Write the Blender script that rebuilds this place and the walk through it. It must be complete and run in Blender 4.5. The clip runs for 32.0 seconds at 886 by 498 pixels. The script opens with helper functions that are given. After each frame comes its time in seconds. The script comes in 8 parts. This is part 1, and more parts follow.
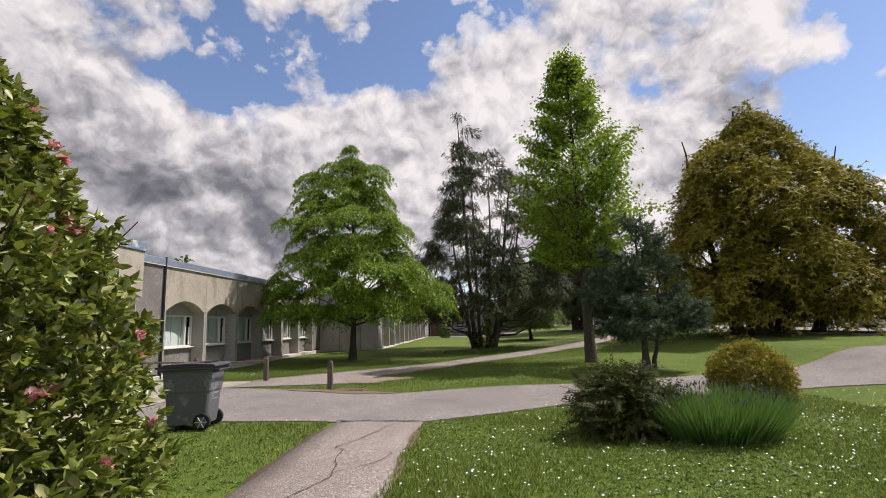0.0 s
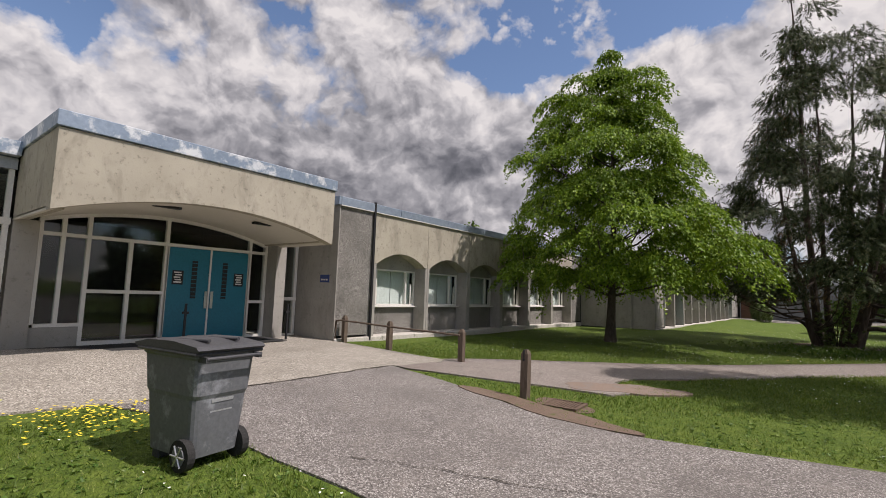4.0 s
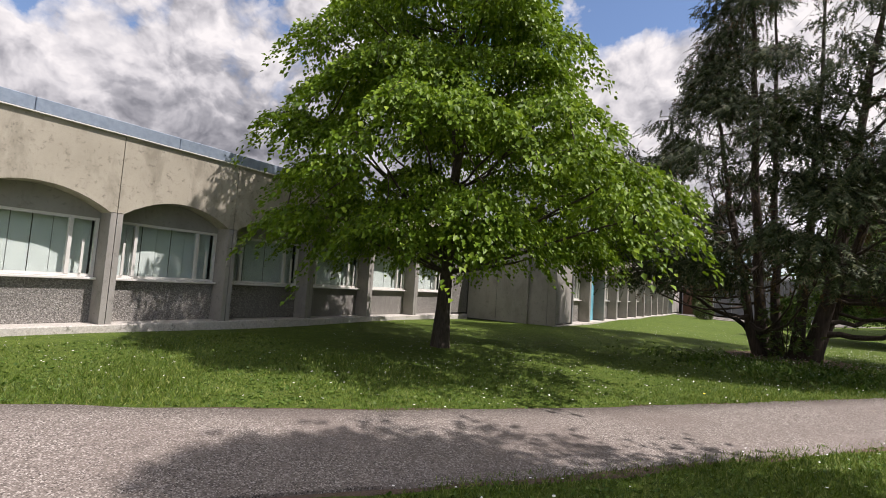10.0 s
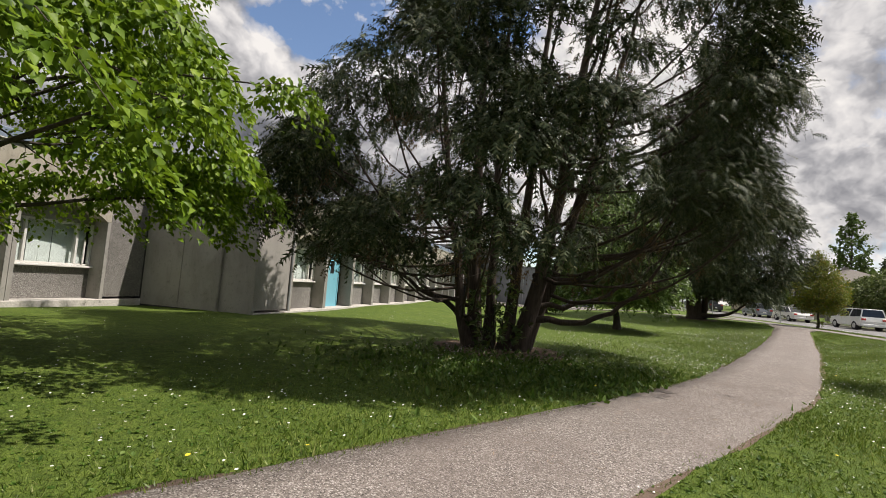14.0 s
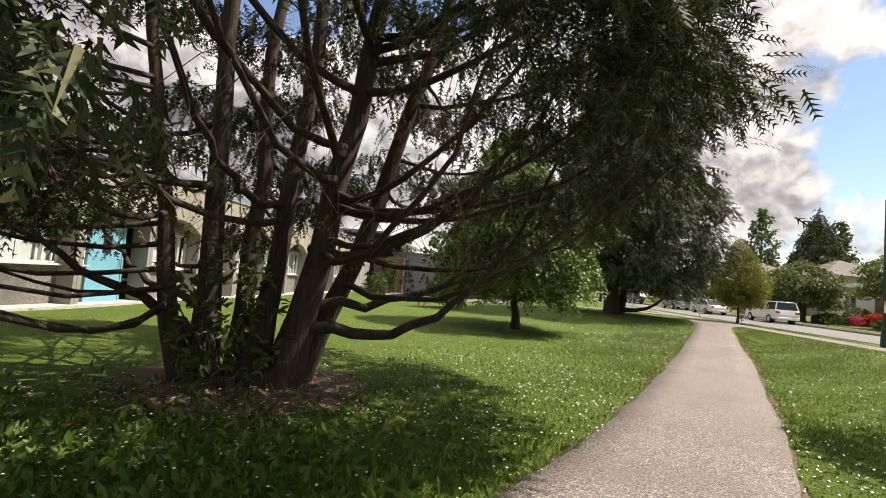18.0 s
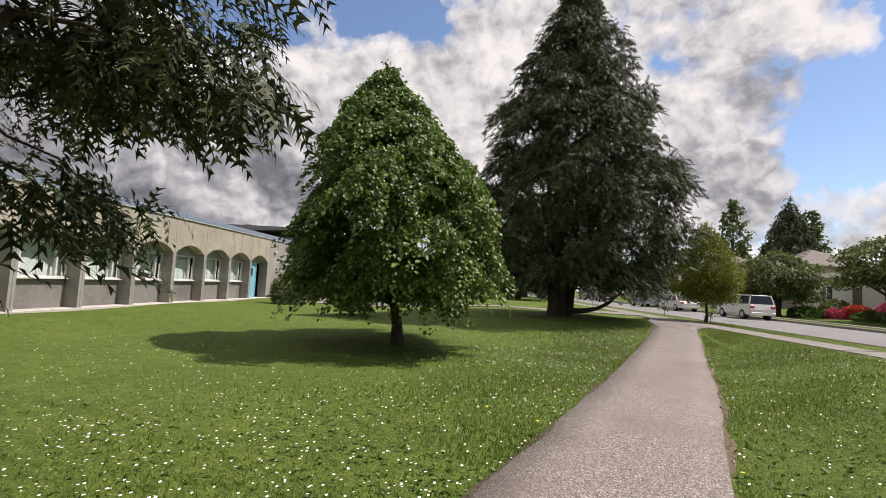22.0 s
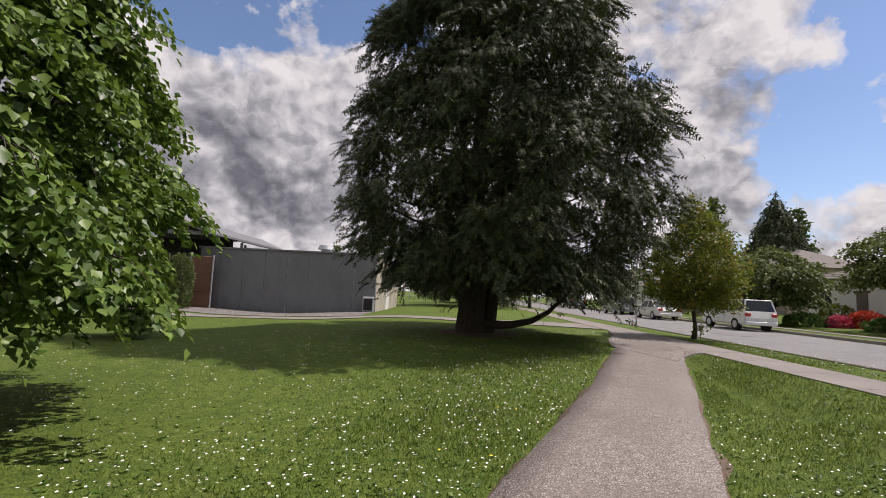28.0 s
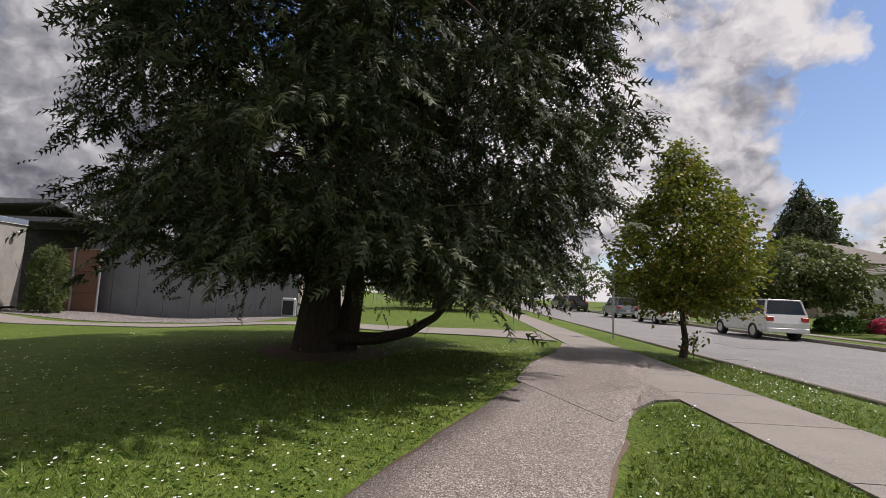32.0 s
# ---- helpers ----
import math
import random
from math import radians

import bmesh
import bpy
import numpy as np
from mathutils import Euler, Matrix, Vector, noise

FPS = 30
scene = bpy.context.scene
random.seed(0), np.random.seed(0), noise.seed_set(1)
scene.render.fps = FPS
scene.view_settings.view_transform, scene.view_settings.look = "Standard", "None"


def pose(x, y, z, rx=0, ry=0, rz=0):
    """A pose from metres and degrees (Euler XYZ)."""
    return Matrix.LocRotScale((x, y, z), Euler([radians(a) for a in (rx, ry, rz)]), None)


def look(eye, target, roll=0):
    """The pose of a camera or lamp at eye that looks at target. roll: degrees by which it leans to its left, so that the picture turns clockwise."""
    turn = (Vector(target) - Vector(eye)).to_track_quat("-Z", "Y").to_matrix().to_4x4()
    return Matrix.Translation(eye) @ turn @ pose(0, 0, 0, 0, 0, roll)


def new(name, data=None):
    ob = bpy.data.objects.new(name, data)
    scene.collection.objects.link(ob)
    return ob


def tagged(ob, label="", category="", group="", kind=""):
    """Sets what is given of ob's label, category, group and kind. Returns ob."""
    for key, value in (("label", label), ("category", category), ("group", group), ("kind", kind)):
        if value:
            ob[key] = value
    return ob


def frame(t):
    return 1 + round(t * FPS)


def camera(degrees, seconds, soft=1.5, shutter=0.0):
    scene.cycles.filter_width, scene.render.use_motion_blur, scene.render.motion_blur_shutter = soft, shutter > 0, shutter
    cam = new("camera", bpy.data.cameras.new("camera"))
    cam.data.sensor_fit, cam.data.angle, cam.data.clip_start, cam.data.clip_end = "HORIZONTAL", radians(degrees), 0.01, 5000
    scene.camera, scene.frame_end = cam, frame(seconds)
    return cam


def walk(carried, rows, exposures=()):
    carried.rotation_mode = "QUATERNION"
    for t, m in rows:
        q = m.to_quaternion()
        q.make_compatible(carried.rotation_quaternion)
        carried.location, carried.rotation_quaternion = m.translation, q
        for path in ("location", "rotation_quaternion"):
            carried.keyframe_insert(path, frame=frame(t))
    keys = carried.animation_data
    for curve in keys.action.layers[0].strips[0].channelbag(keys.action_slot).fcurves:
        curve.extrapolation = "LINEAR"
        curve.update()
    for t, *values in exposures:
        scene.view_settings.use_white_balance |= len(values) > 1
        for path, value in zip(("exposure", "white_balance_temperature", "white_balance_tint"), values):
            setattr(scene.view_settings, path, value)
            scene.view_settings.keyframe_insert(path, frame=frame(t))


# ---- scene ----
cam = camera(86.7, 32.0, 0.9)
PATH = [
    (0, (0.064, 0.0, 1.501), (-0.07, 1.97, 1.821), -2.3),
    (1, (0.059, 1.426, 1.497), (-0.385, 3.355, 1.781), -0.6),
    (1.5, (0.0, 2.09, 1.496), (-0.659, 3.956, 1.783), -0.0),
    (2, (-0.057, 2.742, 1.508), (-0.915, 4.529, 1.774), 0.9),
    (2.5, (-0.104, 3.41, 1.505), (-1.138, 5.105, 1.752), 1.5),
    (3, (-0.1, 4.035, 1.512), (-1.244, 5.66, 1.737), 1.7),
    (3.5, (-0.175, 4.671, 1.523), (-1.369, 6.263, 1.727), 1.9),
    (5.5, (-0.575, 7.247, 1.512), (-1.911, 8.726, 1.673), 2.1),
    (6, (-0.681, 7.893, 1.464), (-2.024, 9.369, 1.608), 2.2),
    (6.5, (-0.668, 8.578, 1.458), (-1.999, 10.064, 1.596), 2.1),
    (7, (-0.62, 9.208, 1.434), (-1.938, 10.707, 1.561), 2.3),
    (7.5, (-0.572, 9.847, 1.441), (-1.873, 11.362, 1.56), 2.5),
    (8, (-0.532, 10.488, 1.441), (-1.811, 12.02, 1.564), 2.8),
    (8.5, (-0.465, 11.235, 1.429), (-1.711, 12.793, 1.563), 2.9),
    (9, (-0.423, 11.886, 1.434), (-1.63, 13.475, 1.571), 3.3),
    (9.5, (-0.374, 12.574, 1.419), (-1.536, 14.195, 1.567), 3.3),
    (10, (-0.215, 13.077, 1.418), (-1.338, 14.725, 1.565), 3.8),
    (10.5, (0.005, 13.613, 1.421), (-1.076, 15.289, 1.572), 4.2),
    (11, (0.241, 14.154, 1.424), (-0.728, 15.898, 1.563), 3.6),
    (11.5, (0.507, 14.769, 1.418), (-0.331, 16.58, 1.546), 3.7),
    (12, (0.72, 15.42, 1.415), (-0.033, 17.269, 1.541), 3.7),
    (12.5, (0.889, 16.114, 1.4), (0.269, 18.011, 1.531), 4.3),
    (13, (1.137, 16.787, 1.385), (0.582, 18.704, 1.517), 4.4),
    (13.5, (1.291, 17.462, 1.422), (0.784, 19.392, 1.557), 4.4),
    (14, (1.517, 18.1, 1.408), (1.056, 20.041, 1.552), 4.5),
    (14.5, (1.755, 18.778, 1.431), (1.337, 20.728, 1.577), 4.5),
    (16.5, (2.499, 21.581, 1.487), (2.188, 23.551, 1.633), 4.4),
    (17, (2.738, 22.182, 1.489), (2.458, 24.157, 1.637), 4.2),
    (17.5, (3.047, 22.69, 1.492), (2.806, 24.671, 1.622), 4.9),
    (18, (3.338, 23.237, 1.489), (3.132, 25.222, 1.619), 4.8),
    (18.5, (3.654, 23.856, 1.501), (3.474, 25.844, 1.625), 4.8),
    (19, (3.944, 24.538, 1.506), (3.776, 26.527, 1.638), 4.4),
    (19.5, (4.315, 25.256, 1.503), (4.176, 27.245, 1.647), 3.6),
    (20, (4.733, 25.857, 1.506), (4.592, 27.847, 1.65), 3.4),
    (20.5, (5.129, 26.373, 1.51), (4.991, 28.363, 1.649), 3.2),
    (21, (5.45, 26.979, 1.519), (5.313, 28.969, 1.66), 3.1),
    (21.5, (5.829, 27.564, 1.538), (5.699, 29.555, 1.677), 3.3),
    (22, (6.133, 28.169, 1.551), (6.008, 30.16, 1.701), 3.1),
    (22.5, (6.425, 28.77, 1.556), (6.314, 30.762, 1.705), 3.2),
    (23, (6.715, 29.424, 1.56), (6.612, 31.415, 1.718), 2.7),
    (23.5, (7.002, 30.017, 1.556), (6.924, 32.008, 1.72), 2.5),
    (24, (7.242, 30.648, 1.543), (7.172, 32.64, 1.712), 2.3),
    (24.5, (7.473, 31.278, 1.528), (7.411, 33.269, 1.7), 2.3),
    (25, (7.677, 31.985, 1.516), (7.622, 33.976, 1.697), 2.2),
    (25.5, (8.02, 32.55, 1.539), (7.973, 34.542, 1.715), 2.5),
    (26, (8.283, 33.193, 1.544), (8.243, 35.184, 1.729), 2.4),
    (26.5, (8.527, 33.853, 1.547), (8.495, 35.844, 1.73), 2.5),
    (28.5, (9.924, 36.507, 1.545), (9.857, 38.497, 1.733), 2.8),
    (29, (10.319, 37.162, 1.561), (10.237, 39.15, 1.76), 2.8),
    (29.5, (10.704, 37.826, 1.562), (10.618, 39.814, 1.763), 2.9),
    (30, (11.154, 38.491, 1.558), (11.064, 40.478, 1.766), 2.5),
    (30.5, (11.615, 39.184, 1.539), (11.515, 41.171, 1.742), 2.5),
    (31, (12.075, 39.916, 1.535), (11.962, 41.902, 1.745), 2.5),
    (31.5, (12.472, 40.52, 1.533), (12.355, 42.506, 1.738), 2.5),
    (32, (12.907, 41.147, 1.546), (12.785, 43.134, 1.741), 2.5),
]
EXPOSURES = [(0, 0.12, 6700, 18), (3, 0.0, 6750, 18), (6, -0.2, 6450, 16), (9, 0.08, 6550, 17), (11, 0.3, 6700, 18), (13, 0.2, 6900, 14), (14, 0.15, 6800, 13), (16.5, 0.4, 7100, 13), (18, 0.55, 7200, 14), (20, 0.55, 7200, 14), (21.5, 0.3, 6900, 16), (23, -0.05, 6600, 18), (26, -0.07, 6600, 20), (29, -0.08, 6650, 19), (32, -0.1, 6600, 18)]
walk(cam, [(t, look(eye, target, roll)) for t, eye, target, roll in PATH], EXPOSURES)

# ---- world, sun and sky ----
SUN_DIR = Vector((7.4, 2.0, 11.85)).normalized()
SUN_ELEV = math.asin(SUN_DIR.z)
SUN_AZ = math.atan2(SUN_DIR.x, SUN_DIR.y)
sun_data = bpy.data.lights.new("sun", "SUN")
sun_data.energy, sun_data.angle, sun_data.color = 5.0, radians(0.55), (1.0, 0.965, 0.915)
sun_ob = new("sun", sun_data)
sun_ob.rotation_euler = SUN_DIR.to_track_quat("Z", "Y").to_euler()


def nd(tree, kind, **values):
    """A node with its properties and unlinked inputs set."""
    n = tree.nodes.new(kind)
    for key, value in values.items():
        if key.startswith("i_"):
            key = key[2:]
            n.inputs[int(key) if key.isdigit() else key.replace("_", " ")].default_value = value
        elif key == "operation":
            n.operation = value
        elif key == "blend_type":
            n.blend_type = value
        elif key == "data_type":
            n.data_type = value
        elif key == "noise_dimensions":
            n.noise_dimensions = value
        elif key == "feature":
            n.feature = value
    return n


def ramp(tree, source, stops):
    r = tree.nodes.new("ShaderNodeValToRGB")
    while len(r.color_ramp.elements) < len(stops):
        r.color_ramp.elements.new(0.5)
    for e, (at, c) in zip(r.color_ramp.elements, stops):
        e.position = at
        e.color = (*c, 1) if not isinstance(c, (int, float)) else (c, c, c, 1)
    tree.links.new(source, r.inputs[0])
    return r.outputs[0]


def math_node(tree, op, a, b=0.0, clamp=False):
    n = tree.nodes.new("ShaderNodeMath")
    n.operation, n.use_clamp = op, clamp
    for k, v in enumerate((a, b)):
        if isinstance(v, (int, float)):
            n.inputs[k].default_value = v
        else:
            tree.links.new(v, n.inputs[k])
    return n.outputs[0]


def mix_col(tree, fac, a, b, blend="MIX"):
    n = tree.nodes.new("ShaderNodeMix")
    n.data_type, n.blend_type = "RGBA", blend
    for k, v in ((0, fac), (6, a), (7, b)):
        if isinstance(v, (int, float)):
            n.inputs[k].default_value = v
        elif isinstance(v, tuple):
            n.inputs[k].default_value = (*v, 1)
        else:
            tree.links.new(v, n.inputs[k])
    return n.outputs[2]


def make_world():
    world = bpy.data.worlds.new("sky")
    scene.world = world
    world.use_nodes = True
    t = world.node_tree
    t.nodes.clear()
    L = t.links.new
    sky = t.nodes.new("ShaderNodeTexSky")
    sky.sky_type, sky.sun_disc = "NISHITA", False
    sky.sun_elevation, sky.sun_rotation = SUN_ELEV, SUN_AZ
    sky.dust_density, sky.ozone_density = 0.3, 3.0
    co = t.nodes.new("ShaderNodeTexCoord").outputs["Generated"]
    sep = t.nodes.new("ShaderNodeSeparateXYZ")
    L(co, sep.inputs[0])
    up = math_node(t, "MAXIMUM", sep.outputs[2], 0.0)
    # billowing cloud field over the view direction
    flat = t.nodes.new("ShaderNodeCombineXYZ")
    L(sep.outputs[0], flat.inputs[0]), L(sep.outputs[1], flat.inputs[1])
    L(math_node(t, "ADD", math_node(t, "MULTIPLY", sep.outputs[2], 1.15), CLOUD_SEED), flat.inputs[2])

    def moved(source, shift):
        mv = t.nodes.new("ShaderNodeVectorMath")
        mv.operation = "ADD"
        mv.inputs[1].default_value = shift
        L(source, mv.inputs[0])
        return mv.outputs[0]

    def layer(scale, detail, rough, shift):
        n = nd(t, "ShaderNodeTexNoise", i_Scale=scale, i_Detail=detail, i_Roughness=rough)
        L(moved(flat.outputs[0], shift), n.inputs["Vector"])
        return n

    def lobe(az, elev, wide, tall, soft=0.5):
        """1 within an oval of the sky at a bearing and height in degrees, fading out beyond it."""
        c = Vector((math.sin(radians(az)) * math.cos(radians(elev)), math.cos(radians(az)) * math.cos(radians(elev)), math.sin(radians(elev))))
        e = Vector((math.cos(radians(az)), -math.sin(radians(az)), 0.0))
        n = c.cross(e)
        sq = 0.0
        for axis, size in ((e, wide), (n, tall), (c, 0.0)):
            dot = t.nodes.new("ShaderNodeVectorMath")
            dot.operation = "DOT_PRODUCT"
            dot.inputs[1].default_value = axis
            L(co, dot.inputs[0])
            if size:
                q = math_node(t, "MULTIPLY", dot.outputs["Value"], 1 / math.sin(radians(size)))
                sq = math_node(t, "ADD", math_node(t, "MULTIPLY", q, q), sq)
            else:
                front = math_node(t, "GREATER_THAN", dot.outputs["Value"], 0.0)
        return math_node(t, "MULTIPLY", ramp(t, math_node(t, "SQRT", sq), [(0.0, 1.0), (soft, 0.6), (1.0, 0.0)]), front)

    def warped(scale, detail, amount, shift):
        w = layer(scale, detail, 0.55, shift)
        bent = t.nodes.new("ShaderNodeVectorMath")
        bent.operation = "MULTIPLY_ADD"
        bent.inputs[1].default_value = (amount, amount, amount)
        L(w.outputs["Color"], bent.inputs[0]), L(flat.outputs[0], bent.inputs[2])
        return bent.outputs[0]

    bent = warped(7.0, 5.0, 0.09, (3.0, 1.0, 2.0))

    def heap(shift, scale, detail):
        """Rounded heaps: cloud heads of several sizes."""
        v = nd(t, "ShaderNodeTexVoronoi", i_Scale=scale, i_Detail=detail, i_Roughness=0.5, i_Lacunarity=2.2)
        v.feature = "SMOOTH_F1"
        v.inputs["Smoothness"].default_value = 0.22
        L(moved(bent, shift), v.inputs["Vector"])
        return math_node(t, "SUBTRACT", 1.0, v.outputs["Distance"])

    big = layer(1.9, 2.0, 0.5, (0.4, 0.9, 0)).outputs[0]
    mid = layer(3.6, 4.0, 0.5, (5.4, 2.9, 1)).outputs[0]
    puff = layer(9.0, 8.0, 0.6, (0, 0, 0)).outputs[0]
    heads = heap((0, 0, 0), 4.6, 4.0)
    lit = heap((0.022, 0.006, 0.05), 4.6, 4.0)
    small = heap((2, 1, 0), 13.0, 3.0)
    small_lit = heap((2.009, 1.002, 0.02), 13.0, 3.0)
    # rifts of blue over the walk and towards the street, thick cloud over the school
    cover = math_node(t, "ADD", math_node(t, "MULTIPLY", puff, 0.34), math_node(t, "MULTIPLY", big, 0.42))
    cover = math_node(t, "ADD", cover, math_node(t, "MULTIPLY", heads, 0.30))
    cover = math_node(t, "SUBTRACT", cover, math_node(t, "MULTIPLY", sep.outputs[0], 0.06))
    for az, elev, wide, tall, depth in RIFTS:
        cover = math_node(t, "SUBTRACT", cover, math_node(t, "MULTIPLY", lobe(az, elev, wide, tall), depth))
    mask = ramp(t, cover, [(COVER, 0.0), (COVER + 0.03, 0.55), (COVER + 0.09, 1.0)])
    # sunlit heads and grey bellies; the heaviest cloud hangs low over the school
    relief = math_node(t, "MULTIPLY", math_node(t, "SUBTRACT", heads, lit), 0.6)
    relief = math_node(t, "ADD", relief, math_node(t, "MULTIPLY", math_node(t, "SUBTRACT", small, small_lit), 0.38))
    fine = math_node(t, "MULTIPLY", math_node(t, "SUBTRACT", puff, 0.5), 0.25)
    thick = math_node(t, "MULTIPLY", math_node(t, "SUBTRACT", mid, 0.47), -0.5)
    val = math_node(t, "ADD", math_node(t, "ADD", math_node(t, "ADD", 0.8, fine), relief), thick)
    for az, elev, wide, tall, depth in BELLIES:
        val = math_node(t, "SUBTRACT", val, math_node(t, "MULTIPLY", lobe(az, elev, wide, tall, 0.55), depth))
    tone = ramp(t, val, [(0.06, (0.12, 0.13, 0.152)), (0.30, (0.225, 0.236, 0.265)), (0.54, (0.44, 0.45, 0.48)), (0.74, (0.73, 0.735, 0.75)), (0.95, (0.97, 0.965, 0.95))])
    blue = t.nodes.new("ShaderNodeVectorMath")
    blue.operation = "SCALE"
    blue.inputs["Scale"].default_value = 0.165
    L(sky.outputs[0], blue.inputs[0])
    col = mix_col(t, mask, blue.outputs[0], tone)
    bg = t.nodes.new("ShaderNodeBackground")
    bg.inputs[1].default_value = 0.84
    out = t.nodes.new("ShaderNodeOutputWorld")
    L(col, bg.inputs[0]), L(bg.outputs[0], out.inputs[0])


CLOUD_SEED = 2.0
COVER = 0.262
# bearing, height, width and depth of the blue rifts and of the dark cloud bases
RIFTS = [(-33, 31, 15, 9, 0.17), (-11, 34, 14, 8, 0.17), (9, 38, 14, 9, 0.13), (43, 24, 14, 17, 0.16), (34, 15, 9, 6, 0.09), (-82, 24, 16, 9, 0.15), (-42, 12, 38, 20, -0.2), (5, 14, 40, 14, -0.1), (38, 6, 22, 7, -0.12), (-58, 34, 24, 13, -0.15)]
BELLIES = [(-44, 12, 44, 14, 0.45), (-14, 18, 22, 9, 0.12), (-70, 30, 30, 10, 0.15)]
make_world()

# ---- materials ----
MATS = {}


def mat(name, c1, c2, scale=2.0, fine=40.0, rough=0.8, metal=0.0, bump=0.15, fine_mix=0.35, spots=None, coat=0.0, stretch=None):
    """A surface with a broad and a fine variation between two colours, fine relief, and spots (colour, scale, share)."""
    if name in MATS:
        return MATS[name]
    m = bpy.data.materials.new(name)
    m.use_nodes = True
    t = m.node_tree
    L = t.links.new
    b = t.nodes["Principled BSDF"]
    pos = t.nodes.new("ShaderNodeNewGeometry").outputs["Position"]
    if stretch:
        sc = t.nodes.new("ShaderNodeVectorMath")
        sc.operation = "MULTIPLY"
        sc.inputs[1].default_value = stretch
        L(pos, sc.inputs[0])
        pos = sc.outputs[0]
    n1 = nd(t, "ShaderNodeTexNoise", i_Scale=scale, i_Detail=5.0, i_Roughness=0.6)
    n2 = nd(t, "ShaderNodeTexNoise", i_Scale=fine, i_Detail=3.0, i_Roughness=0.65)
    L(pos, n1.inputs["Vector"]), L(pos, n2.inputs["Vector"])
    f1 = ramp(t, n1.outputs[0], [(0.3, 0.0), (0.7, 1.0)])
    col = mix_col(t, f1, c1, c2)
    f2 = ramp(t, n2.outputs[0], [(0.3, 0.0), (0.7, 1.0)])
    dark = tuple(v * (1 - fine_mix) for v in c1)
    lite = tuple(min(1, v * (1 + fine_mix)) for v in c2)
    col = mix_col(t, 0.5, col, mix_col(t, f2, dark, lite))
    if spots:
        c, s, share = spots
        n3 = nd(t, "ShaderNodeTexNoise", i_Scale=s, i_Detail=6.0, i_Roughness=0.7)
        L(pos, n3.inputs["Vector"])
        col = mix_col(t, ramp(t, n3.outputs[0], [(1 - share - 0.06, 0.0), (1 - share + 0.04, 1.0)]), col, c)
    L(col, b.inputs["Base Color"])
    L(ramp(t, n1.outputs[0], [(0.2, max(0, rough - 0.08)), (0.8, min(1, rough + 0.08))]), b.inputs["Roughness"])
    b.inputs["Metallic"].default_value = metal
    if rough > 0.8:
        b.inputs["Specular IOR Level"].default_value = 0.2
    b.inputs["Coat Weight"].default_value = coat
    if bump:
        bu = nd(t, "ShaderNodeBump", i_Strength=bump, i_Distance=0.02)
        L(n2.outputs[0], bu.inputs["Height"])
        L(bu.outputs[0], b.inputs["Normal"])
    MATS[name] = m
    return m


def leaf_mat(name, c1, c2, glow=0.35, rough=0.45, c3=None, big=0.5, gloss=0.5):
    """Foliage: each leaf its own tone between the colours, light coming through."""
    if name in MATS:
        return MATS[name]
    m = bpy.data.materials.new(name)
    m.use_nodes = True
    t = m.node_tree
    L = t.links.new
    b, out = t.nodes["Principled BSDF"], t.nodes["Material Output"]
    geo = t.nodes.new("ShaderNodeNewGeometry")
    stops = [(0.0, c1), (0.7, c2)] + ([(1.0, c3)] if c3 else [])
    col = ramp(t, geo.outputs["Random Per Island"], stops)
    n1 = nd(t, "ShaderNodeTexNoise", i_Scale=big, i_Detail=3.0)
    L(geo.outputs["Position"], n1.inputs["Vector"])
    col = mix_col(t, ramp(t, n1.outputs[0], [(0.35, 0.0), (0.65, 0.35)]), col, tuple(v * 0.7 for v in c1))
    L(col, b.inputs["Base Color"])
    b.inputs["Roughness"].default_value = rough
    b.inputs["Specular IOR Level"].default_value = gloss
    tr = t.nodes.new("ShaderNodeBsdfTranslucent")
    warm = mix_col(t, 0.25, col, (min(1, c2[0] * 1.6), min(1, c2[1] * 1.5), c2[2] * 0.5))
    L(warm, tr.inputs[0])
    mx = t.nodes.new("ShaderNodeMixShader")
    mx.inputs[0].default_value = glow
    L(b.outputs[0], mx.inputs[1]), L(tr.outputs[0], mx.inputs[2]), L(mx.outputs[0], out.inputs[0])
    MATS[name] = m
    return m


def glass_mat(name="window_glass", tint=(0.88, 0.92, 0.91), clear=0.98):
    if name in MATS:
        return MATS[name]
    m = bpy.data.materials.new(name)
    m.use_nodes = True
    t = m.node_tree
    t.nodes.remove(t.nodes["Principled BSDF"])
    L = t.links.new
    tr, gl = t.nodes.new("ShaderNodeBsdfTransparent"), t.nodes.new("ShaderNodeBsdfGlossy")
    tr.inputs[0].default_value = (*[v * clear + (1 - clear) * 0.1 for v in tint], 1)
    gl.inputs["Roughness"].default_value = 0.03
    lw = nd(t, "ShaderNodeLayerWeight", i_Blend=0.5)
    gloss = math_node(t, "ADD", math_node(t, "MULTIPLY", math_node(t, "POWER", lw.outputs["Facing"], 3.5), 0.5), 0.035)
    mx = t.nodes.new("ShaderNodeMixShader")
    L(gloss, mx.inputs[0]), L(tr.outputs[0], mx.inputs[1]), L(gl.outputs[0], mx.inputs[2])
    L(mx.outputs[0], t.nodes["Material Output"].inputs[0])
    MATS[name] = m
    return m


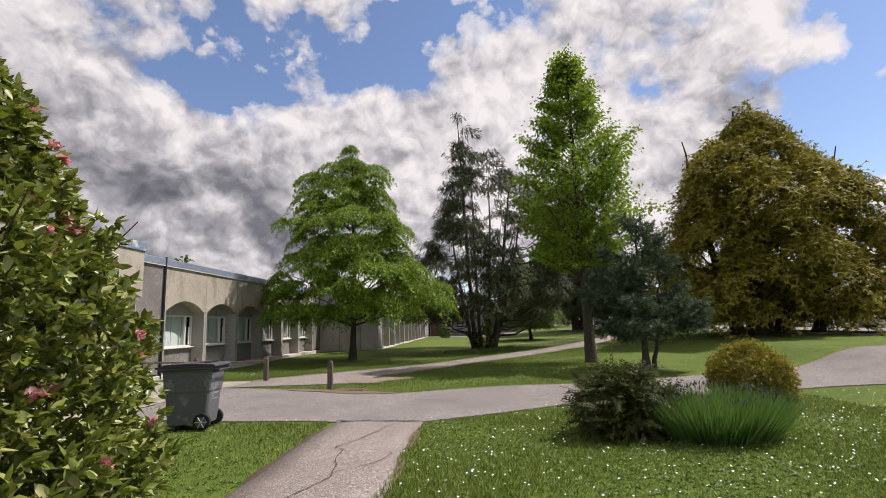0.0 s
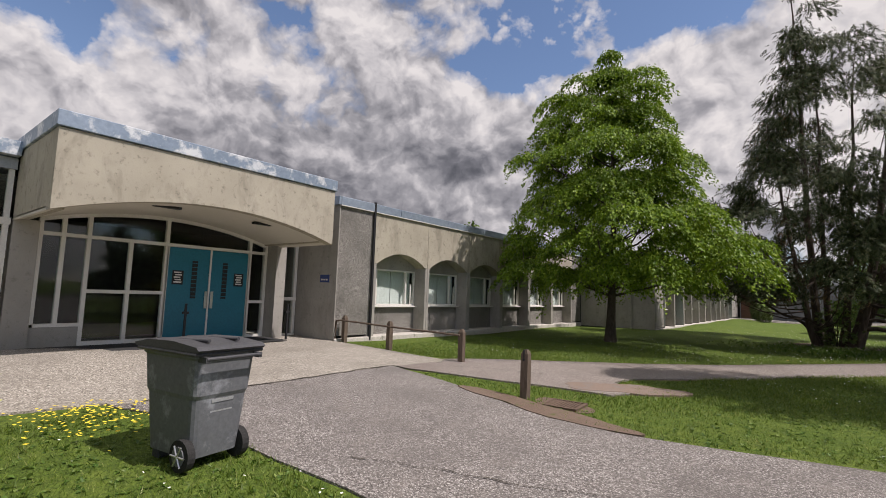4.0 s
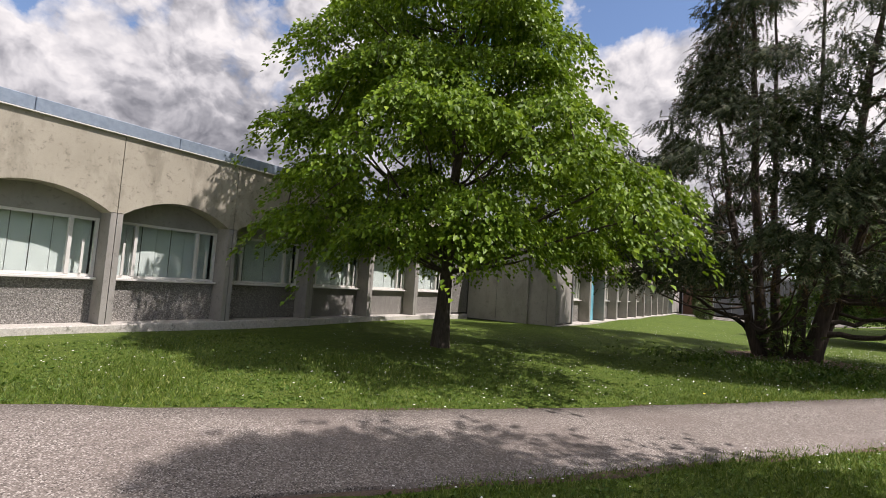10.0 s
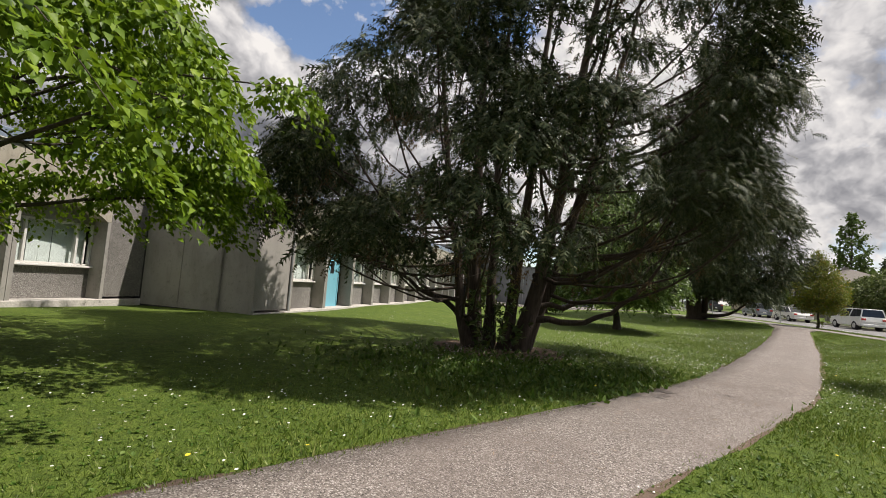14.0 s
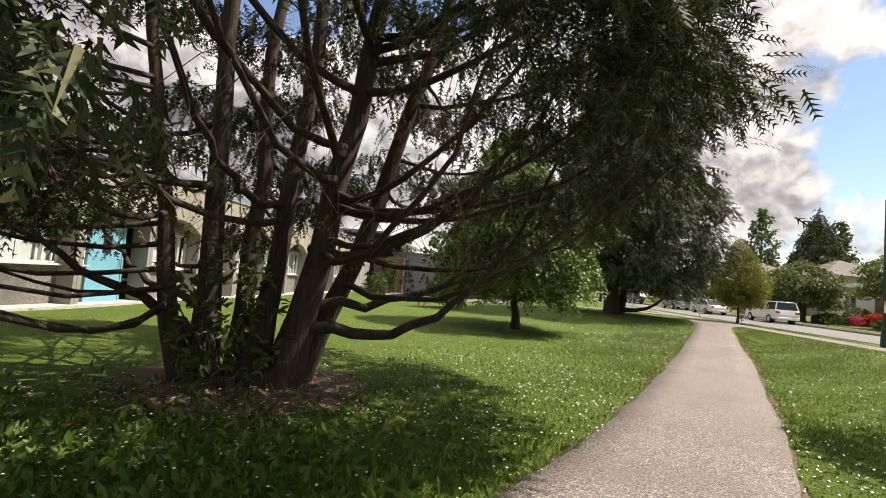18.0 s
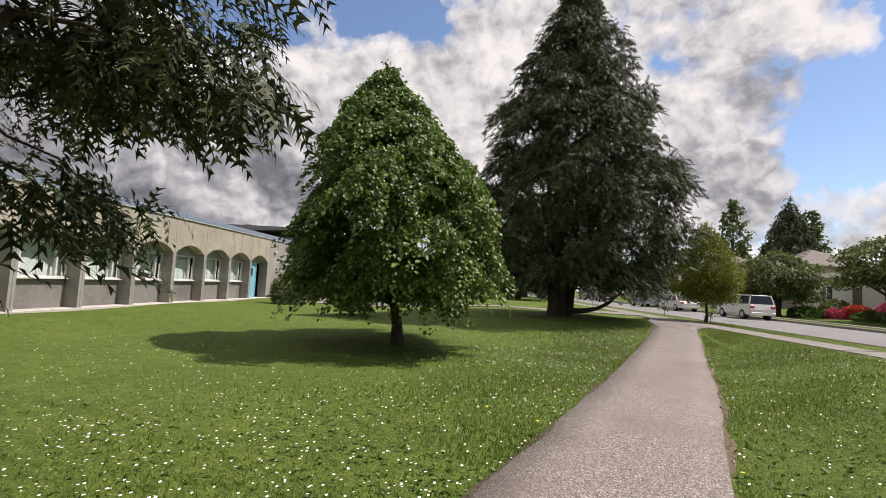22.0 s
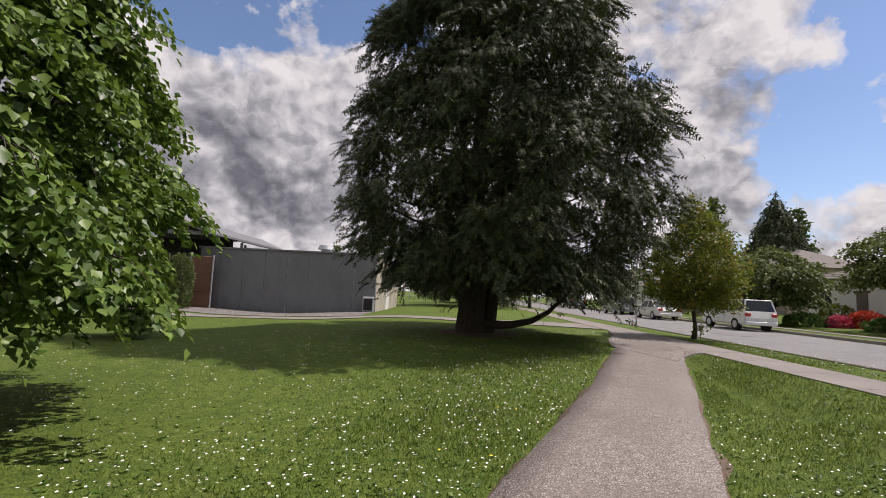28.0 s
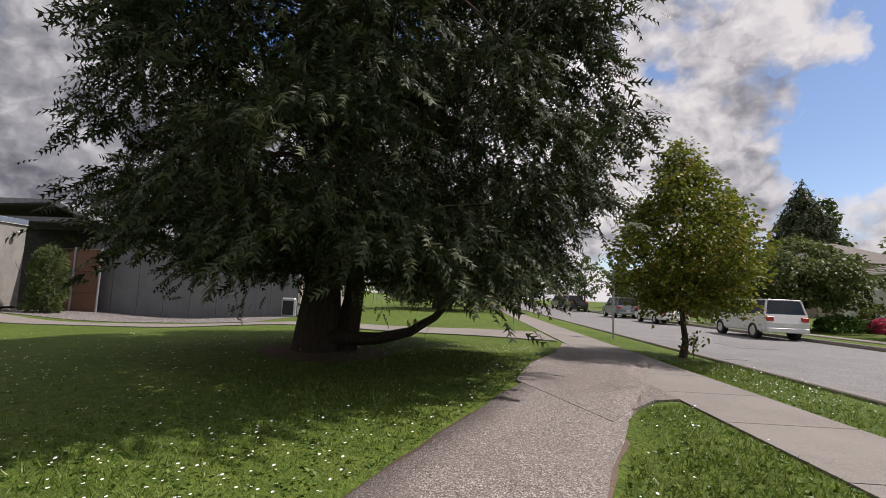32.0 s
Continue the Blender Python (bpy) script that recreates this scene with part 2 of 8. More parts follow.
def lawn_mat():
    """Uneven lawn: fresh, yellowed and clover-dark patches over a fine grain."""
    m = bpy.data.materials.new("lawn")
    m.use_nodes = True
    t = m.node_tree
    L = t.links.new
    b = t.nodes["Principled BSDF"]
    pos = t.nodes.new("ShaderNodeNewGeometry").outputs["Position"]
    noise_of = {}
    for key, s, d in (("broad", 0.35, 4.0), ("patch", 1.7, 5.0), ("tuft", 7.0, 5.0), ("fine", 26.0, 4.0), ("hair", 110.0, 2.0), ("dry", 0.8, 6.0)):
        n = nd(t, "ShaderNodeTexNoise", i_Scale=s, i_Detail=d, i_Roughness=0.65)
        L(pos, n.inputs["Vector"])
        noise_of[key] = n.outputs[0]
    col = mix_col(t, ramp(t, noise_of["broad"], [(0.35, 0.0), (0.65, 1.0)]), (0.10, 0.148, 0.022), (0.145, 0.198, 0.034))
    col = mix_col(t, ramp(t, noise_of["patch"], [(0.4, 0.0), (0.62, 0.6)]), col, (0.07, 0.125, 0.015))
    col = mix_col(t, ramp(t, noise_of["dry"], [(0.60, 0.0), (0.75, 0.6)]), col, (0.17, 0.155, 0.055))
    col = mix_col(t, ramp(t, noise_of["tuft"], [(0.36, 0.55), (0.52, 0.0)]), col, (0.035, 0.068, 0.009))
    col = mix_col(t, ramp(t, noise_of["tuft"], [(0.54, 0.0), (0.72, 0.5)]), col, (0.19, 0.235, 0.04))
    col = mix_col(t, ramp(t, noise_of["fine"], [(0.38, 0.6), (0.58, 0.0)]), col, (0.030, 0.052, 0.008))
    col = mix_col(t, ramp(t, noise_of["hair"], [(0.5, 0.0), (0.75, 0.5)]), col, (0.19, 0.25, 0.05))
    L(col, b.inputs["Base Color"])
    b.inputs["Roughness"].default_value = 0.9
    b.inputs["Specular IOR Level"].default_value = 0.2
    bu = nd(t, "ShaderNodeBump", i_Strength=0.9, i_Distance=0.05)
    L(noise_of["fine"], bu.inputs["Height"]), L(bu.outputs[0], b.inputs["Normal"])
    return m


def stone_chip_mat(name, base, chips, scale, rough=0.9, bump=0.5, tone=None):
    """Aggregate: voronoi chips of several tones in a matrix, as on washed concrete or worn asphalt."""
    m = bpy.data.materials.new(name)
    m.use_nodes = True
    t = m.node_tree
    L = t.links.new
    b = t.nodes["Principled BSDF"]
    pos = t.nodes.new("ShaderNodeNewGeometry").outputs["Position"]
    v = nd(t, "ShaderNodeTexVoronoi", i_Scale=scale)
    L(pos, v.inputs["Vector"])
    sepc = t.nodes.new("ShaderNodeSeparateColor")
    L(v.outputs["Color"], sepc.inputs[0])
    n = len(chips)
    col = ramp(t, sepc.outputs[0], [(k / (n - 1), c) for k, c in enumerate(chips)])
    col = mix_col(t, ramp(t, v.outputs["Distance"], [(0.34, 0.0), (0.62, 0.6)]), col, base)
    n1 = nd(t, "ShaderNodeTexNoise", i_Scale=0.7, i_Detail=7.0, i_Roughness=0.62)
    L(pos, n1.inputs["Vector"])
    n2 = nd(t, "ShaderNodeTexNoise", i_Scale=3.0, i_Detail=6.0, i_Roughness=0.7)
    L(pos, n2.inputs["Vector"])
    tone = tone or tuple(c * 0.6 for c in base)
    col = mix_col(t, ramp(t, n1.outputs[0], [(0.45, 0.0), (0.7, 0.7)]), col, tone)
    col = mix_col(t, ramp(t, n2.outputs[0], [(0.52, 0.0), (0.75, 0.45)]), col, tuple(min(1, c * 1.35) for c in base))
    L(col, b.inputs["Base Color"])
    b.inputs["Roughness"].default_value = rough
    b.inputs["Specular IOR Level"].default_value = 0.25
    bu = nd(t, "ShaderNodeBump", i_Strength=bump, i_Distance=0.008)
    L(v.outputs["Distance"], bu.inputs["Height"]), L(bu.outputs[0], b.inputs["Normal"])
    MATS[name] = m
    return m


def concrete_mat(name, c1, c2, streak, amount=0.5):
    """Cast concrete with vertical rain streaks, blotches and pores."""
    m = bpy.data.materials.new(name)
    m.use_nodes = True
    t = m.node_tree
    L = t.links.new
    b = t.nodes["Principled BSDF"]
    pos = t.nodes.new("ShaderNodeNewGeometry").outputs["Position"]
    sc = t.nodes.new("ShaderNodeVectorMath")
    sc.operation = "MULTIPLY"
    sc.inputs[1].default_value = (1.5, 1.5, 0.6)
    L(pos, sc.inputs[0])
    ns = nd(t, "ShaderNodeTexNoise", i_Scale=1.6, i_Detail=7.0, i_Roughness=0.68, i_Distortion=0.4)
    L(sc.outputs[0], ns.inputs["Vector"])
    n1 = nd(t, "ShaderNodeTexNoise", i_Scale=0.9, i_Detail=6.0, i_Roughness=0.62)
    n2 = nd(t, "ShaderNodeTexNoise", i_Scale=9.0, i_Detail=8.0, i_Roughness=0.75)
    n3 = nd(t, "ShaderNodeTexNoise", i_Scale=120.0, i_Detail=2.0)
    for n in (n1, n2, n3):
        L(pos, n.inputs["Vector"])
    col = mix_col(t, ramp(t, n1.outputs[0], [(0.35, 0.0), (0.65, 1.0)]), c1, c2)
    col = mix_col(t, ramp(t, ns.outputs[0], [(0.50, 0.0), (0.68, amount)]), col, streak)
    col = mix_col(t, ramp(t, n2.outputs[0], [(0.56, 0.0), (0.66, 0.9 * amount)]), col, tuple(c * 0.5 for c in streak))
    col = mix_col(t, ramp(t, n3.outputs[0], [(0.3, 0.3), (0.5, 0.0)]), col, tuple(c * 0.6 for c in c1))
    L(col, b.inputs["Base Color"])
    b.inputs["Roughness"].default_value = 0.88
    b.inputs["Specular IOR Level"].default_value = 0.25
    bu = nd(t, "ShaderNodeBump", i_Strength=0.25, i_Distance=0.01)
    L(n2.outputs[0], bu.inputs["Height"]), L(bu.outputs[0], b.inputs["Normal"])
    MATS[name] = m
    return m


M_LAWN = lawn_mat()
M_BLADE = leaf_mat("grass_blade", (0.06, 0.11, 0.014), (0.165, 0.235, 0.034), 0.28, 0.45, (0.36, 0.38, 0.13), 0.9, gloss=0.35)
M_DAISY = mat("daisy_petal", (0.8, 0.8, 0.76), (0.85, 0.85, 0.82), rough=0.7, bump=0)
M_YELLOW = mat("yellow_petal", (0.75, 0.55, 0.03), (0.85, 0.65, 0.05), rough=0.7, bump=0)
M_ASPHALT = stone_chip_mat("worn_asphalt", (0.162, 0.143, 0.129), [(0.025, 0.023, 0.022), (0.12, 0.109, 0.102), (0.22, 0.204, 0.192), (0.6, 0.57, 0.54)], 92.0, tone=(0.12, 0.108, 0.1))
M_PATH = stone_chip_mat("path_asphalt", (0.19, 0.163, 0.144), [(0.034, 0.029, 0.026), (0.16, 0.137, 0.122), (0.25, 0.217, 0.193), (0.58, 0.53, 0.49)], 95.0, tone=(0.165, 0.135, 0.12))
M_PLAZA = stone_chip_mat("washed_concrete", (0.25, 0.226, 0.192), [(0.085, 0.077, 0.066), (0.26, 0.234, 0.198), (0.36, 0.328, 0.284), (0.6, 0.56, 0.5)], 52.0, tone=(0.19, 0.172, 0.146))
M_WALKWAY = stone_chip_mat("pavement_concrete", (0.215, 0.192, 0.172), [(0.14, 0.125, 0.112), (0.215, 0.192, 0.172), (0.31, 0.28, 0.255)], 130.0, bump=0.2, tone=(0.27, 0.25, 0.22))
M_ROAD = stone_chip_mat("road_asphalt", (0.205, 0.2, 0.195), [(0.11, 0.107, 0.104), (0.2, 0.195, 0.19), (0.32, 0.31, 0.30)], 50.0, tone=(0.155, 0.152, 0.147))
M_DIRT = mat("bare_soil", (0.115, 0.078, 0.057), (0.18, 0.134, 0.105), 2.0, 60.0, 0.95, bump=0.6, spots=((0.09, 0.10, 0.03), 5.0, 0.38))
M_SAND = mat("trodden_soil", (0.175, 0.125, 0.098), (0.245, 0.19, 0.155), 2.2, 60.0, 0.95, bump=0.5, spots=((0.2, 0.17, 0.15), 6.0, 0.42))
M_PEBBLE = stone_chip_mat("pebble_dash", (0.17, 0.16, 0.145), [(0.07, 0.066, 0.06), (0.19, 0.178, 0.162), (0.29, 0.273, 0.25), (0.44, 0.42, 0.385)], 52.0, bump=1.0)
M_CONC = concrete_mat("facade_concrete", (0.355, 0.322, 0.258), (0.425, 0.388, 0.315), (0.2, 0.18, 0.14), 0.66)
M_CONC_GREY = concrete_mat("grey_concrete", (0.29, 0.275, 0.25), (0.355, 0.335, 0.305), (0.18, 0.17, 0.155), 0.45)
M_SOFFIT = mat("painted_soffit", (0.56, 0.52, 0.45), (0.60, 0.56, 0.49), 1.0, 20, 0.8, bump=0.05, fine_mix=0.05)
M_FASCIA = mat("peeling_blue_fascia", (0.20, 0.255, 0.33), (0.25, 0.31, 0.39), 0.8, 14, 0.5, 0.3, 0.1, 0.15, spots=((0.62, 0.64, 0.66), 2.6, 0.455))
M_FASCIA_CLEAN = mat("blue_fascia", (0.22, 0.275, 0.35), (0.30, 0.355, 0.43), 0.6, 9, 0.45, 0.35, 0.05, 0.15)
M_WHITE = mat("white_paint", (0.62, 0.60, 0.56), (0.70, 0.68, 0.64), 2.0, 30, 0.55, bump=0.04, fine_mix=0.1)
M_BLIND = mat("window_blind", (0.74, 0.76, 0.74), (0.82, 0.83, 0.80), 0.8, 6, 0.8, bump=0.03, fine_mix=0.12)
M_TEAL = mat("teal_door_paint", (0.006, 0.13, 0.195), (0.010, 0.165, 0.24), 1.5, 30, 0.42, bump=0.04, fine_mix=0.12)
M_SKYBLUE = mat("light_blue_paint", (0.16, 0.42, 0.52), (0.20, 0.48, 0.58), 1.5, 30, 0.5, bump=0.03, fine_mix=0.1)
M_GLASS = glass_mat()
# near-black tone that stands in for shade inside rooms and under the yard roof
M_SHADE_TONE = mat("interior_shade_tone", (0.045, 0.045, 0.045), (0.09, 0.088, 0.085), 0.7, 4, 0.9, bump=0)
M_BLACK = mat("black_metal", (0.018, 0.018, 0.02), (0.03, 0.03, 0.032), 3, 30, 0.5, 0.4, 0.05)
M_STEEL = mat("brushed_steel", (0.5, 0.5, 0.5), (0.6, 0.6, 0.6), 4, 60, 0.35, 0.9, 0.03, 0.1)
M_GALV = mat("galvanised_metal", (0.36, 0.37, 0.38), (0.45, 0.46, 0.47), 3, 40, 0.5, 0.6, 0.05, 0.15)
M_RUST = mat("rusty_mesh_panel", (0.17, 0.095, 0.065), (0.25, 0.145, 0.10), 1.3, 50, 0.85, 0.1, 0.4, 0.35)
M_POST = mat("weathered_timber", (0.085, 0.062, 0.046), (0.15, 0.115, 0.09), 2.0, 45, 0.9, bump=0.5, stretch=(1, 1, 0.12))
M_BIN = mat("grey_plastic", (0.10, 0.105, 0.115), (0.13, 0.135, 0.145), 2.5, 30, 0.55, bump=0.05, fine_mix=0.2, spots=((0.24, 0.25, 0.27), 3.0, 0.42))
M_BIN_LID = mat("dark_plastic", (0.035, 0.036, 0.04), (0.06, 0.06, 0.065), 4, 60, 0.5, bump=0.1)
M_RUBBER = mat("rubber", (0.02, 0.02, 0.02), (0.035, 0.034, 0.033), 4, 60, 0.85, bump=0.1)
M_BARK = mat("dark_bark", (0.045, 0.036, 0.029), (0.09, 0.074, 0.06), 3.0, 34, 0.95, bump=1.0, stretch=(1, 1, 0.25))
M_CBARK = mat("cedar_bark", (0.04, 0.03, 0.024), (0.085, 0.065, 0.052), 4.0, 30, 0.95, bump=1.0, stretch=(1, 1, 0.12))
M_TWIG = mat("bare_twig", (0.10, 0.082, 0.066), (0.17, 0.145, 0.12), 3.0, 30, 0.95, bump=0.2)
M_GREY_PANEL = concrete_mat("grey_panel", (0.175, 0.18, 0.19), (0.21, 0.215, 0.22), (0.12, 0.12, 0.125), 0.4)
M_ROOF_EDGE = mat("canopy_metal", (0.14, 0.14, 0.145), (0.2, 0.2, 0.205), 1.0, 9, 0.6, 0.2, 0.05)
L_MAPLE = leaf_mat("fresh_green_leaves", (0.07, 0.135, 0.010), (0.17, 0.275, 0.018), 0.3, 0.45, (0.30, 0.41, 0.04), gloss=0.22)
L_LINDEN = leaf_mat("glossy_green_leaves", (0.05, 0.095, 0.016), (0.125, 0.205, 0.034), 0.26, 0.42, (0.27, 0.37, 0.09), gloss=0.32)
L_BIGLEAF = leaf_mat("light_green_leaves", (0.11, 0.19, 0.016), (0.23, 0.34, 0.034), 0.38, 0.5, (0.34, 0.46, 0.06), gloss=0.25)
L_CEDAR = leaf_mat("cedar_sprays", (0.022, 0.037, 0.014), (0.068, 0.09, 0.036), 0.08, 0.55, (0.17, 0.17, 0.085), 0.9, gloss=0.18)
L_CEDAR_DEAD = leaf_mat("brown_sprays", (0.10, 0.068, 0.035), (0.16, 0.11, 0.06), 0.12, 0.8, gloss=0.15)
L_YEW = leaf_mat("bronze_green_sprays", (0.12, 0.125, 0.018), (0.26, 0.235, 0.035), 0.3, 0.6, (0.42, 0.31, 0.05), gloss=0.15)
L_PINE = leaf_mat("blue_green_needles", (0.035, 0.06, 0.034), (0.08, 0.12, 0.07), 0.15, 0.6, (0.20, 0.26, 0.14), gloss=0.12)
L_RHODO = leaf_mat("leathery_leaves", (0.08, 0.115, 0.018), (0.23, 0.275, 0.05), 0.22, 0.36, (0.46, 0.46, 0.18), 1.5, gloss=0.45)
L_PINK = leaf_mat("pink_petals", (0.62, 0.13, 0.24), (0.78, 0.32, 0.40), 0.3, 0.6, (0.88, 0.66, 0.62), 3)
L_STREET = leaf_mat("yellow_green_leaves", (0.09, 0.13, 0.014), (0.185, 0.225, 0.026), 0.35, 0.45, (0.36, 0.24, 0.05), gloss=0.25)
L_CHERRY = leaf_mat("dull_green_leaves", (0.06, 0.09, 0.022), (0.125, 0.165, 0.045), 0.28, 0.5, (0.22, 0.23, 0.09), gloss=0.25)
L_FAR = leaf_mat("distant_leaves", (0.055, 0.095, 0.022), (0.10, 0.15, 0.04), 0.25, 0.6, (0.14, 0.19, 0.06), gloss=0.15)
L_HEDGE = leaf_mat("hedge_leaves", (0.05, 0.085, 0.018), (0.09, 0.14, 0.03), 0.2, 0.5, (0.20, 0.21, 0.05))
L_RED = leaf_mat("red_azalea_petals", (0.50, 0.055, 0.03), (0.62, 0.10, 0.05), 0.2, 0.6)
L_MAGENTA = leaf_mat("magenta_azalea_petals", (0.55, 0.06, 0.16), (0.68, 0.12, 0.25), 0.2, 0.6)
L_LAV = leaf_mat("lavender_stems", (0.065, 0.145, 0.03), (0.115, 0.22, 0.05), 0.3, 0.5, (0.17, 0.27, 0.08), 2)
L_FERN = leaf_mat("dark_fern", (0.03, 0.045, 0.014), (0.07, 0.09, 0.026), 0.2, 0.5, (0.11, 0.075, 0.035), 2, gloss=0.12)

# ---- geometry helpers ----
rng = np.random.default_rng(7)


def link(name, mesh, material, parent=None, label="", smooth=False):
    if material:
        mesh.materials.append(material)
    if smooth:
        mesh.shade_smooth()
    ob = new(name, mesh)
    if parent:
        ob.parent = parent
    if label:
        ob["label"] = label
    return ob


def part(name, bm, material, parent=None, label="", smooth=False):
    """Links a bmesh as ONE mesh object under a thing or a part."""
    mesh = bpy.data.meshes.new(name)
    bm.to_mesh(mesh)
    bm.free()
    return link(name, mesh, material, parent, label, smooth)


def raw(name, verts, faces, material, parent=None, label="", smooth=False):
    """A mesh from an (n, 3) array and an (m, k) array of equal faces."""
    mesh = bpy.data.meshes.new(name)
    verts, faces = np.asarray(verts, np.float32), np.asarray(faces, np.int32)
    k = faces.shape[1]
    mesh.vertices.add(len(verts))
    mesh.vertices.foreach_set("co", verts.ravel())
    mesh.loops.add(faces.size)
    mesh.loops.foreach_set("vertex_index", faces.ravel())
    mesh.polygons.add(len(faces))
    mesh.polygons.foreach_set("loop_start", np.arange(0, faces.size, k, dtype=np.int32))
    mesh.update(calc_edges=True)
    return link(name, mesh, material, parent, label, smooth)


def thing(name, x=0, y=0, z=0, rz=0, label="", category="", group="", kind=""):
    ob = new(name)
    ob.matrix_basis = pose(x, y, z, 0, 0, rz)
    return tagged(ob, label, category, group, kind)


def box(bm, x0, x1, y0, y1, z0, z1, bevel=0.0):
    made = bmesh.ops.create_cube(bm, size=1.0)["verts"]
    for v in made:
        v.co = Vector((x0 + (v.co.x + 0.5) * (x1 - x0), y0 + (v.co.y + 0.5) * (y1 - y0), z0 + (v.co.z + 0.5) * (z1 - z0)))
    if bevel:
        edges = list({e for v in made for e in v.link_edges})
        bmesh.ops.bevel(bm, geom=edges, offset=bevel, segments=1, affect="EDGES")
    return bm


def boxed(*args, **kw):
    return box(bmesh.new(), *args, **kw)


def rod(bm, a, b, r0, r1=None, n=10):
    a, b = Vector(a), Vector(b)
    r1 = r0 if r1 is None else r1
    d = b - a
    m = Matrix.Translation((a + b) / 2) @ d.to_track_quat("Z", "Y").to_matrix().to_4x4()
    bmesh.ops.create_cone(bm, cap_ends=True, segments=n, radius1=r0, radius2=r1, depth=d.length, matrix=m)
    return bm


def prism(bm, outline, axis, a, b):
    """An outline of (u, v) pushed out along an axis from a to b. axis x: (y, z); axis y: (x, z); axis z: (x, y)."""
    put = {"x": lambda u, v, w: (w, u, v), "y": lambda u, v, w: (u, w, v), "z": lambda u, v, w: (u, v, w)}[axis]
    low = [bm.verts.new(put(u, v, a)) for u, v in outline]
    high = [bm.verts.new(put(u, v, b)) for u, v in outline]
    bm.faces.new(low[::-1]), bm.faces.new(high)
    n = len(outline)
    for k in range(n):
        bm.faces.new((low[k], low[(k + 1) % n], high[(k + 1) % n], high[k]))
    bmesh.ops.recalc_face_normals(bm, faces=bm.faces)
    return bm


def ss(a, b, v):
    t = np.clip((np.asarray(v, float) - a) / (b - a), 0, 1)
    return t * t * (3 - 2 * t)


# ---- lie of the land ----
PATH_C = np.array([(-4.9, 13.7), (-3.1, 15.9), (-1.4, 18.3), (0.5, 20.9), (2.5, 23.7), (4.2, 26.1), (5.5, 28.3), (6.9, 31.2), (8.05, 33.6), (9.75, 37.2), (11.23, 40.6), (12.69, 43.7), (14.0, 46.8), (15.2, 49.4), (15.9, 52.5)])
KERB, FAR_KERB = 18.35, 26.7


def path_x(y):
    return np.interp(y, PATH_C[:, 1], PATH_C[:, 0])


def height(x, y):
    """The lawn's height: up a little towards the school, and up to the street."""
    x, y = np.asarray(x, float), np.asarray(y, float)
    h = 0.13 * ss(-1.5, -6.0, x) + 0.11 * ss(-6.5, -10.0, x) * (1 - ss(12.5, 15, y))
    start = np.maximum(path_x(y) + 1.3, 8.0)
    right = np.maximum(ss(0, 1, (x - start) / 2.6), ss(13.6, 15.3, x))
    far = ss(40.5, 50, y) * ss(-1, 9, x)
    h = h + 0.42 * np.maximum(right, far)
    h = h - 0.12 * ss(28, 34, x) + 0.85 * ss(37.5, 43, x)
    return h + 0.03 * np.sin(x * 0.9 + 1.3) * np.sin(y * 0.7) * ss(0.8, 3.0, np.abs(x - path_x(y))) * (1 - ss(14.2, 15.4, x))


def hz(x, y):
    return float(height(x, y))


def lines(fine0, fine1, step, far0, far1):
    mid = np.arange(fine0, fine1 + step / 2, step)
    out = np.geomspace(1, 60, 14)
    return np.r_[(fine0 + (far0 - fine0) * ((out - 1) / 59))[::-1][:-1], mid, (fine1 + (far1 - fine1) * ((out - 1) / 59))[1:]]


def make_ground():
    xs, ys = lines(-14, 34, 0.4, -900, 900), lines(-8, 76, 0.4, -900, 1500)
    X, Y = np.meshgrid(xs, ys)
    Z = height(np.clip(X, -30, 60), np.clip(Y, -30, 120))
    road = (X > KERB - 0.05) & (X < FAR_KERB + 0.05)
    Z = np.where(road, Z - 0.4, Z)
    # the paved places are cut out a little lower
    nx = len(xs)
    i = (np.arange(len(ys) - 1)[:, None] * nx + np.arange(nx - 1)).ravel()
    ob = raw("ground", np.c_[X.ravel(), Y.ravel(), Z.ravel()], np.c_[i, i + 1, i + 1 + nx, i + nx], M_LAWN, smooth=True)
    tagged(ob, "uneven green lawn dotted with daisies", "lawn", kind="structure")


make_ground()


def wobble(n, amount, seed):
    r = np.random.default_rng(seed)
    w = r.normal(0, 1, n)
    for _ in range(2):
        w = np.convolve(np.r_[w[-1], w, w[0]], [0.25, 0.5, 0.25], "valid")
    return w * amount


